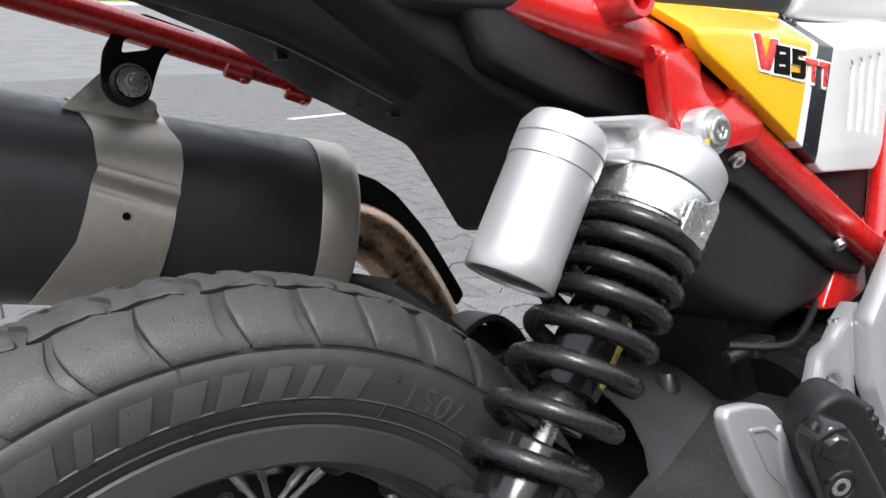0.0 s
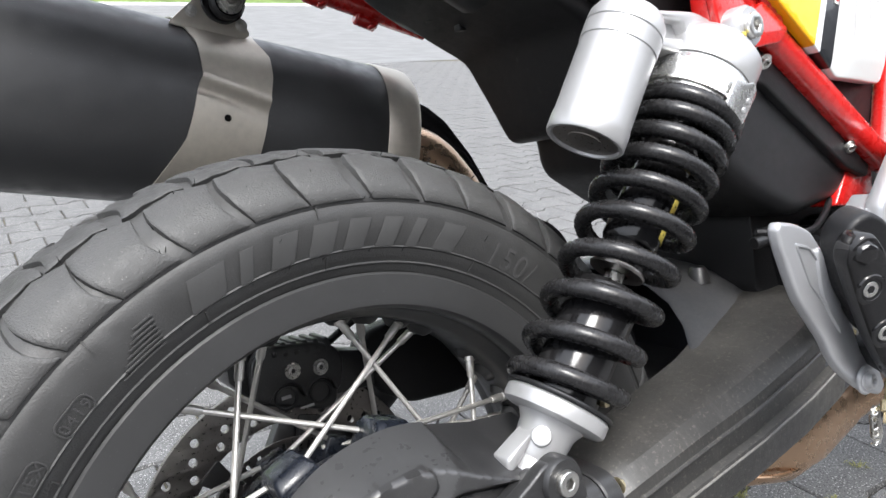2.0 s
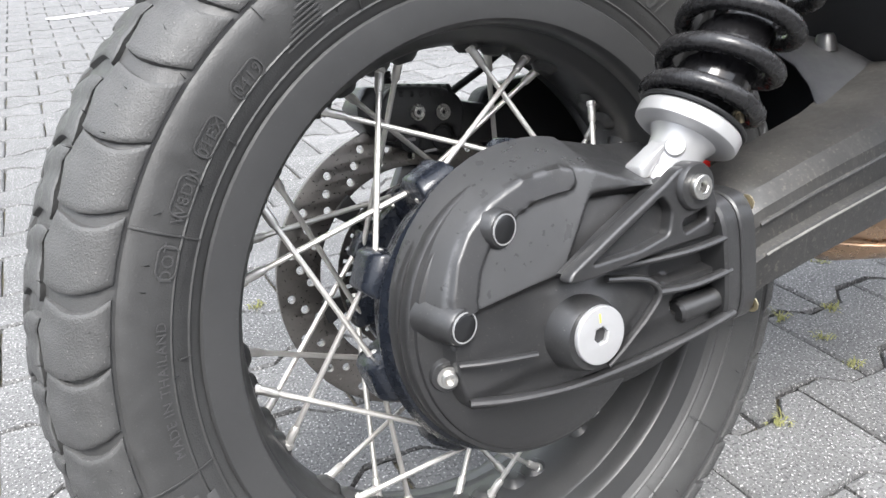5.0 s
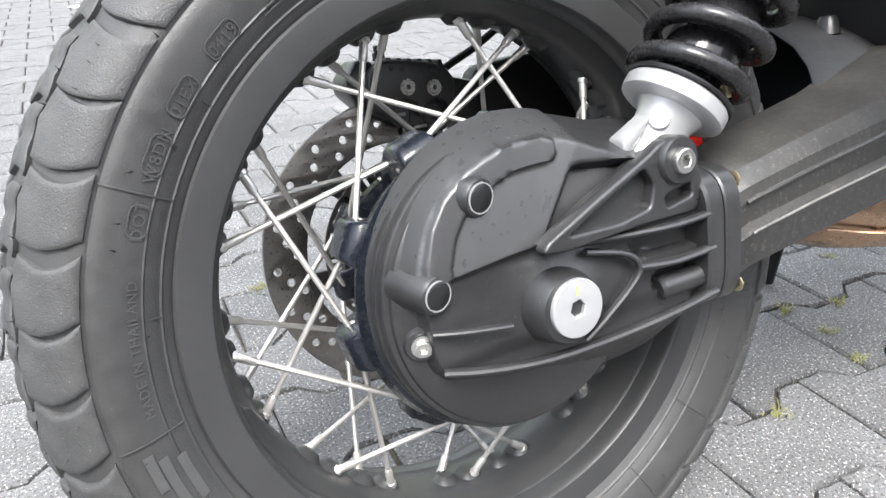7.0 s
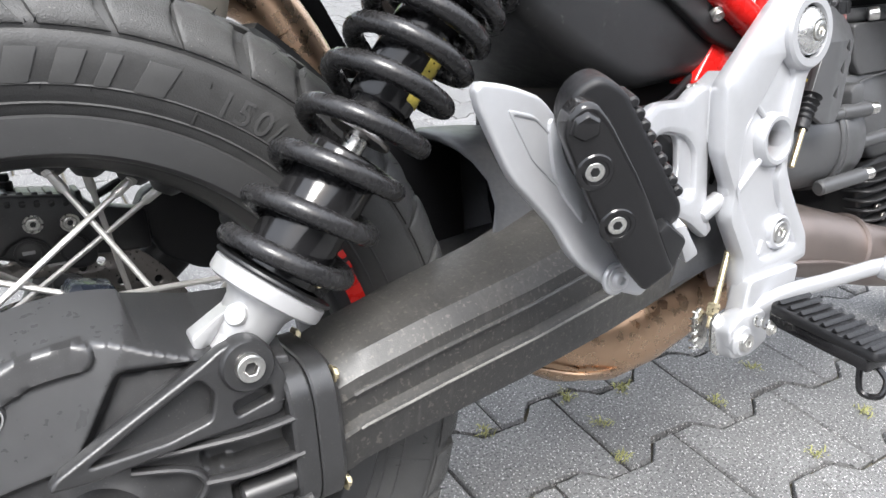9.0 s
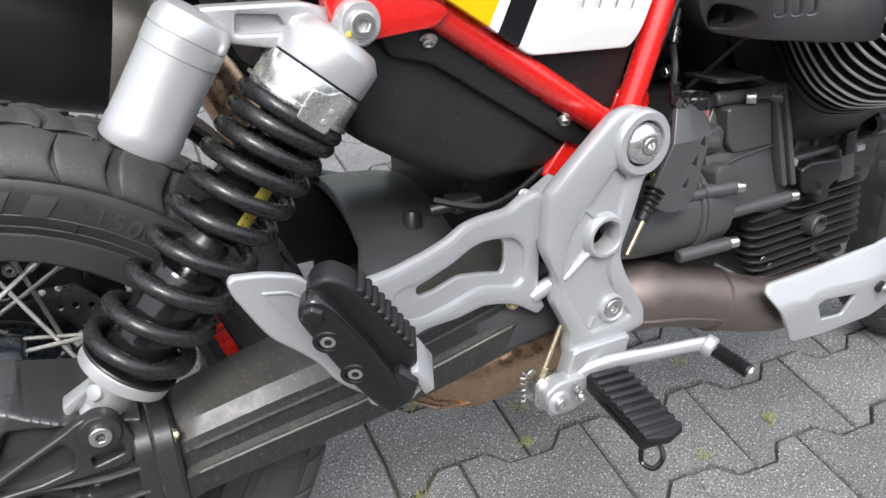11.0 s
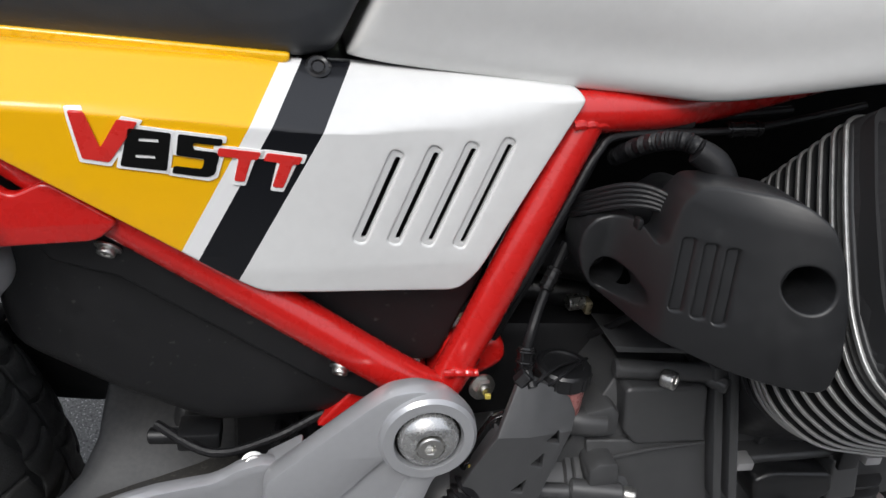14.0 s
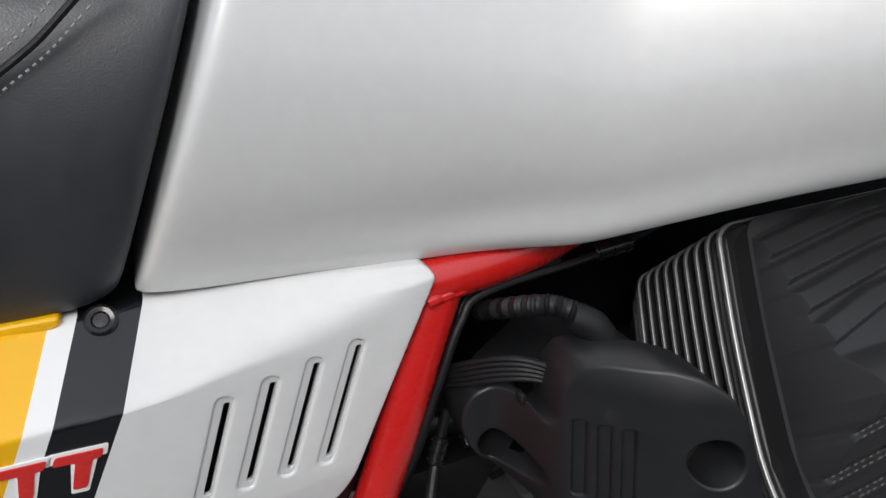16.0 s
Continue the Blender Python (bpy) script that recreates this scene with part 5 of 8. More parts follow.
# ---- black tail: inner fender and undertail
bm = slab(rounded([(-0.20, 0.560), (-0.08, 0.545), (0.031, 0.511), (0.098, 0.482), (0.156, 0.441), (0.205, 0.412), (0.244, 0.392), (0.268, 0.350), (0.291, 0.307), (0.330, 0.309), (0.352, 0.345), (0.372, 0.402), (0.360, 0.45), (0.30, 0.53), (0.1, 0.60), (-0.2, 0.64)], 0.012), -0.088, 0.090, 0.010, res=3)
dice(bm, 0, -0.18, 0.36, 0.03)
fender = part("inner_fender", warp(bm, lambda c: Vector((c.x, c.y * (1.0 if c.z < 0.43 else 1.08), c.z))), M["grain"], bike, "black moulded plastic inner fender")
part("fender_flap", merge(slab(rounded([(0.252, 0.386), (0.291, 0.307), (0.328, 0.309), (0.350, 0.36), (0.33, 0.40)], 0.006), -0.0915, -0.086, 0.002), *[slab([(0.285 + 0.012 * k, 0.315), (0.287 + 0.012 * k, 0.315), (0.266 + 0.012 * k, 0.375), (0.264 + 0.012 * k, 0.375)], -0.0925, -0.0905, 0.0005) for k in range(4)]), M["plastic"], fender)
part("side_fairing", slab(rounded([(0.19, 0.43), (0.262, 0.400), (0.318, 0.384), (0.352, 0.392), (0.362, 0.43), (0.325, 0.428), (0.275, 0.452), (0.25, 0.50), (0.15, 0.52)], 0.012), -0.112, -0.075, 0.008, res=3), M["grain"], fender)
part("fairing_rib", sweep([(0.262, -0.113, 0.445), (0.285, -0.114, 0.432), (0.322, -0.112, 0.421)], 0.004, 10), M["plastic"], fender)
for x, y, z in ((0.185, 0.052, 0.437), (0.16, 0.012, 0.45), (0.20, 0.03, 0.424), (0.12, 0.05, 0.474)):
    part("fender_clip", hull([(x + a, y + b, z + c) for a in (-0.004, 0.004) for b in (-0.004, 0.004) for c in (-0.012, 0.0)], 0.001), M["plastic"], fender)
part("tail_strut", sweep([(-0.12, 0.0, 0.575), (-0.02, -0.01, 0.548), (0.10, -0.02, 0.51), (0.2, -0.02, 0.46)], 0.05, 16, wide=0.8), M["plastic"], fender)

# ---- red tubular frame
chassis = part("tubular_frame", sweep([(0.318, -0.128, 0.428), (0.350, -0.137, 0.405), (0.385, -0.140, 0.382), (0.48, -0.140, 0.320), (0.565, -0.140, 0.264), (0.600, -0.140, 0.243)], 0.0140, 24), M["red"], bike, "gloss red welded tubular steel frame")
part("frame_tube", sweep([(0.605, -0.134, 0.235), (0.617, -0.134, 0.262), (0.650, -0.130, 0.350), (0.672, -0.1235, 0.408), (0.6840, -0.1195, 0.438)], 0.0130, 24), M["red"], chassis)
part("frame_tube", sweep([(0.655, -0.117, 0.441), (0.690, -0.118, 0.443), (0.745, -0.113, 0.448), (0.80, -0.10, 0.458), (0.90, -0.08, 0.482), (1.0, -0.06, 0.51)], 0.0145, 24), M["red"], chassis)
part("frame_tube", sweep([(0.345, -0.135, 0.412), (0.318, -0.130, 0.435), (0.275, -0.118, 0.452), (0.20, -0.10, 0.478), (0.10, -0.085, 0.52)], 0.0165, 24), M["red"], chassis)
part("cross_tube", lathe([(0.0085, 0), (0.0125, 0), (0.0135, 0.002), (0.0135, 0.06), (0.0085, 0.06)], 32, along((0.281, -0.158, 0.461), (0.281, 0, 0.461)), ring=True), M["red"], chassis)
part("shock_gusset", merge(slab(rounded([(0.300, 0.425), (0.303, 0.392), (0.312, 0.358), (0.325, 0.352), (0.345, 0.356), (0.395, 0.361), (0.408, 0.373), (0.372, 0.396), (0.353, 0.386), (0.338, 0.400), (0.334, 0.430)], 0.006), -0.158, -0.150, 0.002),
                           slab(rounded([(0.302, 0.430), (0.304, 0.392), (0.310, 0.362), (0.320, 0.352), (0.33, 0.39), (0.334, 0.43)], 0.006), -0.154, -0.134, 0.004)), M["red"], chassis, "welded red shock mount plate")
for p, q, r in (((0.402, -0.152, 0.379), (0.372, -0.154, 0.398), 0.004), ((0.336, -0.152, 0.402), (0.330, -0.15, 0.432), 0.0045), ((0.300, -0.146, 0.428), (0.338, -0.146, 0.426), 0.0045), ((0.606, -0.147, 0.262), (0.630, -0.146, 0.262), 0.003), ((0.672, -0.132, 0.436), (0.700, -0.126, 0.437), 0.0035)):
    pts = [Vector(p).lerp(Vector(q), k / 7) + Vector((0, -0.0008 * (k % 2), 0.0008 * (k % 2))) for k in range(8)]
    part("weld_bead", sweep(pts, r, 10, 3), M["red"], chassis)
part("bolt_spacer", lathe([(0.0, -0.014), (0.0165, -0.014), (0.0172, 0.0), (0.0172, 0.006), (0.0150, 0.0095), (0, 0.0095)], 36, along((0.325, -0.164, 0.3705), (0.325, -1, 0.3705))), M["alu"], chassis)
bolt(chassis, (0.325, -0.173, 0.3705), OUT, 0.0100, "socket", M["bolt"], "shock_top_bolt", 0.5, "large zinc bolt with yellow paint mark")
part("paint_mark", box(0.3125, 0.3165, -0.1745, -0.1730, 0.362, 0.366, 0.0003), M["mark"], chassis)
part("left_tail_tube", sweep([(-0.12, 0.150, 0.555), (-0.03, 0.155, 0.530), (0.045, 0.158, 0.508), (0.10, 0.158, 0.490), (0.171, 0.150, 0.465), (0.24, 0.14, 0.44)], 0.0125, 20), M["red"], chassis)
for x, z in ((0.112, 0.476), (0.165, 0.455)):
    part("tube_boss", rod((x, 0.153, z), (x + 0.022, 0.15, z - 0.009), 0.0085, 0.002), M["red"], chassis)
    bolt(chassis, (x + 0.014, 0.146, z - 0.012), (0, -0.3, -1), 0.0045, "cap", M["red"])
part("pivot_lug", merge(slab(rounded([(0.52, 0.205), (0.56, 0.255), (0.60, 0.25), (0.60, 0.21), (0.56, 0.20)], 0.006), -0.130, -0.10, 0.003), slab(rounded([(0.60, 0.235), (0.61, 0.278), (0.652, 0.276), (0.657, 0.258), (0.64, 0.245)], 0.008), -0.126, -0.085, 0.006)), M["red"], chassis)
bolt(chassis, (0.637, -0.136, 0.243), (0.2, -1, 0.1), 0.010, "nut", name="frame_nut")
part("paint_mark", box(0.6375, 0.6415, -0.1475, -0.145, 0.240, 0.2435, 0.0003), M["mark"], chassis)

# ---- black boxes under the rail
airbox = part("airbox_cover", slab(rounded([(0.318, 0.352), (0.372, 0.366), (0.42, 0.345), (0.568, 0.252), (0.57, 0.225), (0.536, 0.212), (0.452, 0.204), (0.392, 0.232), (0.328, 0.272)], 0.016), -0.128, 0.09, 0.016, res=5), M["grain"], bike, "dark grained plastic box under the frame rail")
part("box_rim", slab(rounded([(0.345, 0.370), (0.362, 0.338), (0.40, 0.328), (0.47, 0.283), (0.535, 0.241), (0.575, 0.228), (0.58, 0.250), (0.40, 0.365)], 0.006), -0.1375, -0.110, 0.003), M["grain"], airbox)
for p in ((0.396, -0.1385, 0.3490), (0.536, -0.1385, 0.2630)):
    bolt(airbox, p, (-0.25, -0.75, -0.7), 0.0080, "flange")
infill = part("panel_infill", slab(rounded([(0.470, 0.335), (0.545, 0.280), (0.575, 0.2585), (0.604, 0.2575), (0.632, 0.335)], 0.010), -0.125, -0.10, 0.004), M["grain"], bike, "dark plastic infill between the frame tubes")
part("upper_infill", slab([(0.34, 0.40), (0.40, 0.375), (0.60, 0.27), (0.675, 0.43), (0.66, 0.46), (0.36, 0.46)], -0.105, 0.09, 0.004), M["plastic"], bike)
mud = part("front_mudguard", lathe([(0.340, -0.060), (0.345, -0.060), (0.347, -0.150), (0.343, -0.155), (0.325, -0.157), (0.320, -0.156), (0.322, -0.152), (0.338, -0.149)], 24, SIDE, 24, 54, ring=True), M["plastic"], bike, "black plastic mudguard close to the tyre")
blade = [(0.240, 0.170), (0.258, 0.2023), (0.284, 0.2212), (0.314, 0.2249), (0.3375, 0.2094), (0.350, 0.190), (0.3585, 0.170)]
blade = [(p.x, p.z) for p in spline([Vector((x, 0.0, z)) for x, z in blade], 5)]
part("mudguard_blade", slab(blade + [((x - 0.306) * 0.94 + 0.306, z - 0.0065) for x, z in blade[::-1]], 0.074, 0.118, 0.0016), M["cable"], mud, "black plastic blade arched over the tyre's front")
part("splash_liner", slab(rounded([(0.229, 0.113), (0.246, 0.189), (0.271, 0.208), (0.308, 0.216), (0.341, 0.202), (0.358, 0.183), (0.354, 0.119), (0.347, 0.069)], 0.006), 0.112, 0.120, 0.002), M["plastic"], mud, "black plastic liner ahead of the tyre")

# ---- side panel with painted bands, slots and badge


def panel_y(x, z):
    crease = float(np.interp(x, (0.36, 0.45, 0.53, 0.60, 0.67), (0.444, 0.440, 0.434, 0.444, 0.458)))
    y = float(np.interp(x, (0.36, 0.45, 0.52, 0.56, 0.60, 0.64, 0.68), (-0.1665, -0.1615, -0.1545, -0.1480, -0.1420, -0.1370, -0.1350)))
    return y + float(np.interp(x, (0.58, 0.67), (1.25, 0.85))) * max(0.0, z - crease) + 0.12 * max(0.0, 0.35 - z)


paint = M["pearl"].copy()
paint.name = "panel_paint_bands"
pt = paint.node_tree
tc = pt.nodes.new("ShaderNodeTexCoord")
sx = pt.nodes.new("ShaderNodeSeparateXYZ")
pt.links.new(tc.outputs["Object"], sx.inputs[0])
slant = pt.nodes.new("ShaderNodeMath")
slant.operation = 'MULTIPLY_ADD'
slant.inputs[1].default_value = -0.505
pt.links.new(sx.outputs["Z"], slant.inputs[0])
pt.links.new(sx.outputs["X"], slant.inputs[2])
col = pt.nodes["Principled BSDF"].inputs["Base Color"].links[0].from_socket
for edge, colour in ((0.2988, (0.005, 0.0055, 0.0075, 1)), (0.2698, (0.80, 0.80, 0.79, 1)), (0.2578, (0.86, 0.45, 0.002, 1))):
    less = pt.nodes.new("ShaderNodeMath")
    less.operation = 'LESS_THAN'
    less.inputs[1].default_value = edge
    pt.links.new(slant.outputs[0], less.inputs[0])
    mx = pt.nodes.new("ShaderNodeMix")
    mx.data_type = 'RGBA'
    pt.links.new(less.outputs[0], mx.inputs[0])
    pt.links.new(col, mx.inputs[6])
    mx.inputs[7].default_value = colour
    col = mx.outputs[2]
pt.links.new(col, pt.nodes["Principled BSDF"].inputs["Base Color"])
pt.nodes["Principled BSDF"].inputs["Metallic"].default_value = 0.0
pt.nodes["Principled BSDF"].inputs["Specular IOR Level"].default_value = 0.3


def slot(cx, cz, ln, w):
    d, s = Vector((0.335, 0.942)), Vector((0.942, -0.335))
    c = Vector((cx, cz))
    return rounded([tuple(c - d * ln / 2 - s * w / 2), tuple(c - d * ln / 2 + s * w / 2), tuple(c + d * ln / 2 + s * w / 2), tuple(c + d * ln / 2 - s * w / 2)], w * 0.49, 5)


SLOTS = [(0.5522, 0.3953, 0.061), (0.5746, 0.3957, 0.066), (0.5970, 0.3961, 0.071), (0.6194, 0.3964, 0.0765)]


def draped(bm, out=0.0, step=0.008):
    """Lays a flat cut-out on the side panel's shape."""
    xs, zs = [v.co.x for v in bm.verts], [v.co.z for v in bm.verts]
    dice(bm, 0, min(xs) + step, max(xs), step * 1.6)
    dice(bm, 2, min(zs) + step, max(zs), step)
    return warp(bm, lambda c: Vector((c.x, c.y + panel_y(c.x, c.z) - out, c.z)))


panel_outline = rounded([(0.318, 0.470), (0.324, 0.435), (0.441, 0.363), (0.472, 0.3430), (0.486, 0.3345), (0.611, 0.3275), (0.6225, 0.3400), (0.6775, 0.4585), (0.672, 0.4645), (0.52, 0.4665)], [0.01, 0.01, 0.03, 0.03, 0.008, 0.010, 0.010, 0.006, 0.004, 0.02])
panel = part("side_panel", draped(slab(panel_outline, 0.0, 0.012, 0.0017, [slot(x, z, ln, 0.0088) for x, z, ln in SLOTS], res=3)), paint, bike, "yellow, black and pearl-white side panel with four slots", sharp=50)
panel.location = (-0.0010, 0.0, -0.0055)
for x, z, ln in SLOTS:
    d = Vector((0.942, -0.335)) * 0.0022
    part("slot_floor", draped(slab(slot(x, z, ln + 0.002, 0.0108), 0.0016, 0.0045, 0.0003, [slot(x + d.x * 0.75, z + d.y * 0.75, ln - 0.007, 0.0034)])), M["pearl"], panel)
    # black sheet as the shade seen through the slot
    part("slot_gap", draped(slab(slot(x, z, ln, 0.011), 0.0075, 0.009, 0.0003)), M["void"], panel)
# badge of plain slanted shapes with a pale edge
badge = (([(0.3935, 0.437), (0.4010, 0.437), (0.4075, 0.4185), (0.4165, 0.4345), (0.4265, 0.434), (0.4115, 0.411), (0.3985, 0.412)], "reddecal"),
         ([(0.4215, 0.4305), (0.4425, 0.4295), (0.4395, 0.4085), (0.4165, 0.4095)], "void"),
         ([(0.4460, 0.4295), (0.4685, 0.4283), (0.4677, 0.4247), (0.4530, 0.4254), (0.4535, 0.4215), (0.4650, 0.4208), (0.4665, 0.4190), (0.4640, 0.4085), (0.4605, 0.4065), (0.4420, 0.4075), (0.4430, 0.4115), (0.4575, 0.4108), (0.4590, 0.4168), (0.4445, 0.4178)], "void"),
         ([(0.4660, 0.4235), (0.4885, 0.4225), (0.4865, 0.4180), (0.4830, 0.4182), (0.4795, 0.4050), (0.4740, 0.4052), (0.4765, 0.4184), (0.4655, 0.4188)], "reddecal"),
         ([(0.4915, 0.4225), (0.5110, 0.4210), (0.5090, 0.4165), (0.5055, 0.4168), (0.5005, 0.4025), (0.4945, 0.4030), (0.4985, 0.4172), (0.4895, 0.4180)], "reddecal"))
for o, mt in badge:
    o = [(x - 0.0035, z + 0.055 * max(0.0, 0.505 - x)) for x, z in o]
    c = Vector((sum(p[0] for p in o) / len(o), sum(p[1] for p in o) / len(o)))
    grown = [tuple(Vector(p) + (Vector(p) - c).normalized() * 0.0026) for p in o]
    part("badge_edge", draped(slab(rounded(grown, 0.001, 2), 0.0, 0.001, 0.0001), 0.0010), M["white"], panel)
    holes = [] if mt != "void" or len(o) > 4 else [[(c.x - 0.0048 - e * 0.001, c.y - e * 0.0045), (c.x + 0.0052 - e * 0.001, c.y - 0.0004 - e * 0.0045), (c.x + 0.0050 - e * 0.001, c.y + 0.0014 - e * 0.0045), (c.x - 0.0046 - e * 0.001, c.y + 0.0018 - e * 0.0045)] for e in (-1, 1)]
    part("badge_shape", draped(slab(rounded(o, 0.0012, 2), 0.0, 0.001, 0.0001, holes), 0.0016), M[mt], panel)
part("panel_screw", lathe([(0.0076, 0), (0.0076, 0.0010), (0.0062, 0.0018), (0.0042, 0.0014), (0.0034, 0.0004), (0, 0.0004)], 28, along((0.5151, -0.1195, 0.4640), (0.5151, -0.26, 0.60))), M["gloss"], panel, "black plastic push screw")
part("panel_ledge", slab(rounded([(0.315, 0.462), (0.49, 0.4625), (0.499, 0.466), (0.499, 0.471), (0.315, 0.4750)], 0.003), -0.1215, -0.09, 0.002), M["yellow"], panel, "yellow upper ledge of the side panel")

# ---- seat and tank


def tank_section(x):
    """Half a section of the tank, from its lower edge up over the shoulder, leaning back with height."""
    z0 = float(np.interp(x, (0.53, 0.56, 0.67, 0.72, 0.755, 0.80, 0.84, 0.87, 0.95, 1.15), (0.464, 0.4600, 0.4550, 0.4560, 0.4555, 0.4705, 0.4860, 0.4980, 0.515, 0.54)))
    k = float(np.interp(x, (0.53, 0.62, 0.75, 0.9, 1.15), (0.80, 0.95, 1.05, 1.25, 1.4)))
    tuck = float(np.interp(x, (0.53, 0.62, 0.72, 0.80, 0.9, 1.15), (0.004, 0.008, 0.017, 0.013, 0.008, 0.008)))
    pts = [(-0.085, 0.002), (-0.108, 0.001), (-0.1155, 0.0015), (-0.1180, 0.005), (-0.1200 - 0.002 * k, 0.012), (-0.1235 - 0.005 * k + tuck * 0.5, 0.028), (-0.1270 - 0.008 * k + tuck * 0.3, 0.050), (-0.1265 - 0.009 * k, 0.080), (-0.1225 - 0.008 * k, 0.115), (-0.1150 - 0.006 * k, 0.15), (-0.102 - 0.004 * k, 0.185), (-0.080, 0.212), (-0.045, 0.228), (0.0, 0.232)]
    flare = float(np.interp(x, (0.60, 0.66, 0.70, 0.745, 0.80, 0.84, 0.87, 0.95, 1.15), (0.0, -0.004, -0.010, -0.022, -0.050, -0.074, -0.094, -0.13, -0.15)))
    pts = [(min(0.0, y + flare * max(0.0, 1 - max(0.0, h - 0.04) / 0.34)) if y < -0.01 else y, h) for y, h in pts]
    return z0, pts


secs = []
for x in (0.5285, 0.5305, 0.5335, 0.54, 0.555, 0.58, 0.61, 0.64, 0.67, 0.70, 0.73, 0.755, 0.78, 0.81, 0.85, 0.90, 0.96, 1.03, 1.10, 1.15):
    z0, pts = tank_section(x)
    inset = 0.010 if x < 0.529 else (0.004 if x < 0.532 else (0.001 if x < 0.535 else 0.0))
    lean = 0.42 * max(0.0, 1 - (x - 0.5285) / 0.35)
    half = [Vector((x + lean * h, min(0.0, y + inset), z0 + h)) for y, h in pts]
    secs.append(half + [Vector((p.x, -p.y, p.z)) for p in half[-2::-1]])
bm = loft(secs)
tank = part("fuel_tank", bm, M["pearl"], bike, "pearl-white painted fuel tank with small scratches", sharp=60)
sub = tank.modifiers.new("smooth", 'SUBSURF')
sub.levels = sub.render_levels = 2
secs = []
for k, x in enumerate((0.10, 0.20, 0.30, 0.38, 0.44, 0.48, 0.505, 0.518, 0.5245, 0.5265)):
    z0 = 0.4605 + (0.0 if x < 0.50 else 0.004 * ((x - 0.50) / 0.0265) ** 2 * 2)
    inset = 0.0 if x < 0.51 else (0.002 if x < 0.52 else (0.006 if x < 0.525 else 0.016))
    lean = 0.42 * max(0.0, min(1.0, (x - 0.30) / 0.2))
    pts = [(-0.08, 0.0), (-0.105, 0.0), (-0.116, 0.002), (-0.1215, 0.010), (-0.1235, 0.03), (-0.123, 0.06), (-0.120, 0.09), (-0.113, 0.12), (-0.10, 0.145), (-0.075, 0.158), (-0.04, 0.163), (0.0, 0.164)]
    half = [Vector((x + lean * h, min(0.0, y + inset), z0 + h + (0.01 - h * 0.08) * (inset > 0.01))) for y, h in pts]
    secs.append(half + [Vector((p.x, -p.y, p.z)) for p in half[-2::-1]])
seat = part("seat", loft(secs), M["vinyl"], bike, "black grained vinyl seat with a double grey seam", sharp=60)
sub = seat.modifiers.new("smooth", 'SUBSURF')
sub.levels = sub.render_levels = 2
seam = [(0.4000, -0.1222, 0.5450), (0.4240, -0.1222, 0.5478), (0.4450, -0.1220, 0.5510), (0.4660, -0.1216, 0.5560), (0.4850, -0.1210, 0.5640), (0.5020, -0.1203, 0.5750), (0.5170, -0.1196, 0.5850), (0.5310, -0.1189, 0.5970), (0.5490, -0.1179, 0.6130)]
part("seat_seam", sweep(seam, 0.0016, 8), M["cable"], seat)
for off in (-0.0055, 0.0055):
    line = spline([Vector(p) + Vector((off * 0.6, -0.0012, -off * 0.8)) for p in seam], 10)
    for k in range(0, len(line) - 1, 2):
        part("stitch", rod(line[k], line[k].lerp(line[k + 1], 0.9), 0.0006, 0.0001, 6), M["thread"], seat)

# ---- footrest hanger on the near side
plate = rounded([(0.4850, 0.154), (0.4870, 0.2085), (0.5131, 0.2325), (0.5507, 0.2665), (0.5640, 0.2760), (0.5812, 0.2790), (0.6021, 0.2735), (0.6180, 0.2575), (0.6215, 0.2363), (0.6150, 0.2200), (0.5985, 0.2070), (0.5908, 0.1783), (0.5778, 0.1406), (0.5772, 0.1289), (0.5862, 0.1084),
                 (0.6140, 0.0629), (0.6165, 0.0400), (0.5885, 0.0338), (0.5850, 0.0150), (0.5200, 0.0130), (0.5170, 0.0400), (0.5192, 0.0560), (0.4975, 0.0960), (0.5020, 0.1186)], 0.006)
dish = rounded([(0.5640, 0.2235), (0.5800, 0.2100), (0.5705, 0.1796), (0.5665, 0.1338), (0.5615, 0.1207), (0.5671, 0.1010), (0.5965, 0.0560), (0.5450, 0.0510), (0.5190, 0.0967), (0.5090, 0.1178), (0.5110, 0.1467), (0.5170, 0.1701)], 0.005)
hole = circle(0.554, 0.1565, 0.0160, 32)
hanger = part("footrest_hanger", slab(plate, -0.1895, -0.170, 0.0060, [dish], res=1), M["hanger"], bike, "silver-grey painted cast footrest hanger", sharp=24)
part("hanger_web", slab(rounded([(0.5560, 0.2330), (0.5900, 0.2100), (0.5800, 0.1796), (0.5750, 0.1338), (0.5720, 0.1207), (0.5760, 0.1010), (0.6050, 0.0540), (0.5400, 0.0440), (0.5080, 0.0967), (0.5000, 0.1178), (0.5020, 0.1467), (0.5080, 0.1701)], 0.004), -0.1835, -0.172, 0.0012, [hole]), M["hanger"], hanger)
for p, q, r in (((0.5120, -0.1835, 0.118), (0.540, -0.186, 0.143), 0.0030), ((0.545, -0.184, 0.176), (0.531, -0.184, 0.188), 0.0028), ((0.545, -0.184, 0.056), (0.550, -0.185, 0.068), 0.0026)):
    part("hanger_rib", sweep([p, tuple((Vector(p) + Vector(q)) / 2), q], r, 10), M["hanger"], hanger)
part("hole_boss", lathe([(0.0160, -0.018), (0.0160, 0.004), (0.0172, 0.0058), (0.0205, 0.0058), (0.0225, 0.0030), (0.0240, -0.006)], 40, along((0.554, -0.1870, 0.1565), (0.554, -1, 0.1565))), M["hanger"], hanger)
cap = Vector((0.5893, -0.1885, 0.2437))
part("pivot_ring", lathe([(0.0216, -0.012), (0.0216, 0.003), (0.0228, 0.0065), (0.0292, 0.0065), (0.0315, 0.0040), (0.0325, -0.004)], 48, along(cap, cap + Vector(OUT))), M["hanger"], hanger)
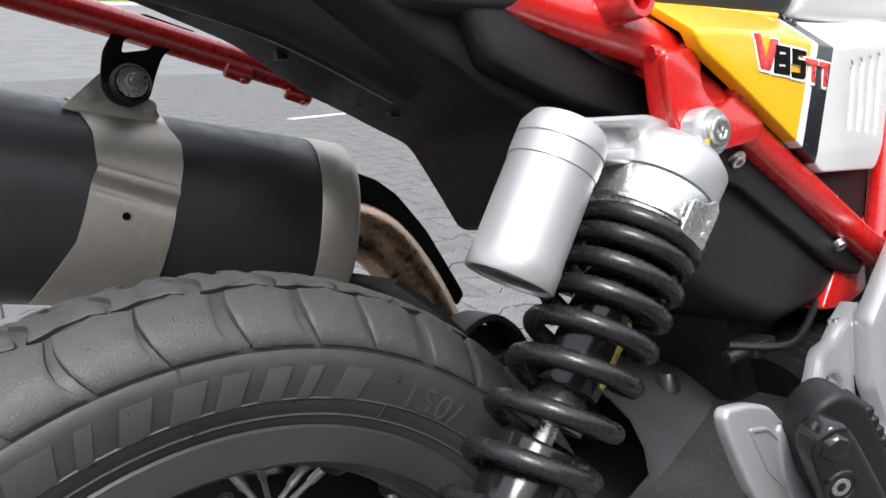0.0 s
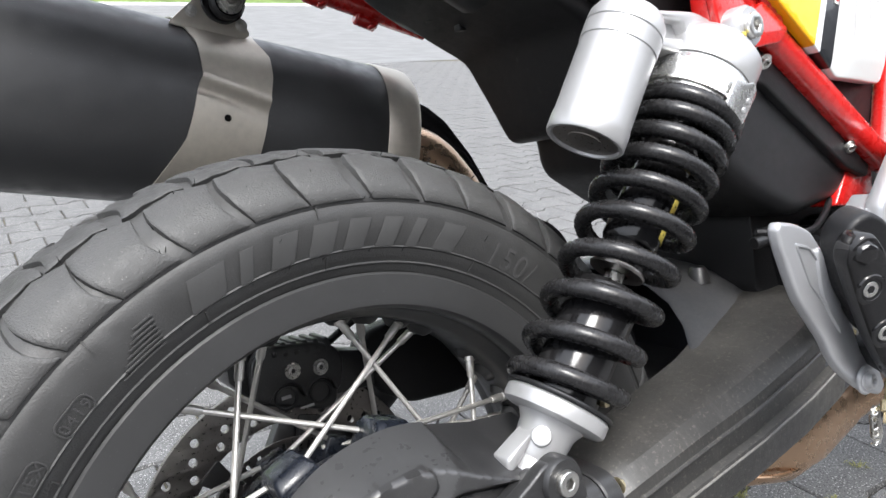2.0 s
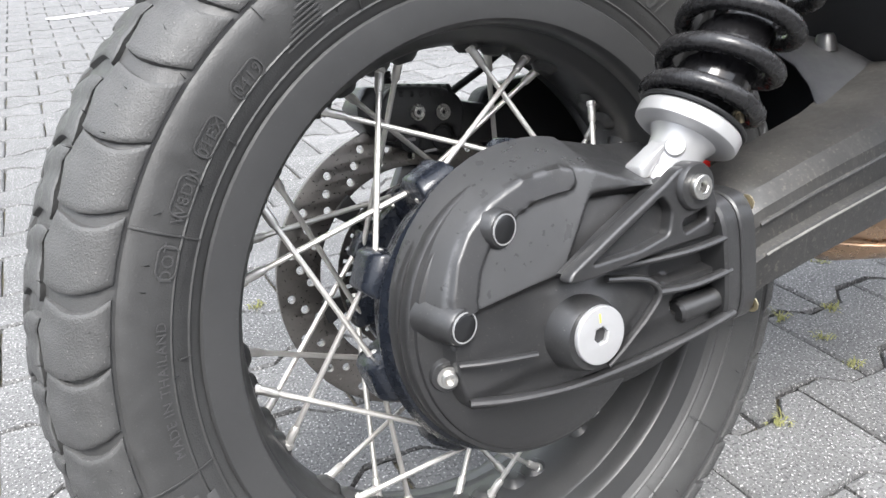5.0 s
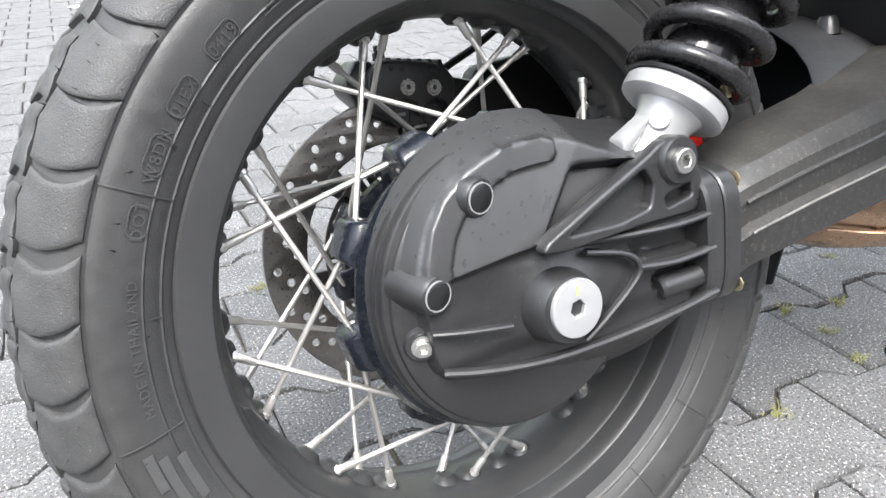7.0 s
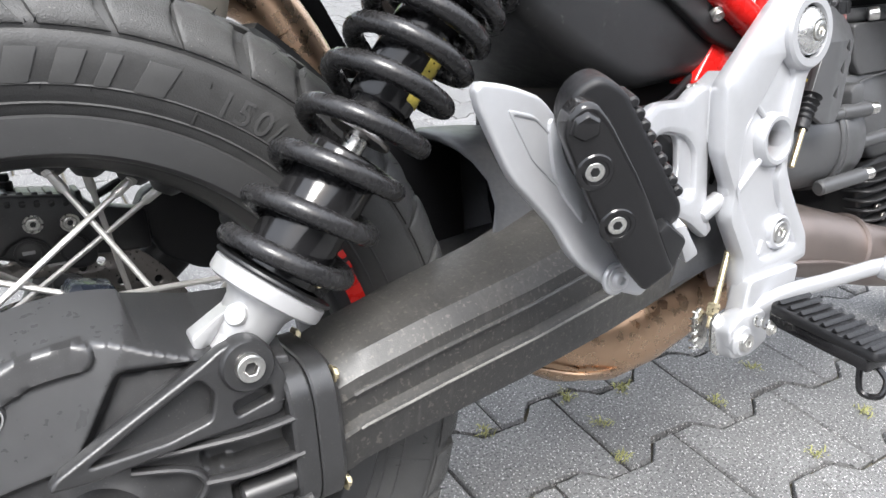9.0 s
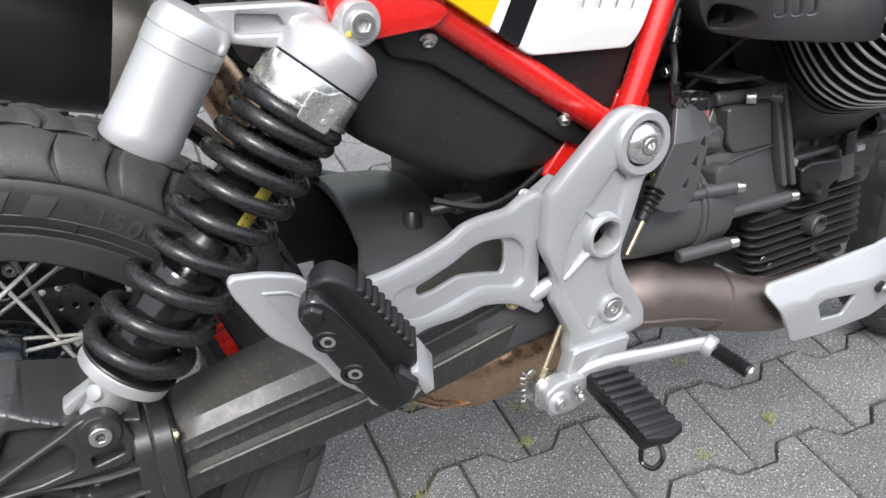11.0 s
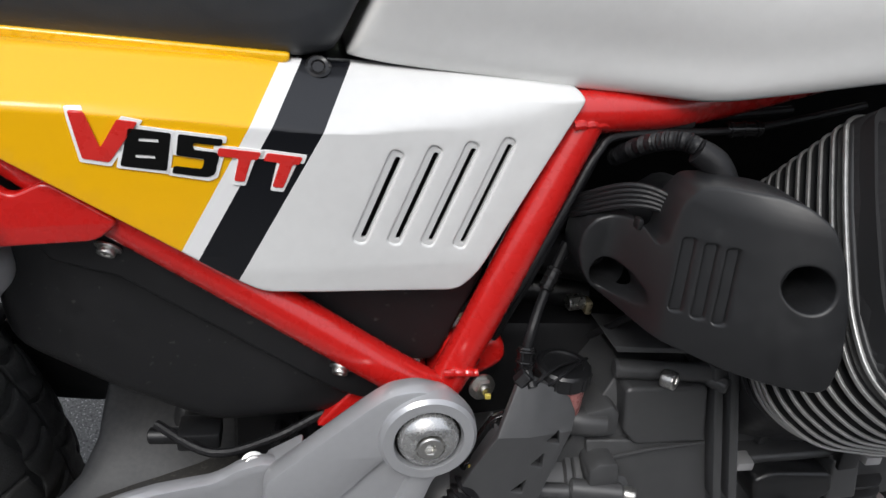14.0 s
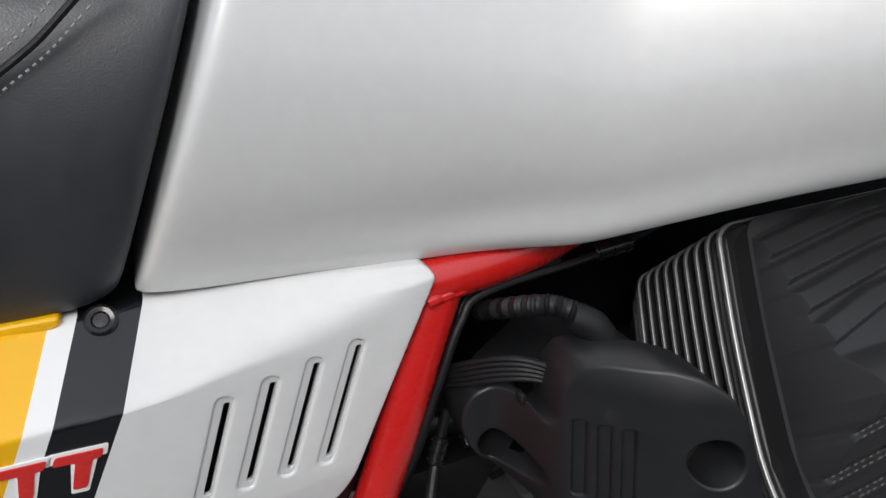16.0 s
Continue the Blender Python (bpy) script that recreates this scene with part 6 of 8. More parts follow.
# black ring painted for the shade in the gap round the cap
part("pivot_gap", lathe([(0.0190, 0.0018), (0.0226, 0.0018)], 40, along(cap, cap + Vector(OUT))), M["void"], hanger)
part("pivot_cap", lathe([(0.0200, -0.004), (0.0200, 0.0030), (0.0190, 0.0062), (0.0160, 0.0092), (0.0125, 0.0112), (0.0096, 0.0120), (0.0090, 0.0095), (0.0, 0.0095)], 48, along(cap, cap + Vector(OUT))), M["alu_bright"], hanger, "bright domed pivot cap")
bolt(hanger, cap + Vector((0, -0.0085, 0)), OUT, 0.0082, "socket", M["bolt"])
part("paint_mark", box(cap.x - 0.007, cap.x - 0.003, cap.y - 0.0092, cap.y - 0.0084, cap.z - 0.0145, cap.z - 0.0125, 0.0002), M["mark"], hanger)
part("bolt_recess", lathe([(0.0105, 0.001), (0.0130, 0.0032), (0.0152, 0.0022), (0.0170, -0.004)], 36, along((0.5725, -0.1855, 0.0715), (0.5725, -1, 0.0715))), M["hanger"], hanger)
bolt(hanger, (0.5725, -0.1820, 0.0715), OUT, 0.0100, "socket")


def arm_y(x):
    return float(np.interp(x, (0.18, 0.26, 0.34, 0.42, 0.46, 0.51), (-0.262, -0.260, -0.222, -0.186, -0.174, -0.168)))


# the passenger arm: a raised rim round a long dish whose upper part is cut through
arm_outline = rounded([(0.5000, 0.1980), (0.4985, 0.2060), (0.4860, 0.2095), (0.4700, 0.2065), (0.4570, 0.1985), (0.4300, 0.2005), (0.3980, 0.2020), (0.3800, 0.1965), (0.3530, 0.1945), (0.3180, 0.1950), (0.2840, 0.2000), (0.2550, 0.2080), (0.2360, 0.2140), (0.2400, 0.1750),
                       (0.2680, 0.1400), (0.3000, 0.1260), (0.3240, 0.1272), (0.3464, 0.1275), (0.3860, 0.1175), (0.4250, 0.1125), (0.4630, 0.0985), (0.4920, 0.0775), (0.5030, 0.0840), (0.4930, 0.1004), (0.4930, 0.1700)], [0.004] * 4 + [0.010] * 9 + [0.014] * 3 + [0.012] * 5 + [0.004] * 4)
arm_slot = rounded([(0.3390, 0.1680), (0.3430, 0.1597), (0.3643, 0.1560), (0.3927, 0.1560), (0.4470, 0.1400), (0.4510, 0.1470), (0.4503, 0.1629), (0.4460, 0.1690), (0.4278, 0.1725), (0.4064, 0.1735), (0.3811, 0.1690)], 0.004)
arm_dish = rounded([(0.3140, 0.1720), (0.3240, 0.1750), (0.3430, 0.1705), (0.3812, 0.1730), (0.4065, 0.1780), (0.4279, 0.1765), (0.4600, 0.1690), (0.4735, 0.1550), (0.4735, 0.1225), (0.4640, 0.1180), (0.4175, 0.1350), (0.3705, 0.1360), (0.3402, 0.1424), (0.3229, 0.1516)], [0.006] * 6 + [0.014, 0.014, 0.008, 0.008] + [0.014] * 4)
bm = slab(arm_outline, 0.0, 0.014, 0.0052, [arm_dish], res=1)
dice(bm, 0, 0.24, 0.495, 0.010)
part("passenger_arm", warp(bm, lambda c: Vector((c.x, c.y + arm_y(c.x), c.z))), M["hanger"], hanger, "silver-grey cast passenger footrest arm", sharp=24)
bm = slab(rounded([(0.3050, 0.1760), (0.3240, 0.1830), (0.3430, 0.1790), (0.3812, 0.1830), (0.4065, 0.1880), (0.4279, 0.1865), (0.4640, 0.1790), (0.4835, 0.1600), (0.4835, 0.1180), (0.4640, 0.1080), (0.4175, 0.1250), (0.3705, 0.1260), (0.3402, 0.1340), (0.3150, 0.1450)], 0.006), 0.0060, 0.0125, 0.0016, [[((x - 0.395) * 1.03 + 0.395, (z - 0.160) * 1.22 + 0.160) for x, z in arm_slot]])
dice(bm, 0, 0.31, 0.48, 0.010)
part("arm_dish", warp(bm, lambda c: Vector((c.x, c.y + arm_y(c.x) + 0.0045 * max(0.0, min(1.0, (0.37 - c.x) / 0.05)) * -1, c.z))), M["hanger"], hanger, sharp=42)
part("arm_back", slab(rounded([(0.486, 0.160), (0.488, 0.204), (0.512, 0.218), (0.514, 0.165)], 0.003), -0.172, -0.150, 0.002), M["hanger"], hanger)
part("arm_link", rod((0.484, -0.166, 0.098), (0.506, -0.172, 0.112), 0.0080, 0.002), M["hanger"], hanger)
bolt(hanger, (0.4795, -0.1620, 0.2020), (0.1, -0.75, 0.65), 0.0085, "flange")
bolt(hanger, (0.468, -0.160, 0.0930), (-0.3, -1, -0.2), 0.0070, "flange", M["brass"])


def heel_y(x):
    return -0.2635 + 0.13 * max(0.0, min(0.05, x - 0.188))


heel = rounded([(0.1879, 0.2307), (0.1915, 0.2345), (0.2133, 0.2308), (0.2357, 0.2225), (0.2453, 0.2118), (0.2721, 0.1691), (0.2905, 0.1283), (0.3129, 0.1127), (0.3209, 0.0978), (0.3132, 0.0921), (0.2905, 0.1014), (0.267, 0.1187), (0.2539, 0.1319), (0.2436, 0.1496), (0.2277, 0.1662), (0.2109, 0.1824), (0.2001, 0.2015), (0.1897, 0.2218)], [0.004, 0.006] + [0.010] * 4 + [0.008, 0.005, 0.004, 0.004] + [0.008] * 8)
bm = slab(heel, 0.0, 0.0085, 0.0026, res=3)
dice(bm, 0, 0.18, 0.30, 0.012)
heelp = part("heel_plate", warp(bm, lambda c: Vector((c.x, c.y + heel_y(c.x), c.z))), M["hanger"], bike, "silver-grey heel guard plate of the passenger footrest")
groove = rounded([(0.2076, 0.2195), (0.2276, 0.2143), (0.2398, 0.2034), (0.2546, 0.167), (0.2504, 0.1677), (0.2247, 0.1909)], 0.004)
inner = rounded([(0.2113, 0.2159), (0.2285, 0.2114), (0.239, 0.2021), (0.2517, 0.1708), (0.2481, 0.1714), (0.226, 0.1913)], 0.003)
part("heel_pocket", warp(slab(groove, -0.0012, 0.004, 0.0011, [inner]), lambda c: Vector((c.x, c.y + heel_y(c.x), c.z))), M["hanger"], heelp)
part("bolt_washer", lathe([(0.0, 0.0), (0.0100, 0.0), (0.0100, 0.0015), (0.0090, 0.0024), (0, 0.0024)], 30, along((0.2871, -0.2585, 0.1108), (0.2821, -0.330, 0.1108))), M["hanger"], heelp)
bolt(heelp, (0.2871, -0.2605, 0.1108), (-0.07, -1, 0.0), 0.0074, "flange", M["alu"])
# folded passenger footrest: black alloy face, rubber behind it
face = rounded([(0.2185, 0.2060), (0.2200, 0.2170), (0.2265, 0.2235), (0.2345, 0.2230), (0.2425, 0.2145), (0.2665, 0.1780), (0.2945, 0.1240), (0.2785, 0.1100), (0.2640, 0.1260), (0.2480, 0.1500), (0.2300, 0.1830)], [0.006] * 5 + [0.01, 0.003, 0.004, 0.008, 0.01, 0.01])
pad = rounded([(0.2215, 0.2110), (0.2262, 0.2260), (0.2385, 0.2335), (0.2535, 0.2260), (0.2760, 0.1920), (0.2975, 0.1590), (0.2980, 0.1500), (0.2850, 0.1380), (0.2600, 0.1430), (0.2320, 0.1800)], 0.007)
peg = part("passenger_footrest", slab(pad, -0.2890, -0.2665, 0.0040, res=3), M["cable"], bike, "folded black passenger footrest with rubber pad")
part("footrest_face", slab(face, -0.3010, -0.2830, 0.0045, res=4), M["gloss"], peg, "gloss black alloy face")
part("face_facet", hull([(x, -0.3038, z) for x, z in ((0.2228, 0.2085), (0.2242, 0.2145), (0.2290, 0.2178), (0.2348, 0.2145), (0.2350, 0.2085), (0.2290, 0.2055))] + [(x, -0.2995, z) for x, z in ((0.2206, 0.2075), (0.2225, 0.2165), (0.2290, 0.2205), (0.2372, 0.2160), (0.2375, 0.2065), (0.2290, 0.2025))], 0.0006), M["gloss"], peg)
# it leans: the rear edge of its face lies further in
hinge = Vector((0.2300, -0.3010, 0.1830))
peg.matrix_basis = Matrix.Translation(hinge + Vector((0.0055, 0.0170, -0.0015))) @ Matrix.Rotation(radians(28), 4, Vector((0.52, 0, -0.85))) @ Matrix.Translation(-hinge)
for x, z in ((0.2375, 0.1870), (0.2545, 0.1555)):
    part("bolt_seat", lathe([(0.0062, -0.0018), (0.0074, 0.0008), (0.0094, 0.0010), (0.0104, 0)], 28, along((x, -0.3008, z), (x, -1, z))), M["gloss"], peg)
    bolt(peg, (x, -0.2975, z), OUT, 0.0054, "socket", M["bolt"])
for k in range(9):
    c = Vector((0.2590, 0, 0.2185)).lerp(Vector((0.2935, 0, 0.1670)), k / 8)
    part("rubber_rib", rod((c.x, -0.2875, c.z), (c.x, -0.2672, c.z), 0.0034, 0.0012, 12), M["cable"], peg)
part("footrest_end", hull([(x, y, z) for x, z in ((0.2790, 0.1110), (0.2950, 0.1240), (0.2995, 0.1420), (0.2850, 0.1540), (0.2660, 0.1300)) for y in (-0.2985, -0.262)], 0.003), M["plastic"], peg)
part("footrest_hinge", hull([(x, y, z) for x, z in ((0.2925, 0.1480), (0.2985, 0.1500), (0.3110, 0.1300), (0.3040, 0.1235)) for y in (-0.2935, -0.258)], 0.0018), M["hanger"], peg, "silver-grey hinge block")
part("hinge_pin", rod((0.296, -0.290, 0.126), (0.296, -0.262, 0.126), 0.0052, 0.001), M["bolt"], peg)

# ---- rider footrest, brake pedal and its lugs
lug = part("footrest_lug", merge(slab(rounded([(0.520, 0.040), (0.592, 0.040), (0.585, 0.012), (0.560, -0.006), (0.528, -0.012), (0.508, 0.0)], 0.006), -0.196, -0.176, 0.003),
                                 slab(rounded([(0.480, 0.006), (0.496, 0.016), (0.530, 0.014), (0.535, -0.016), (0.512, -0.024), (0.486, -0.022)], 0.006), -0.205, -0.185, 0.003),
                                 rod((0.4965, -0.180, -0.007), (0.4965, -0.208, -0.007), 0.0135, 0.002, 28)), M["hanger"], bike, "silver-grey cast footrest lug")
bolt(lug, (0.4965, -0.207, -0.007), OUT, 0.0078, "socket")
bolt(lug, (0.510, -0.222, 0.006), OUT, 0.006, "flange")
fr = part("rider_footrest", hull([(0.522, -0.212, z) for z in (0.004, 0.018)] + [(0.566, -0.212, z) for z in (0.0, 0.014)] + [(0.524, -0.296, z) for z in (-0.014, 0.0)] + [(0.566, -0.296, z) for z in (-0.018, -0.002)], 0.003), M["gloss"], bike, "black rider footrest with ribbed rubber pad")
part("footrest_pad", hull([(0.520, -0.214, z) for z in (0.014, 0.026)] + [(0.568, -0.214, z) for z in (0.010, 0.022)] + [(0.523, -0.302, z) for z in (-0.004, 0.006)] + [(0.568, -0.302, z) for z in (-0.006, 0.004)] + [(0.545, -0.309, z) for z in (-0.005, 0.004)], 0.004), M["cable"], fr)
for k in range(9):
    y = -0.222 - 0.0095 * k
    z = 0.0255 - 0.0019 * k * 1.15
    part("pad_rib", hull([(0.521, y + a, z + b) for a, b in ((-0.003, 0), (0.003, 0), (0, 0.0032))] + [(0.567, y + a, z - 0.004 + b) for a, b in ((-0.003, 0), (0.003, 0), (0, 0.0032))], 0.0006), M["cable"], fr)
part("footrest_feeler", sweep([(0.535, -0.285, -0.014), (0.533, -0.288, -0.034), (0.538, -0.300, -0.036), (0.548, -0.30, -0.026), (0.55, -0.29, -0.016)], 0.0026, 8), M["gloss"], fr)
part("footrest_spring", sweep([(0.512 + 0.004 * math.cos(k * 1.2), -0.206 - 0.0012 * k, 0.008 + 0.004 * math.sin(k * 1.2)) for k in range(16)], 0.0011, 6, 3), M["bolt"], fr)
ped = part("brake_pedal", sweep([(0.520, -0.190, 0.004), (0.556, -0.203, 0.020), (0.60, -0.220, 0.027), (0.645, -0.238, 0.034), (0.658, -0.243, 0.032)], [0.009, 0.0085, 0.0075, 0.0075, 0.009], 16, wide=0.7), M["hanger"], bike, "silver-grey brake pedal with a rubber toe peg")
part("pedal_knuckle", lathe([(0, 0), (0.010, 0), (0.0115, 0.002), (0.0115, 0.010), (0.009, 0.012), (0, 0.012)], 28, along((0.652, -0.238, 0.034), (0.672, -0.283, 0.017))), M["hanger"], ped)
part("toe_peg", lathe([(0, 0.008), (0.0068, 0.009)] + [(0.0085 if k % 2 else 0.0068, 0.011 + 0.0016 * k) for k in range(22)] + [(0.0078, 0.048), (0.0, 0.048)], 24, along((0.654, -0.240, 0.033), (0.672, -0.283, 0.017))), M["cable"], ped, "black ribbed rubber toe peg")
part("toe_peg_end", lathe([(0, 0.0495), (0.003, 0.0495), (0.0035, 0.0505), (0.006, 0.0505), (0.0062, 0.0475)], 20, along((0.654, -0.240, 0.033), (0.672, -0.283, 0.017))), M["bolt"], ped)
part("pedal_fork", merge(slab(rounded([(0.477, 0.010), (0.486, 0.018), (0.494, 0.010), (0.496, -0.016), (0.487, -0.024), (0.478, -0.014)], 0.004), -0.190, -0.186, 0.001), slab(rounded([(0.477, 0.010), (0.486, 0.018), (0.494, 0.010), (0.496, -0.016), (0.487, -0.024), (0.478, -0.014)], 0.004), -0.172, -0.168, 0.001)), M["bolt"], ped)
part("push_rod", rod((0.487, -0.179, 0.0), (0.520, -0.172, 0.062), 0.0028), M["brass"], ped, "zinc-plated push rod")
part("lock_nut", rod((0.491, -0.178, 0.010), (0.4965, -0.177, 0.020), 0.0058, 0.001, 6), M["brass"], ped)
part("return_spring", sweep([(0.472 + 0.0035 * math.cos(k * 1.3), -0.175 + 0.0035 * math.sin(k * 1.3), -0.018 + 0.0014 * k) for k in range(26)], 0.0009, 6, 3), M["bolt"], ped)

# ---- rear brake master cylinder, its guard and its fluid cup
bm = slab(rounded([(0.6400, 0.2330), (0.6550, 0.2670), (0.6610, 0.2690), (0.6910, 0.2560), (0.6975, 0.2430), (0.6800, 0.1710), (0.6664, 0.1574), (0.6400, 0.1600), (0.6130, 0.1740), (0.6270, 0.2080)], 0.003), 0.0, 0.006, 0.0010,
          [rounded(t, 0.0012) for t in ([(0.6763, 0.2257), (0.6845, 0.2338), (0.6868, 0.2216)], [(0.6673, 0.2062), (0.6767, 0.2150), (0.6772, 0.2017)], [(0.6558, 0.1840), (0.6668, 0.1926), (0.6655, 0.1804)])])
dice(bm, 2, 0.2320, 0.2335, 0.004)
dice(bm, 0, 0.6500, 0.6760, 0.003)
mcg = part("cylinder_guard", warp(bm, lambda c: Vector((c.x, c.y - 0.180 + 0.5 * max(0.0, c.z - 0.2320) + 0.18 * max(0.0, c.x - 0.6560 - 0.2 * (c.z - 0.2)), c.z))), M["gearbox"], bike, "black folded sheet guard of the rear brake cylinder", sharp=20)
part("guard_side", hull([(0.6400, -0.179, 0.2330), (0.6135, -0.179, 0.1745), (0.6150, -0.179, 0.1735), (0.6430, -0.150, 0.2330), (0.6180, -0.150, 0.1760), (0.6430, -0.178, 0.2330)], 0.001), M["gearbox"], mcg)
part("guard_bracket", slab(rounded([(0.6400, 0.2360), (0.6500, 0.2400), (0.6600, 0.2200), (0.6400, 0.1850), (0.6240, 0.1900), (0.6210, 0.2010)], 0.004), -0.164, -0.158, 0.001), M["gloss"], mcg)
for p in ((0.6440, -0.164, 0.2290), (0.6265, -0.164, 0.1975)):
    bolt(mcg, p, OUT, 0.0062, "flange", M["gloss"])
    part("paint_mark", box(p[0] - 0.001, p[0] + 0.002, p[1] - 0.0072, p[1] - 0.0055, p[2] - 0.004, p[2] + 0.004, 0.0003), M["mark"], mcg)
mc = part("brake_cylinder", rod((0.668, -0.158, 0.246), (0.632, -0.166, 0.182), 0.011, 0.002), M["plastic"], bike, "black rear brake master cylinder")
bel = part("bellows", rod((0.627, -0.174, 0.188), (0.606, -0.179, 0.158), 0.0068, 0.001), M["cable"], mc, "black ribbed rubber bellows")
for k in range(6):
    part("bellows_ring", lathe([(0.0062, 0), (0.0112 - 0.0008 * k, 0.0028), (0.0062, 0.0056)], 24, along(Vector((0.627, -0.174, 0.188)).lerp(Vector((0.601, -0.180, 0.150)), k / 8), (0.601, -0.180, 0.150))), M["cable"], bel)
part("brake_push_rod", rod((0.616, -0.180, 0.174), (0.585, -0.186, 0.128), 0.0026), M["brass"], mc)
part("banjo_bolt", rod((0.655, -0.160, 0.262), (0.661, -0.160, 0.270), 0.006, 0.001, 6), M["cable"], mc)
cup = part("fluid_cup", lathe([(0, 0), (0.0165, 0), (0.018, 0.002), (0.0185, 0.022), (0.018, 0.024)], 36, pose(0.691, -0.146, 0.232)), M["fluid"], bike, "pinkish brake fluid cup with a black cap")
ccap = part("cup_cap", lathe([(0.0195, 0), (0.0205, 0.001), (0.0205, 0.011), (0.019, 0.013), (0.015, 0.0135), (0.0145, 0.012), (0, 0.012)], 36, pose(0.691, -0.146, 0.256)), M["plastic"], cup)
for k in range(12):
    cx, cy = 0.691 + 0.0203 * math.cos(k * 0.5236), -0.146 + 0.0203 * math.sin(k * 0.5236)
    part("cap_ridge", box(cx - 0.001, cx + 0.001, cy - 0.001, cy + 0.001, 0.257, 0.267, 0.0003), M["plastic"], ccap)
for d in (-0.006, 0.006):
    part("cap_strap", sweep([(0.669, -0.153, 0.249), (0.673 + d, -0.164, 0.266), (0.691 + d, -0.153, 0.2715), (0.713, -0.136, 0.266)], 0.0013, 6), M["cable"], cup)
part("cup_hose", sweep([(0.688, -0.145, 0.236), (0.678, -0.15, 0.222), (0.667, -0.155, 0.232)], 0.005, 10), M["cable"], cup)

# ---- engine: gearbox, crankcase, sump
secs = []
for x, zc, hy, hz in ((0.588, 0.126, 0.040, 0.026), (0.600, 0.127, 0.050, 0.036), (0.640, 0.129, 0.055, 0.045), (0.700, 0.131, 0.058, 0.051), (0.735, 0.131, 0.059, 0.052), (0.760, 0.130, 0.057, 0.050), (0.767, 0.130, 0.052, 0.045)):
    secs.append(oval((x, -0.103, zc), (0, 1, 0), (0, 0, 1), hy, hz, 40, 2.3))
gb = part("gearbox_case", loft(secs), M["gearbox"], bike, "black painted gearbox housing", sharp=45)
part("case_joint", merge(loft([oval((x, -0.103, 0.131), (0, 1, 0), (0, 0, 1), 0.0615 - d, 0.0545 - d, 40, 2.3) for x, d in ((0.7095, 0.002), (0.7110, 0.0), (0.7150, 0.0), (0.7160, 0.001))]),
                         loft([oval((x, -0.103, 0.131), (0, 1, 0), (0, 0, 1), 0.0620 - d, 0.0550 - d, 40, 2.3) for x, d in ((0.7170, 0.001), (0.7180, 0.0), (0.7225, 0.0), (0.7235, 0.002))])), M["gearbox"], gb)
up = part("clutch_housing", hull([(x, y, z) for x, z, y in ((0.700, 0.170, -0.140), (0.722, 0.205, -0.136), (0.745, 0.236, -0.130), (0.748, 0.252, -0.126), (0.815, 0.245, -0.130), (0.830, 0.190, -0.142), (0.845, 0.140, -0.148), (0.770, 0.130, -0.148))]
                             + [(x, 0.0, z) for x, z in ((0.700, 0.170), (0.748, 0.252), (0.815, 0.245), (0.845, 0.140), (0.770, 0.130))], 0.004), M["gearbox"], bike, "black painted clutch housing", sharp=25)
part("housing_pad", slab(rounded([(0.7440, 0.2440), (0.7480, 0.2470), (0.8100, 0.2470), (0.8215, 0.1950), (0.7620, 0.1940), (0.7500, 0.2070)], 0.004), -0.1475, -0.120, 0.0030, res=3), M["gearbox"], up, sharp=40)
part("housing_plate", hull([(x, y, z) for x, z, f in ((0.724, 0.196, -0.142), (0.762, 0.1935, -0.1420), (0.8220, 0.1940, -0.1440), (0.8380, 0.1270, -0.1540), (0.768, 0.130, -0.1540), (0.730, 0.165, -0.148)) for y in (f, -0.10)], 0.0015), M["gearbox"], up, sharp=40)
part("pad_rib", sweep([(0.735, -0.1475, 0.180), (0.770, -0.1490, 0.190), (0.821, -0.1470, 0.1945)], 0.0013, 8), M["gearbox"], up)
for dx, ex in ((0.0, 0.0), (0.0125, -0.002)):
    part("housing_flange", hull([(0.810 + dx, -0.1475 + ex, 0.264), (0.818 + dx, -0.1475 + ex, 0.264), (0.835 + dx, -0.1600 + ex, 0.146), (0.843 + dx, -0.1600 + ex, 0.146)] + [(0.810 + dx, -0.10, 0.264), (0.818 + dx, -0.10, 0.264), (0.835 + dx, -0.10, 0.146), (0.843 + dx, -0.10, 0.146)], 0.0018), M["gearbox"], up)
part("mount_block", hull([(x, y, z) for x, z in ((0.726, 0.160), (0.722, 0.182), (0.730, 0.189), (0.744, 0.189), (0.748, 0.176), (0.746, 0.158)) for y in (-0.162, -0.13)], 0.003), M["gearbox"], gb)
part("mount_block", hull([(x, y, z) for x, z in ((0.716, 0.200), (0.716, 0.224), (0.738, 0.230), (0.746, 0.222), (0.746, 0.202)) for y in (-0.146, -0.10)], 0.004), M["gearbox"], up)
part("starter_hump", sweep([(0.690, -0.125, 0.212), (0.712, -0.138, 0.213), (0.735, -0.142, 0.212)], [0.010, 0.012, 0.010], 18), M["gearbox"], up)
for a, b, r in (((0.712, -0.155, 0.1615), (0.752, -0.164, 0.1625), 0.0078), ((0.672, -0.152, 0.1600), (0.712, -0.158, 0.1610), 0.0060), ((0.690, -0.152, 0.0880), (0.757, -0.162, 0.0935), 0.0080), ((0.760, -0.150, 0.125), (0.852, -0.158, 0.131), 0.0075), ((0.738, -0.132, 0.2545), (0.828, -0.140, 0.2535), 0.0075)):
    part("bolt_boss", rod(a, b, r, 0.002), M["gearbox"], gb)
part("boss_ledge", hull([(x, y, z) for x, z in ((0.730, 0.278), (0.800, 0.274), (0.806, 0.270), (0.735, 0.272)) for y in (-0.138, -0.09)], 0.0012), M["gearbox"], up)
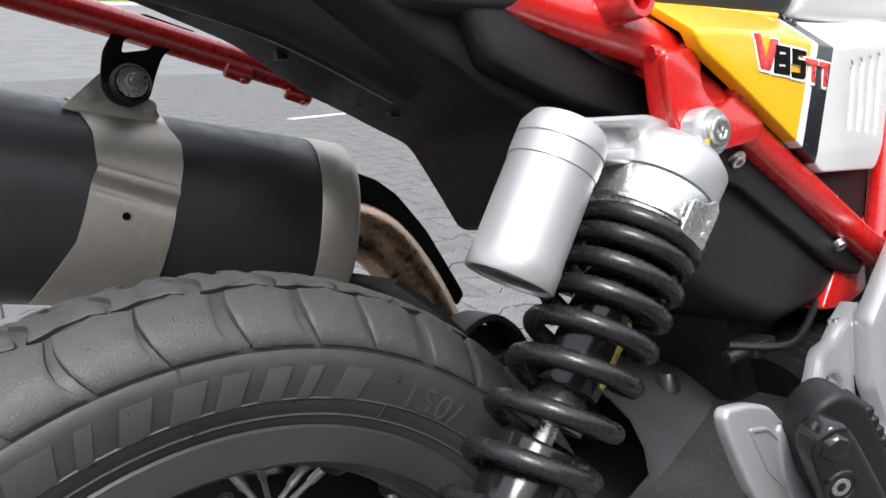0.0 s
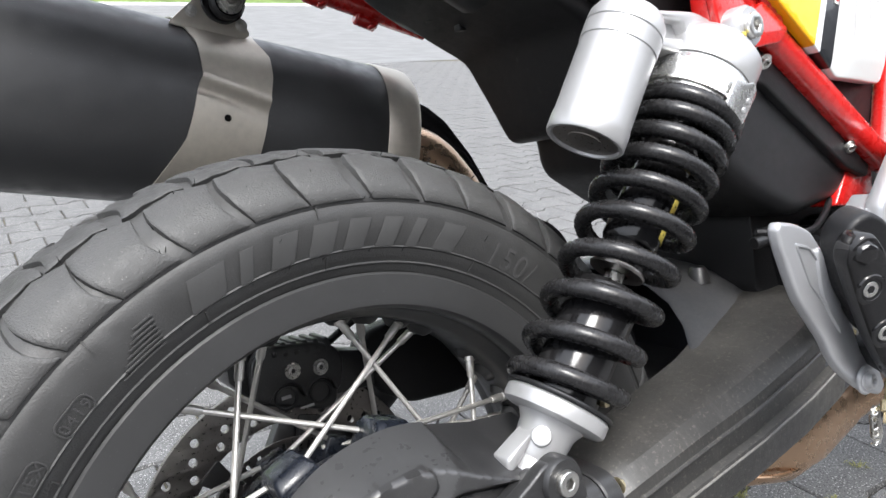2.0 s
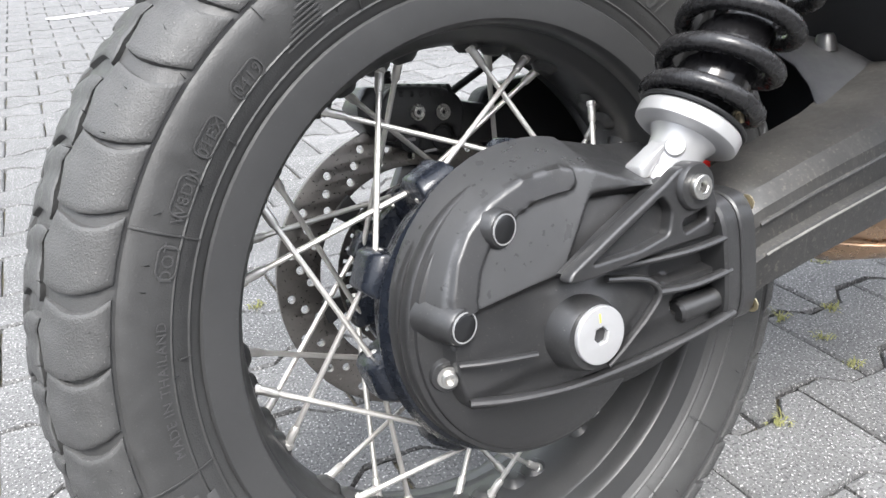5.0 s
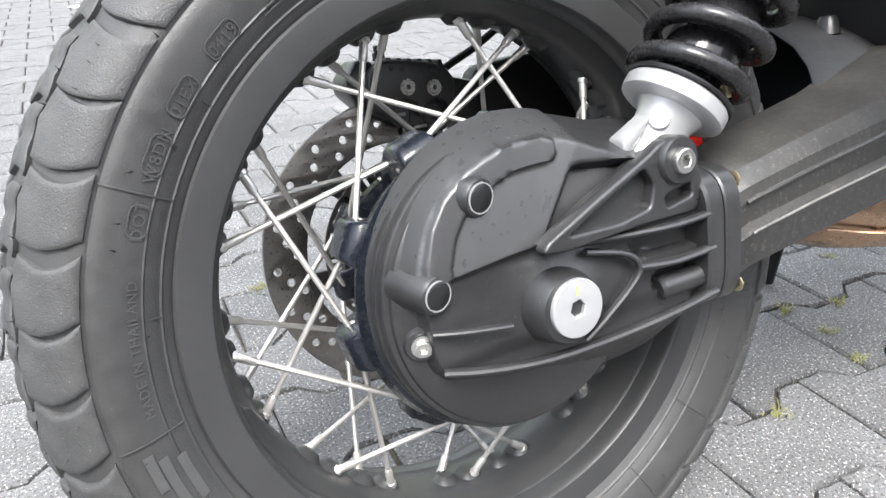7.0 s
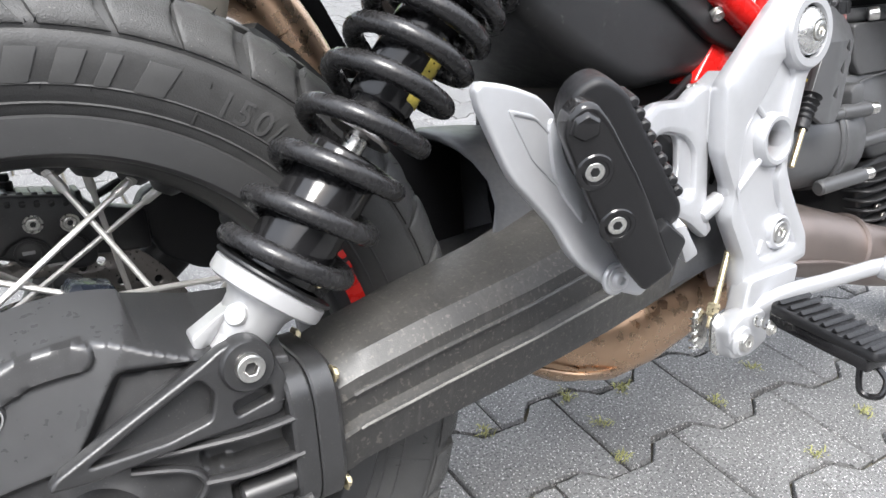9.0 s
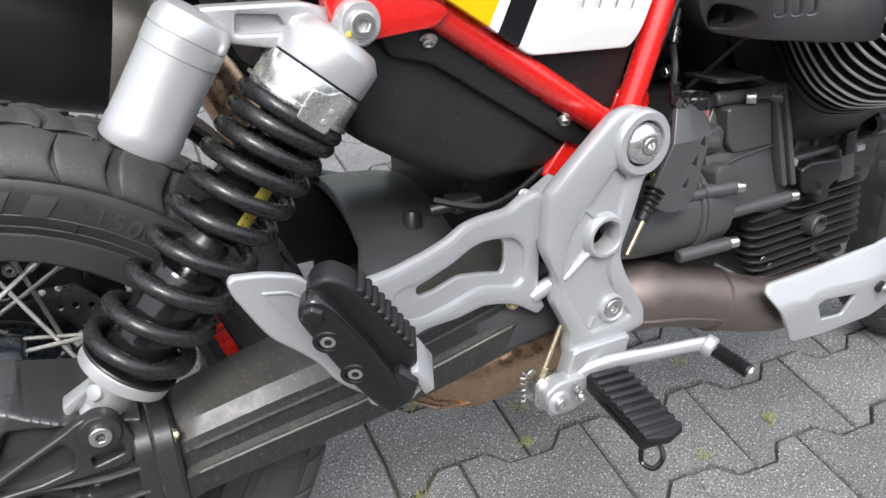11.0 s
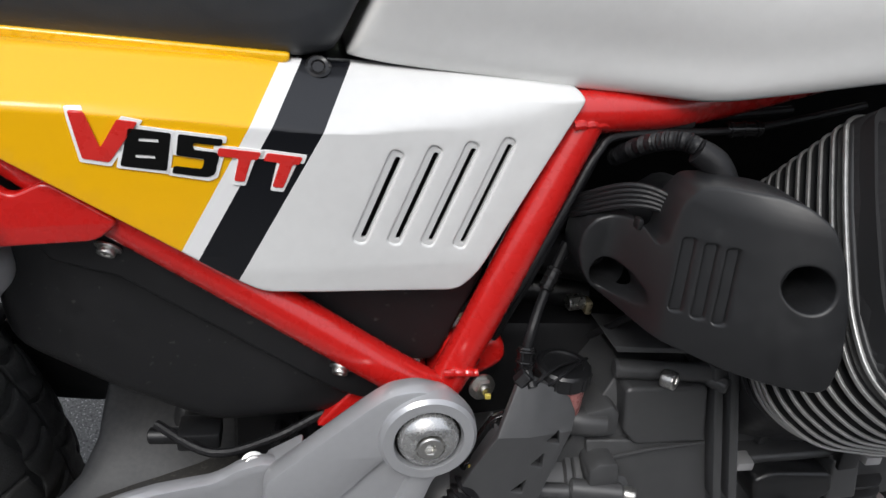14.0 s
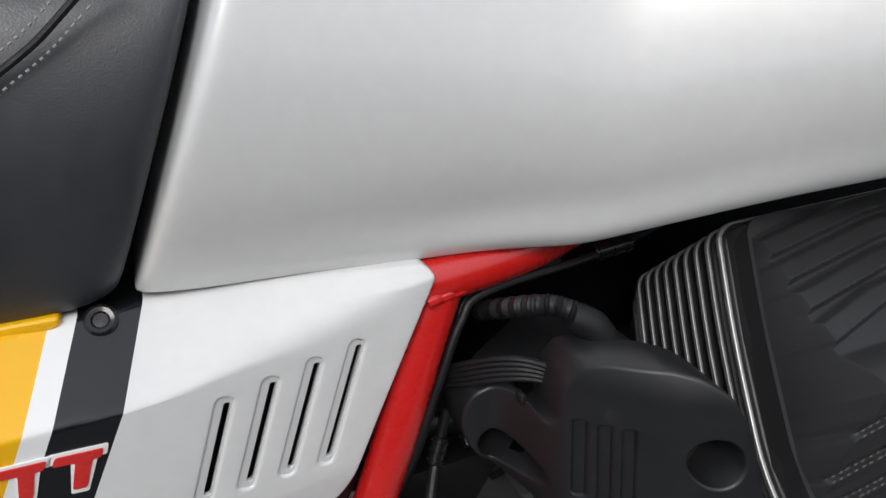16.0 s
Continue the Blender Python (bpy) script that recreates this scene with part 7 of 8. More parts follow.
for p, n, r in (((0.752, -0.1645, 0.1625), (0.9, -0.35, 0.0), 0.0062), ((0.757, -0.1625, 0.0938), (0.9, -0.3, 0.1), 0.0066), ((0.852, -0.1585, 0.131), (0.9, -0.35, 0.1), 0.0062), ((0.772, -0.1440, 0.2545), (0.6, -0.75, 0.1), 0.0070)):
    bolt(gb, p, n, r, "socket", deep=1.3)
part("hose_clip_boss", rod((0.800, -0.128, 0.252), (0.824, -0.150, 0.249), 0.0065, 0.0015), M["gearbox"], up)
case = part("crankcase", slab(rounded([(0.82, 0.135), (0.83, 0.235), (0.90, 0.25), (1.04, 0.24), (1.07, 0.20), (1.06, 0.10), (0.86, 0.09)], 0.012), -0.118, 0.12, 0.006), M["gearbox"], bike, "black crankcase with ribs and clips")
for k in range(6):
    x = 0.858 + 0.036 * k
    part("case_rib", hull([(x + a, y, z) for a in (-0.004, 0.004) for y, z in ((-0.132, 0.228), (-0.116, 0.24), (-0.116, 0.16), (-0.124, 0.17))], 0.0015), M["gearbox"], case)
part("case_ledge", slab(rounded([(0.84, 0.158), (1.05, 0.170), (1.052, 0.176), (0.84, 0.168)], 0.002), -0.138, -0.11, 0.003), M["gearbox"], case)
part("sensor_block", slab(rounded([(0.8736, 0.1561), (0.8886, 0.1640), (0.9466, 0.1600), (0.9536, 0.1394), (0.9259, 0.1197), (0.9123, 0.1147), (0.8861, 0.1262), (0.8795, 0.1366)], 0.006), -0.152, -0.11, 0.004, res=3), M["plastic"], case)
part("sensor_boss", lathe([(0.0, 0.010), (0.0085, 0.010), (0.0092, 0.0085), (0.0110, 0.0080), (0.0118, 0.006), (0.0118, -0.02)], 28, along((0.9085, -0.152, 0.1225), (0.9085, -1, 0.1225))), M["plastic"], case)
part("sensor_bracket", slab(rounded([(0.9495, 0.1690), (0.9737, 0.1705), (0.9860, 0.1260), (0.9560, 0.1240)], 0.005), -0.146, -0.11, 0.003, res=2), M["gearbox"], case)
part("case_clip", slab(rounded([(0.950, 0.190), (0.968, 0.192), (0.970, 0.162), (0.952, 0.160)], 0.003), -0.150, -0.140, 0.002), M["plastic"], case)
for x in (0.868, 0.990):
    part("metal_clip", hull([(x + a, y, z) for a in (-0.007, 0.008) for y, z in ((-0.144, 0.160), (-0.144, 0.168), (-0.13, 0.160), (-0.13, 0.170))], 0.001), M["alu"], case)
sump = part("oil_sump", slab(rounded([(0.838, 0.085), (0.90, 0.095), (0.96, 0.11), (1.032, 0.118), (1.045, 0.05), (1.02, 0.0), (0.87, -0.008), (0.848, 0.015)], 0.012), -0.117, 0.11, 0.008), M["engine"], bike, "black finned oil sump")
for k in range(10):
    z = 0.006 + 0.0122 * k
    x0 = float(np.interp(z, (0.0, 0.014, 0.04, 0.08, 0.086, 0.092, 0.104, 0.12), (0.868, 0.848, 0.840, 0.832, 0.866, 0.905, 0.950, 0.985)))
    x1 = float(np.interp(z, (0.0, 0.03, 0.12), (1.020, 1.052, 1.038)))
    fin = slab(rounded([(x0, -0.100), (x0 - 0.001, -0.124), (x0 + 0.010, -0.1335), (x1 - 0.014, -0.1335), (x1, -0.122), (x1, -0.100)], [0.002, 0.008, 0.010, 0.012, 0.008, 0.002], 4), z, z + 0.0030, 0.0010, (), 'xy')
    fin.transform(Matrix.Translation((0.83, 0, 0)) @ Matrix.Rotation(-0.035, 4, 'Y') @ Matrix.Translation((-0.83, 0, 0)))
    part("sump_fin", fin, M["engine"], sump)
part("sump_plug", merge(lathe([(0.016, -0.014), (0.0145, 0.002), (0.0135, 0.003), (0.0098, 0.003), (0.0090, -0.004), (0, -0.005)], 32, along((0.939, -0.141, 0.069), (0.939, -1, 0.069)))), M["gearbox"], sump)
part("plug_ring", lathe([(0.0098, 0.0031), (0.0128, 0.0031), (0.0125, 0.0038), (0.0100, 0.0038)], 32, along((0.939, -0.141, 0.069), (0.939, -1, 0.069)), ring=True), M["disc"], sump)
for x, z in ((0.875, 0.022), (0.955, 0.028), (0.86, 0.035)):
    bolt(sump, (x, -0.128, z), OUT, 0.005, "socket", M["disc"])

# ---- right-hand cylinder: fins square to an axis that leans out 45 degrees, and the rocker cover
CA, CV = Vector((0, -0.7071, 0.7071)), Vector((0, -0.7071, -0.7071))


def fin_outline(k=0.0):
    """The fin's outline in x and across the cylinder (downward positive), shrunk by k."""
    o = [(0.8385, -0.215), (0.820, -0.15), (0.8065, -0.085), (0.8085, -0.048), (0.836, -0.020), (0.900, -0.0105), (0.990, -0.0120), (1.040, -0.045), (1.045, -0.12), (1.030, -0.215)]
    c = Vector((0.925, -0.11))
    return rounded([tuple(c + (Vector(p) - c) * (1 - k / 0.11)) for p in o], [0.012, 0.05, 0.05, 0.04, 0.05, 0.06, 0.06, 0.05, 0.05, 0.02], 6)


def to_cyl(bm, d):
    m = Matrix.Translation(CA * d) @ Matrix(((1, 0, 0, 0), (0, CV.y, CA.y, 0), (0, CV.z, CA.z, 0), (0, 0, 0, 1)))
    bm.transform(m)
    return bm


barrel = part("cylinder", to_cyl(slab(fin_outline(0.024), -0.20, 0.0, 0.004, (), 'xy'), 0.43), M["engine"], bike, "black air-cooled cylinder with bright machined fin edges")
for k in range(15):
    d = 0.266 + 0.0113 * k
    g = 0.030 * max(0.0, 1 - k / 7)
    part("cooling_fin", to_cyl(slab(fin_outline(g + 0.0012), -0.0014, 0.0014, 0.0005, (), 'xy'), d), M["engine"], barrel)
    if k > 4:
        o = fin_outline(g)
        part("fin_edge", to_cyl(slab(o, -0.0014, 0.0014, 0.0003, [[((x - 0.925) * 0.985 + 0.925, (y + 0.11) * 0.985 - 0.11) for x, y in o]], 'xy'), d), M["finedge"], barrel, "machined bright fin edge")
head = part("cylinder_head", to_cyl(slab(fin_outline(0.002), -0.004, 0.010, 0.002, (), 'xy'), 0.430), M["engine"], bike, "black cylinder head and rocker cover")
o = fin_outline(0.0)
part("head_gasket_edge", to_cyl(slab(o, 0.0, 0.003, 0.0008, [[((x - 0.925) * 0.975 + 0.925, (y + 0.11) * 0.975 - 0.11) for x, y in o]], 'xy'), 0.434), M["finedge"], head)
secs = []
for d, k in ((0.437, 0.004), (0.455, 0.005)):
    secs.append([CA * d + Vector((x, 0, 0)) + CV * y for x, y in fin_outline(k)])
part("rocker_base", loft(secs), M["engine"], head)


def wall_x(v):
    return float(np.interp(v, (-0.215, -0.15, -0.085, -0.048, -0.033, -0.020, -0.011), (0.8385, 0.8205, 0.8072, 0.8095, 0.820, 0.836, 0.860)))


GROOVES = (((0.8110, -0.0580), (0.8650, -0.0735), (0.9038, -0.0768)), ((0.8220, -0.0452), (0.8830, -0.0600), (0.9150, -0.0612)), ((0.8155, -0.0752), (0.8433, -0.0830)),
           ((0.8218, -0.0930), (0.8463, -0.1001), (0.8430, -0.0915)), ((0.8650, -0.0555), (0.8720, -0.0370)), ((0.9000, -0.0990), (0.9350, -0.0960)), ((0.9100, -0.0880), (0.9500, -0.0850)))
RIBS = (((0.8290, -0.1384), (0.8740, -0.1508), (0.9300, -0.1560)), ((0.8310, -0.1569), (0.8950, -0.1690), (0.9500, -0.1720)), ((0.8340, -0.1740), (0.9050, -0.1860), (0.9600, -0.1890)), ((0.8370, -0.1900), (0.9100, -0.2020), (0.9600, -0.2040)))
WELL = Vector((0.8632, -0.0885))


def off_line(p, line):
    """Distance of a point from a bent line."""
    best = 1.0
    for a, b in zip(line, line[1:]):
        a, b = Vector(a), Vector(b)
        t = max(0.0, min(1.0, (p - a).dot(b - a) / (b - a).length_squared))
        best = min(best, (p - a - (b - a) * t).length)
    return best


def cover_top(x, v):
    """Height of the rocker cover: a grooved facet that falls to the lower edge, a step, and an upper facet with broad ribs."""
    p = Vector((x, v))
    low = 0.443 - 1.1 * (v + 0.056) + 0.4 * (x - 0.811)
    high = 0.487 + 0.476 * (v + 0.13) + 0.10 * (x - 0.83)
    low = min(low, 0.508 + 0.22 * (x - 0.83))
    if v > -0.108:
        d = low
        if v > -0.045:
            d = min(d, 0.446 + 0.25 * (x - 0.82) - 0.7 * (v + 0.045))
        for g in GROOVES:
            q = off_line(p, g)
            d -= 0.0050 * max(0.0, min(1.0, (0.0029 - q) / 0.0022))
            if -0.108 < v < -0.05:
                d += 0.0008 * max(0.0, min(1.0, (0.0070 - q) / 0.0025))
        q = (p - WELL).length
        d += 0.0012 * max(0.0, min(1.0, (0.0225 - q) / 0.002))
        if q < 0.0168:
            d -= 0.030 * max(0.0, min(1.0, (0.0168 - q) / 0.0012))
    else:
        t = max(0.0, min(1.0, (-0.108 - v) / 0.020))
        d = low * (1 - t) + high * t
        for g in RIBS:
            q = off_line(p, g)
            d += 0.0042 * max(0.0, min(1.0, (0.0068 - q) / 0.0026))
    return max(d, 0.4375)


bm, lines = bmesh.new(), []
nv, nx = 230, 130
for i in range(nv + 1):
    v = -0.208 + 0.1965 * i / nv
    x0 = wall_x(v)
    xs = [x0 + 0.003 + 0.25 * max(0.0, cover_top(x0 + 0.012, v) - 0.437) + 0.135 * (k / nx) for k in range(nx + 1)]
    row = [bm.verts.new(CA * 0.436 + Vector((x0 + 0.0025, 0, 0)) + CV * v)]
    edge = cover_top(xs[0], v)
    row.append(bm.verts.new(CA * max(0.4365, edge - 0.0018) + Vector((xs[0] - 0.0006, 0, 0)) + CV * v))
    row += [bm.verts.new(CA * cover_top(x, v) + Vector((x + 0.0004, 0, 0)) + CV * v) for x in xs]
    lines.append(row)
for a, b in zip(lines, lines[1:]):
    for k in range(len(a) - 1):
        bm.faces.new((a[k], a[k + 1], b[k + 1], b[k]))
part("rocker_cover", bm, M["engine"], head, "black ribbed rocker cover", sharp=40)
p = CA * (cover_top(0.8632, -0.0555) - 0.012) + Vector((WELL.x, 0, 0)) + CV * WELL.y
bolt(head, p, CA, 0.0115, "socket", M["alu_bright"], "cover_bolt")

# ---- throttle-body cover: one black shell, a low lobe that swells into a broad dome, two holes and three pressed slots


def cover_y(x, z):
    t = max(0.0, min(1.0, (x - 0.6990) / 0.0230))
    t = t * t * (3 - 2 * t)
    low = -0.1525 - 0.22 * (x - 0.70) + 9 * max(0.0, z - 0.372) ** 2 + 9 * max(0.0, 0.345 - z) ** 2 + 20 * max(0.0, 0.694 - x) ** 2
    dome = -0.2585 + 0.24 * (z - 0.371) + 8.6 * min(0.0, x - 0.802) ** 2 + 14 * max(0.0, z - 0.412) ** 2 + 3.0 * max(0.0, 0.360 - z) ** 2
    return low * (1 - t) + dome * t


cov = rounded([(0.6845, 0.3576), (0.6855, 0.3713), (0.6913, 0.3814), (0.7006, 0.3851), (0.7114, 0.3880), (0.7140, 0.3850), (0.7165, 0.3805), (0.7192, 0.3861), (0.7204, 0.3985), (0.7225, 0.4110), (0.7281, 0.4225), (0.7377, 0.4262), (0.7600, 0.4285), (0.7720, 0.4262),
               (0.7835, 0.4180), (0.7920, 0.4000), (0.7980, 0.3731), (0.7985, 0.3500), (0.7968, 0.3370), (0.7951, 0.3300), (0.7887, 0.3270), (0.7636, 0.3265), (0.7455, 0.3262), (0.7320, 0.3272), (0.7184, 0.3268), (0.7125, 0.3270), (0.7040, 0.3284), (0.6948, 0.3346), (0.6886, 0.3444)], 0.004, 3)
sl = []
for a, b in (((0.7262, 0.3920), (0.7240, 0.3500)), ((0.7346, 0.3932), (0.7326, 0.3512)), ((0.7430, 0.3944), (0.7408, 0.3524))):
    w = 0.0026
    sl.append(rounded([(a[0] - w, a[1]), (a[0] + w, a[1] + 0.002), (b[0] + w, b[1]), (b[0] - w, b[1] - 0.002)], 0.0024, 4))
bm = slab(cov, 0.0, 0.030, 0.0016, [circle(0.7760, 0.3840, 0.0127, 32), circle(0.7050, 0.3455, 0.0112, 28)] + sl, res=3)
dice(bm, 0, 0.6865, 0.800, 0.0022)
dice(bm, 2, 0.328, 0.432, 0.0040)
cover = part("throttle_cover", warp(bm, lambda c: Vector((c.x, c.y + cover_y(c.x, c.z), c.z))), M["shell"], bike, "black moulded throttle-body cover with three slots", sharp=60)
for o in sl:
    bm = dice(dice(slab(o, 0.0034, 0.0050, 0.0003), 0, 0.71, 0.755, 0.0022), 2, 0.34, 0.41, 0.004)
    part("slot_floor", warp(bm, lambda c: Vector((c.x, c.y + cover_y(c.x, c.z), c.z))), M["shell"], cover)
for x, z, r in ((0.7760, 0.3840, 0.0129), (0.7050, 0.3455, 0.0114)):
    y = cover_y(x, z)
    part("cover_hole", lathe([(r + 0.0004, -0.006), (r, -0.008), (r * 0.96, -0.034), (0, -0.034)], 32, along((x, y + 0.001, z), (x, -1, z))), M["shell"], cover)
    bolt(cover, (x + 0.001, y + 0.033, z), OUT, 0.005, "socket", M["gloss"])
part("cover_wall", hull([(x, -0.190, z) for x, z in ((0.738, 0.338), (0.738, 0.400), (0.785, 0.405), (0.792, 0.37), (0.790, 0.335))] + [(x, -0.10, z) for x, z in ((0.71, 0.345), (0.71, 0.37), (0.75, 0.40), (0.79, 0.39), (0.79, 0.34), (0.75, 0.34))], 0.004), M["shell"], cover)
part("moulding_nub", box(0.7090, 0.7125, -0.172, -0.164, 0.3835, 0.3905, 0.0012), M["shell"], cover)

# ---- hoses, looms and cables between the frame and the engine
part("corrugated_hose", sweep([(0.711, -0.115, 0.412), (0.7135, -0.140, 0.427), (0.720, -0.157, 0.4365), (0.730, -0.167, 0.4395), (0.741, -0.174, 0.4355)], [0.0050 + 0.0014 * (k % 2) for k in range(56)], 16, 16), M["cable"], bike, "black corrugated breather hose")
part("hose_elbow", sweep([(0.734, -0.174, 0.4365), (0.745, -0.178, 0.430), (0.752, -0.182, 0.418), (0.756, -0.187, 0.405)], [0.0078, 0.0092, 0.0094, 0.0080], 18), M["cable"], bike, "black rubber hose elbow")
for k in range(5):
    o = 0.0034 * (k - 2)
    part("loom_wire", sweep([(0.672, -0.105, 0.366 + o * 0.5), (0.688, -0.135, 0.386 + o), (0.704, -0.158, 0.401 + o), (0.720, -0.171, 0.403 + o * 0.8), (0.737, -0.180, 0.394 + o * 0.6)], [0.0017 + 0.0003 * (j % 2) for j in range(60)], 8, 15), M["cable"], bike, "black braided wiring sleeve")
part("clutch_cable", sweep([(0.630, -0.128, 0.268), (0.652, -0.136, 0.322), (0.676, -0.136, 0.385), (0.692, -0.130, 0.418), (0.712, -0.124, 0.430), (0.80, -0.118, 0.437), (0.90, -0.10, 0.455)], 0.0026, 10), M["cable"], bike, "thin black cable along the frame tube")
part("throttle_cable", sweep([(0.640, -0.120, 0.262), (0.664, -0.126, 0.330), (0.690, -0.122, 0.400), (0.705, -0.115, 0.425), (0.75, -0.105, 0.436), (0.85, -0.09, 0.446)], 0.0032, 10), M["cable"], bike, "black cable")
part("brake_line", sweep([(0.688, -0.118, 0.350), (0.678, -0.124, 0.322), (0.664, -0.145, 0.300), (0.660, -0.152, 0.275), (0.664, -0.165, 0.262)], 0.0035, 10), M["cable"], bike, "black brake line with end fittings")
for a, b, r in (((0.6815, -0.123, 0.333), (0.6745, -0.128, 0.318), 0.0052), ((0.6602, -0.150, 0.286), (0.6602, -0.154, 0.264), 0.0058), ((0.785, -0.117, 0.4355), (0.812, -0.117, 0.4375), 0.005)):
    part("cable_ferrule", merge(rod(a, b, r, 0.001, 16), *[rod(Vector(a).lerp(Vector(b), t), Vector(a).lerp(Vector(b), t + 0.08), r * 1.18, 0.0004, 16) for t in (0.1, 0.45, 0.8)]), M["gloss"], bike)
part("cable_bracket", slab(rounded([(0.688, 0.415), (0.692, 0.428), (0.712, 0.432), (0.76, 0.436), (0.76, 0.442), (0.70, 0.438), (0.684, 0.428)], 0.003), -0.122, -0.114, 0.0012), M["plastic"], bike)
part("yellow_plug", hull([(x, y, z) for x in (0.732, 0.738) for y in (-0.078, -0.066) for z in (0.268, 0.28)], 0.002), M["brass"], bike, "yellow-zinc sensor plug")
part("plug_nut", rod((0.718, -0.072, 0.276), (0.732, -0.070, 0.277), 0.0065, 0.0008, 6), M["bolt"], bike, "small zinc hex nut")
part("small_pipe", rod((0.728, -0.10, 0.262), (0.765, -0.15, 0.330), 0.0028), M["cable"], bike)
part("intake_stub", sweep([(0.66, -0.035, 0.310), (0.70, -0.045, 0.308), (0.745, -0.055, 0.304)], 0.018, 20), M["cable"], bike)
part("intake_stub", sweep([(0.665, -0.03, 0.262), (0.70, -0.035, 0.270), (0.745, -0.045, 0.270)], 0.013, 18), M["plastic"], bike)
# near-black sheet added for the deep shade behind the frame
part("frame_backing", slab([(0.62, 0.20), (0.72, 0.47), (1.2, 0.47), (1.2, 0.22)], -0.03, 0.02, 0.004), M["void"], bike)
# lower_case and engine_block take hose black as the shade between the parts
part("lower_case", hull([(x, y, z) for x, z in ((0.69, 0.075), (0.70, 0.03), (0.84, 0.005), (0.86, 0.09)) for y in (-0.075, 0.10)], 0.006), M["cable"], bike)
part("engine_block", hull([(x, y, z) for x, z in ((0.50, 0.06), (0.46, 0.13), (0.46, 0.215), (0.62, 0.26), (1.06, 0.26), (1.10, 0.18), (1.06, 0.03), (0.80, 0.03), (0.62, 0.07)) for y in (-0.075, 0.12)], 0.01), M["cable"], bike, "engine and gearbox block behind the covers, blackened for shade")
part("hanger_cable", sweep([(0.41, -0.11, 0.196), (0.45, -0.135, 0.190), (0.49, -0.13, 0.196), (0.53, -0.12, 0.212), (0.57, -0.11, 0.225)], 0.0034, 10), M["cable"], bike)
part("wiring_plug", merge(box(0.425, 0.455, -0.125, -0.10, 0.182, 0.197, 0.003), rod((0.405, -0.11, 0.186), (0.43, -0.115, 0.189), 0.006)), M["plastic"], bike)

# ---- silver engine guard, lambda sensor, red cap, front wheel
gout = rounded([(0.806, 0.024), (0.812, 0.034), (0.870, 0.040), (0.945, 0.050), (1.018, 0.058), (1.062, 0.102), (1.108, 0.142), (1.16, 0.20), (1.22, 0.24), (1.22, 0.16), (1.150, 0.055), (1.122, 0.004), (1.050, -0.036), (0.905, -0.051), (0.852, -0.050), (0.842, -0.030)], 0.008)
g1 = rounded([(0.880, -0.001), (0.890, 0.004), (0.942, 0.0), (0.928, -0.027), (0.894, -0.026)], 0.003)
g2 = rounded([(1.050, 0.002), (1.102, 0.014), (1.090, -0.016), (1.058, -0.018)], 0.003)
bm = slab(gout, 0.0, 0.006, 0.0022, [g1, g2], res=3)
dice(bm, 0, 0.82, 1.18, 0.02)
dice(bm, 2, -0.04, 0.24, 0.01)


def guard_y(x, z):
    fold = float(np.interp(x, (0.80, 0.9, 1.0, 1.06, 1.2), (0.0, 0.012, 0.022, 0.045, 0.13)))
    return -0.215 + 0.10 * abs(x - 0.98) + 0.55 * max(0.0, z - fold) + 0.12 * max(0.0, fold - z)


guard = part("engine_guard", warp(bm, lambda c: Vector((c.x, c.y + guard_y(c.x, c.z), c.z))), M["hanger"], bike, "silver-grey aluminium engine guard with cut-outs", sharp=50)
bolt(guard, (0.978, -0.221, 0.004), OUT, 0.008, "flange")
part("guard_stay", sweep([(0.978, -0.216, 0.004), (0.978, -0.15, 0.01), (0.97, -0.10, 0.02)], 0.008, 12), M["engine"], guard)
sens = part("lambda_sensor", sweep([(1.126, -0.128, 0.099), (1.104, -0.133, 0.115), (1.074, -0.142, 0.138)], [0.0075, 0.0090, 0.0075], 16), M["bronze"], bike, "stained exhaust sensor with a sleeved lead")
part("sensor_lead", sweep([(1.076, -0.142, 0.137), (1.056, -0.150, 0.150), (1.040, -0.156, 0.170), (1.030, -0.155, 0.196)], [0.006 + 0.0012 * (k % 2) for k in range(40)], 12, 12), M["cable"], sens)
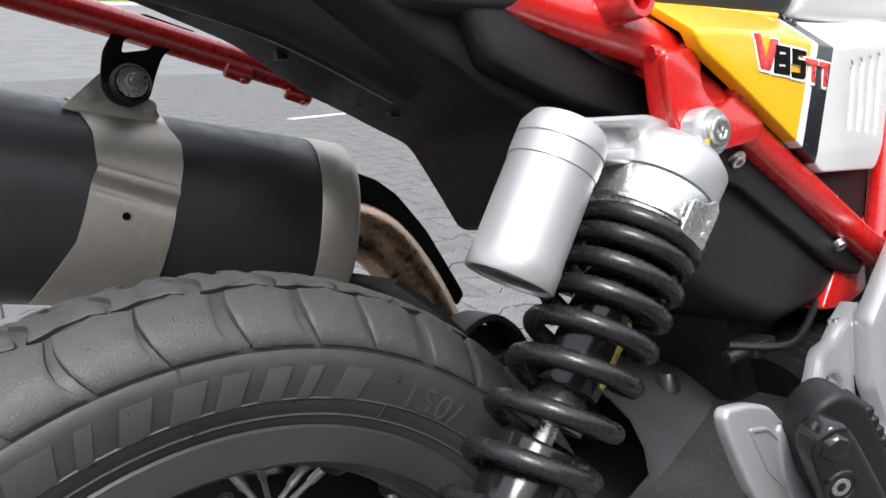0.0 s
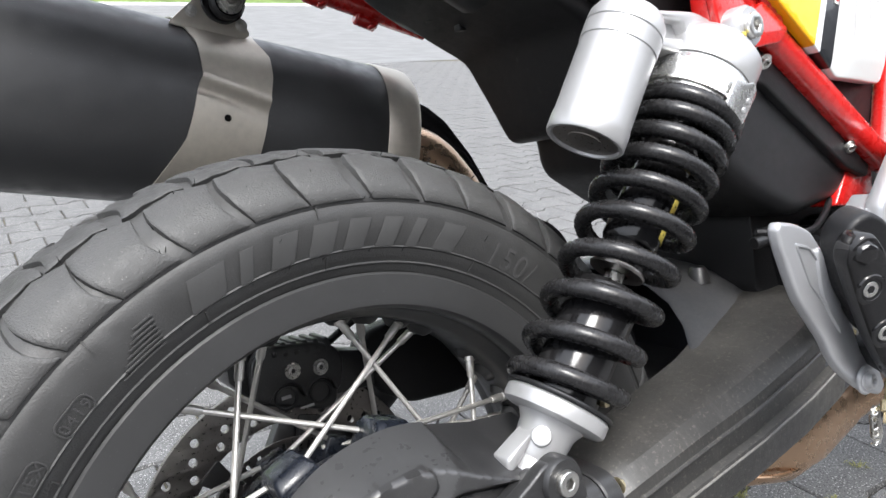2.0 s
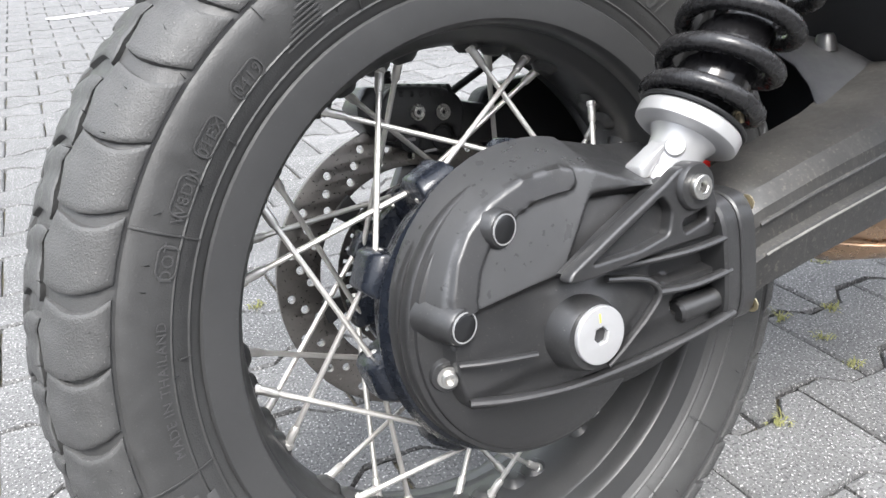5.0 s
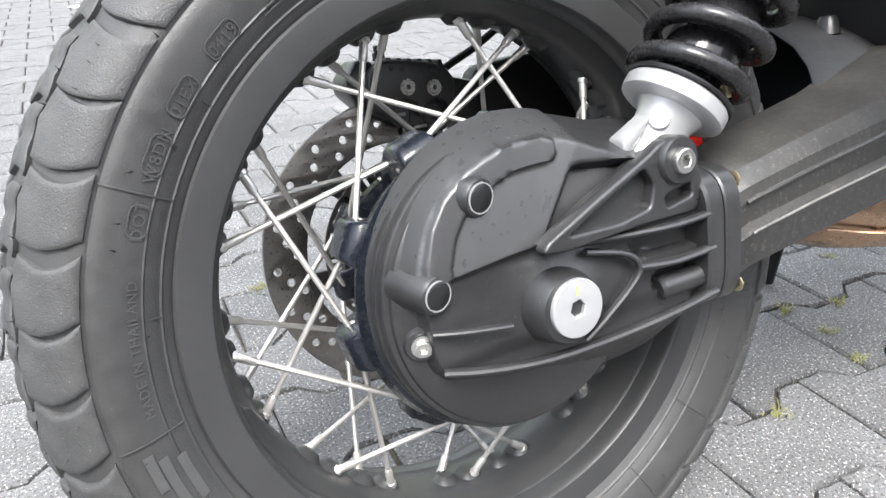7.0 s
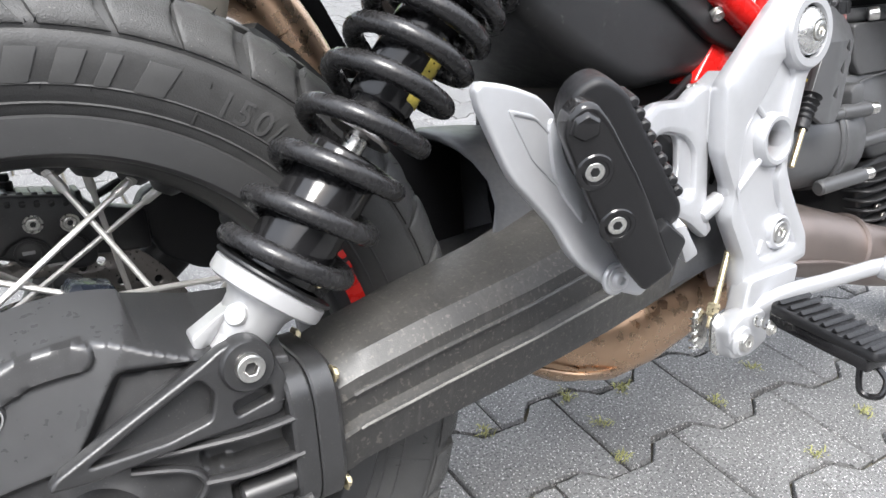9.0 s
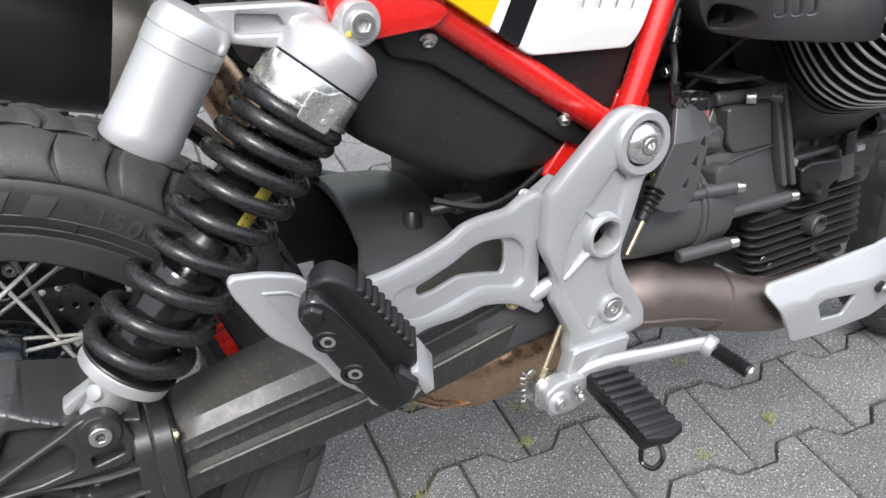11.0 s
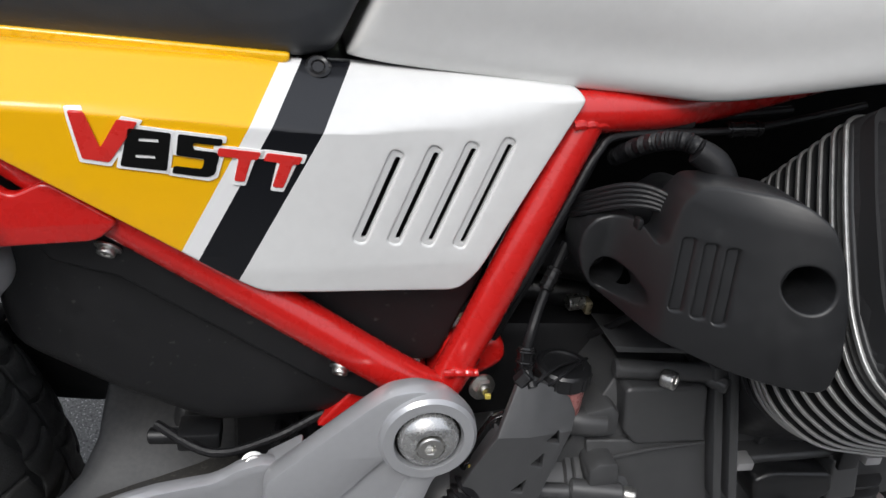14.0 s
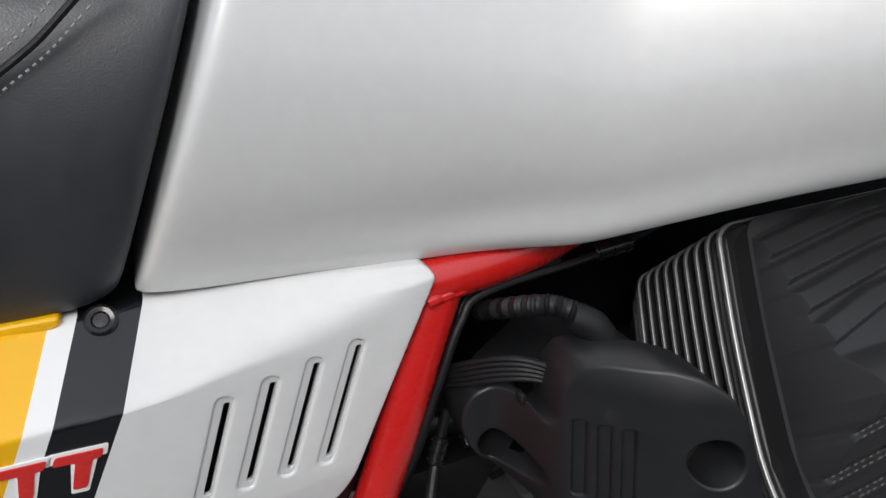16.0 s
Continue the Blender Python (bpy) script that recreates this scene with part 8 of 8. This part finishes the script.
part("downpipe", sweep([(1.24, 0.02, 0.20), (1.16, 0.01, 0.13), (1.09, -0.01, 0.075), (1.02, -0.05, 0.01)], 0.020, 20), M["pipe"], bike)
part("red_cap", lathe([(0, 0.0), (0.026, 0.0), (0.031, 0.006), (0.032, 0.040), (0.027, 0.054), (0.0, 0.060)], 32, along((1.030, -0.150, 0.205), (1.10, -0.165, 0.225))), M["red"], bike, "round red housing at the engine's front")
part("red_cap_collar", lathe([(0.012, -0.035), (0.016, -0.030), (0.016, -0.012), (0.021, -0.008), (0.021, 0.002)], 28, along((1.030, -0.150, 0.205), (1.10, -0.165, 0.225))), M["engine"], bike)
fw = part("front_tyre", lathe([(r, y) for y, r in ((-0.052, 0.255), (-0.056, 0.285), (-0.05, 0.308), (-0.03, 0.324), (0, 0.330), (0.03, 0.324), (0.05, 0.308), (0.056, 0.285), (0.052, 0.255))], 72, pose(1.53, 0, 0.006, 90, 0, 0)), M["rubber"], bike, "black block-tread front tyre")
fm = None
for k in range(36):
    for s in (-1, 1):
        if fm is None:
            fm = hull([(r, y, w) for r, y, w in ((0.318, -0.040, -0.020), (0.318, -0.040, 0.020), (0.333, -0.006, -0.020), (0.333, -0.006, 0.020), (0.310, -0.050, -0.018), (0.310, -0.050, 0.018), (0.322, -0.004, -0.02), (0.322, -0.004, 0.02))], 0.002)
        ob = part("tread_block", fm, M["tread"], fw, m=Matrix.Translation((1.53, 0, 0.006)) @ Matrix.Rotation(radians(10 * k + 5 * (s > 0)), 4, 'Y') @ (Matrix.Rotation(math.pi, 4, 'X') if s > 0 else Matrix.Identity(4)))
        fm = ob.data
part("front_rim", lathe([(0.258, -0.046), (0.250, -0.046), (0.235, -0.02), (0.235, 0.02), (0.250, 0.046), (0.258, 0.046)], 64, pose(1.53, 0, 0.006, 90, 0, 0)), M["rim"], bike)
stand = part("side_stand", sweep([(0.66, 0.12, 0.02), (0.68, 0.20, -0.12), (0.70, 0.255, -0.245)], 0.011, 14), M["gloss"], bike, "black side stand")
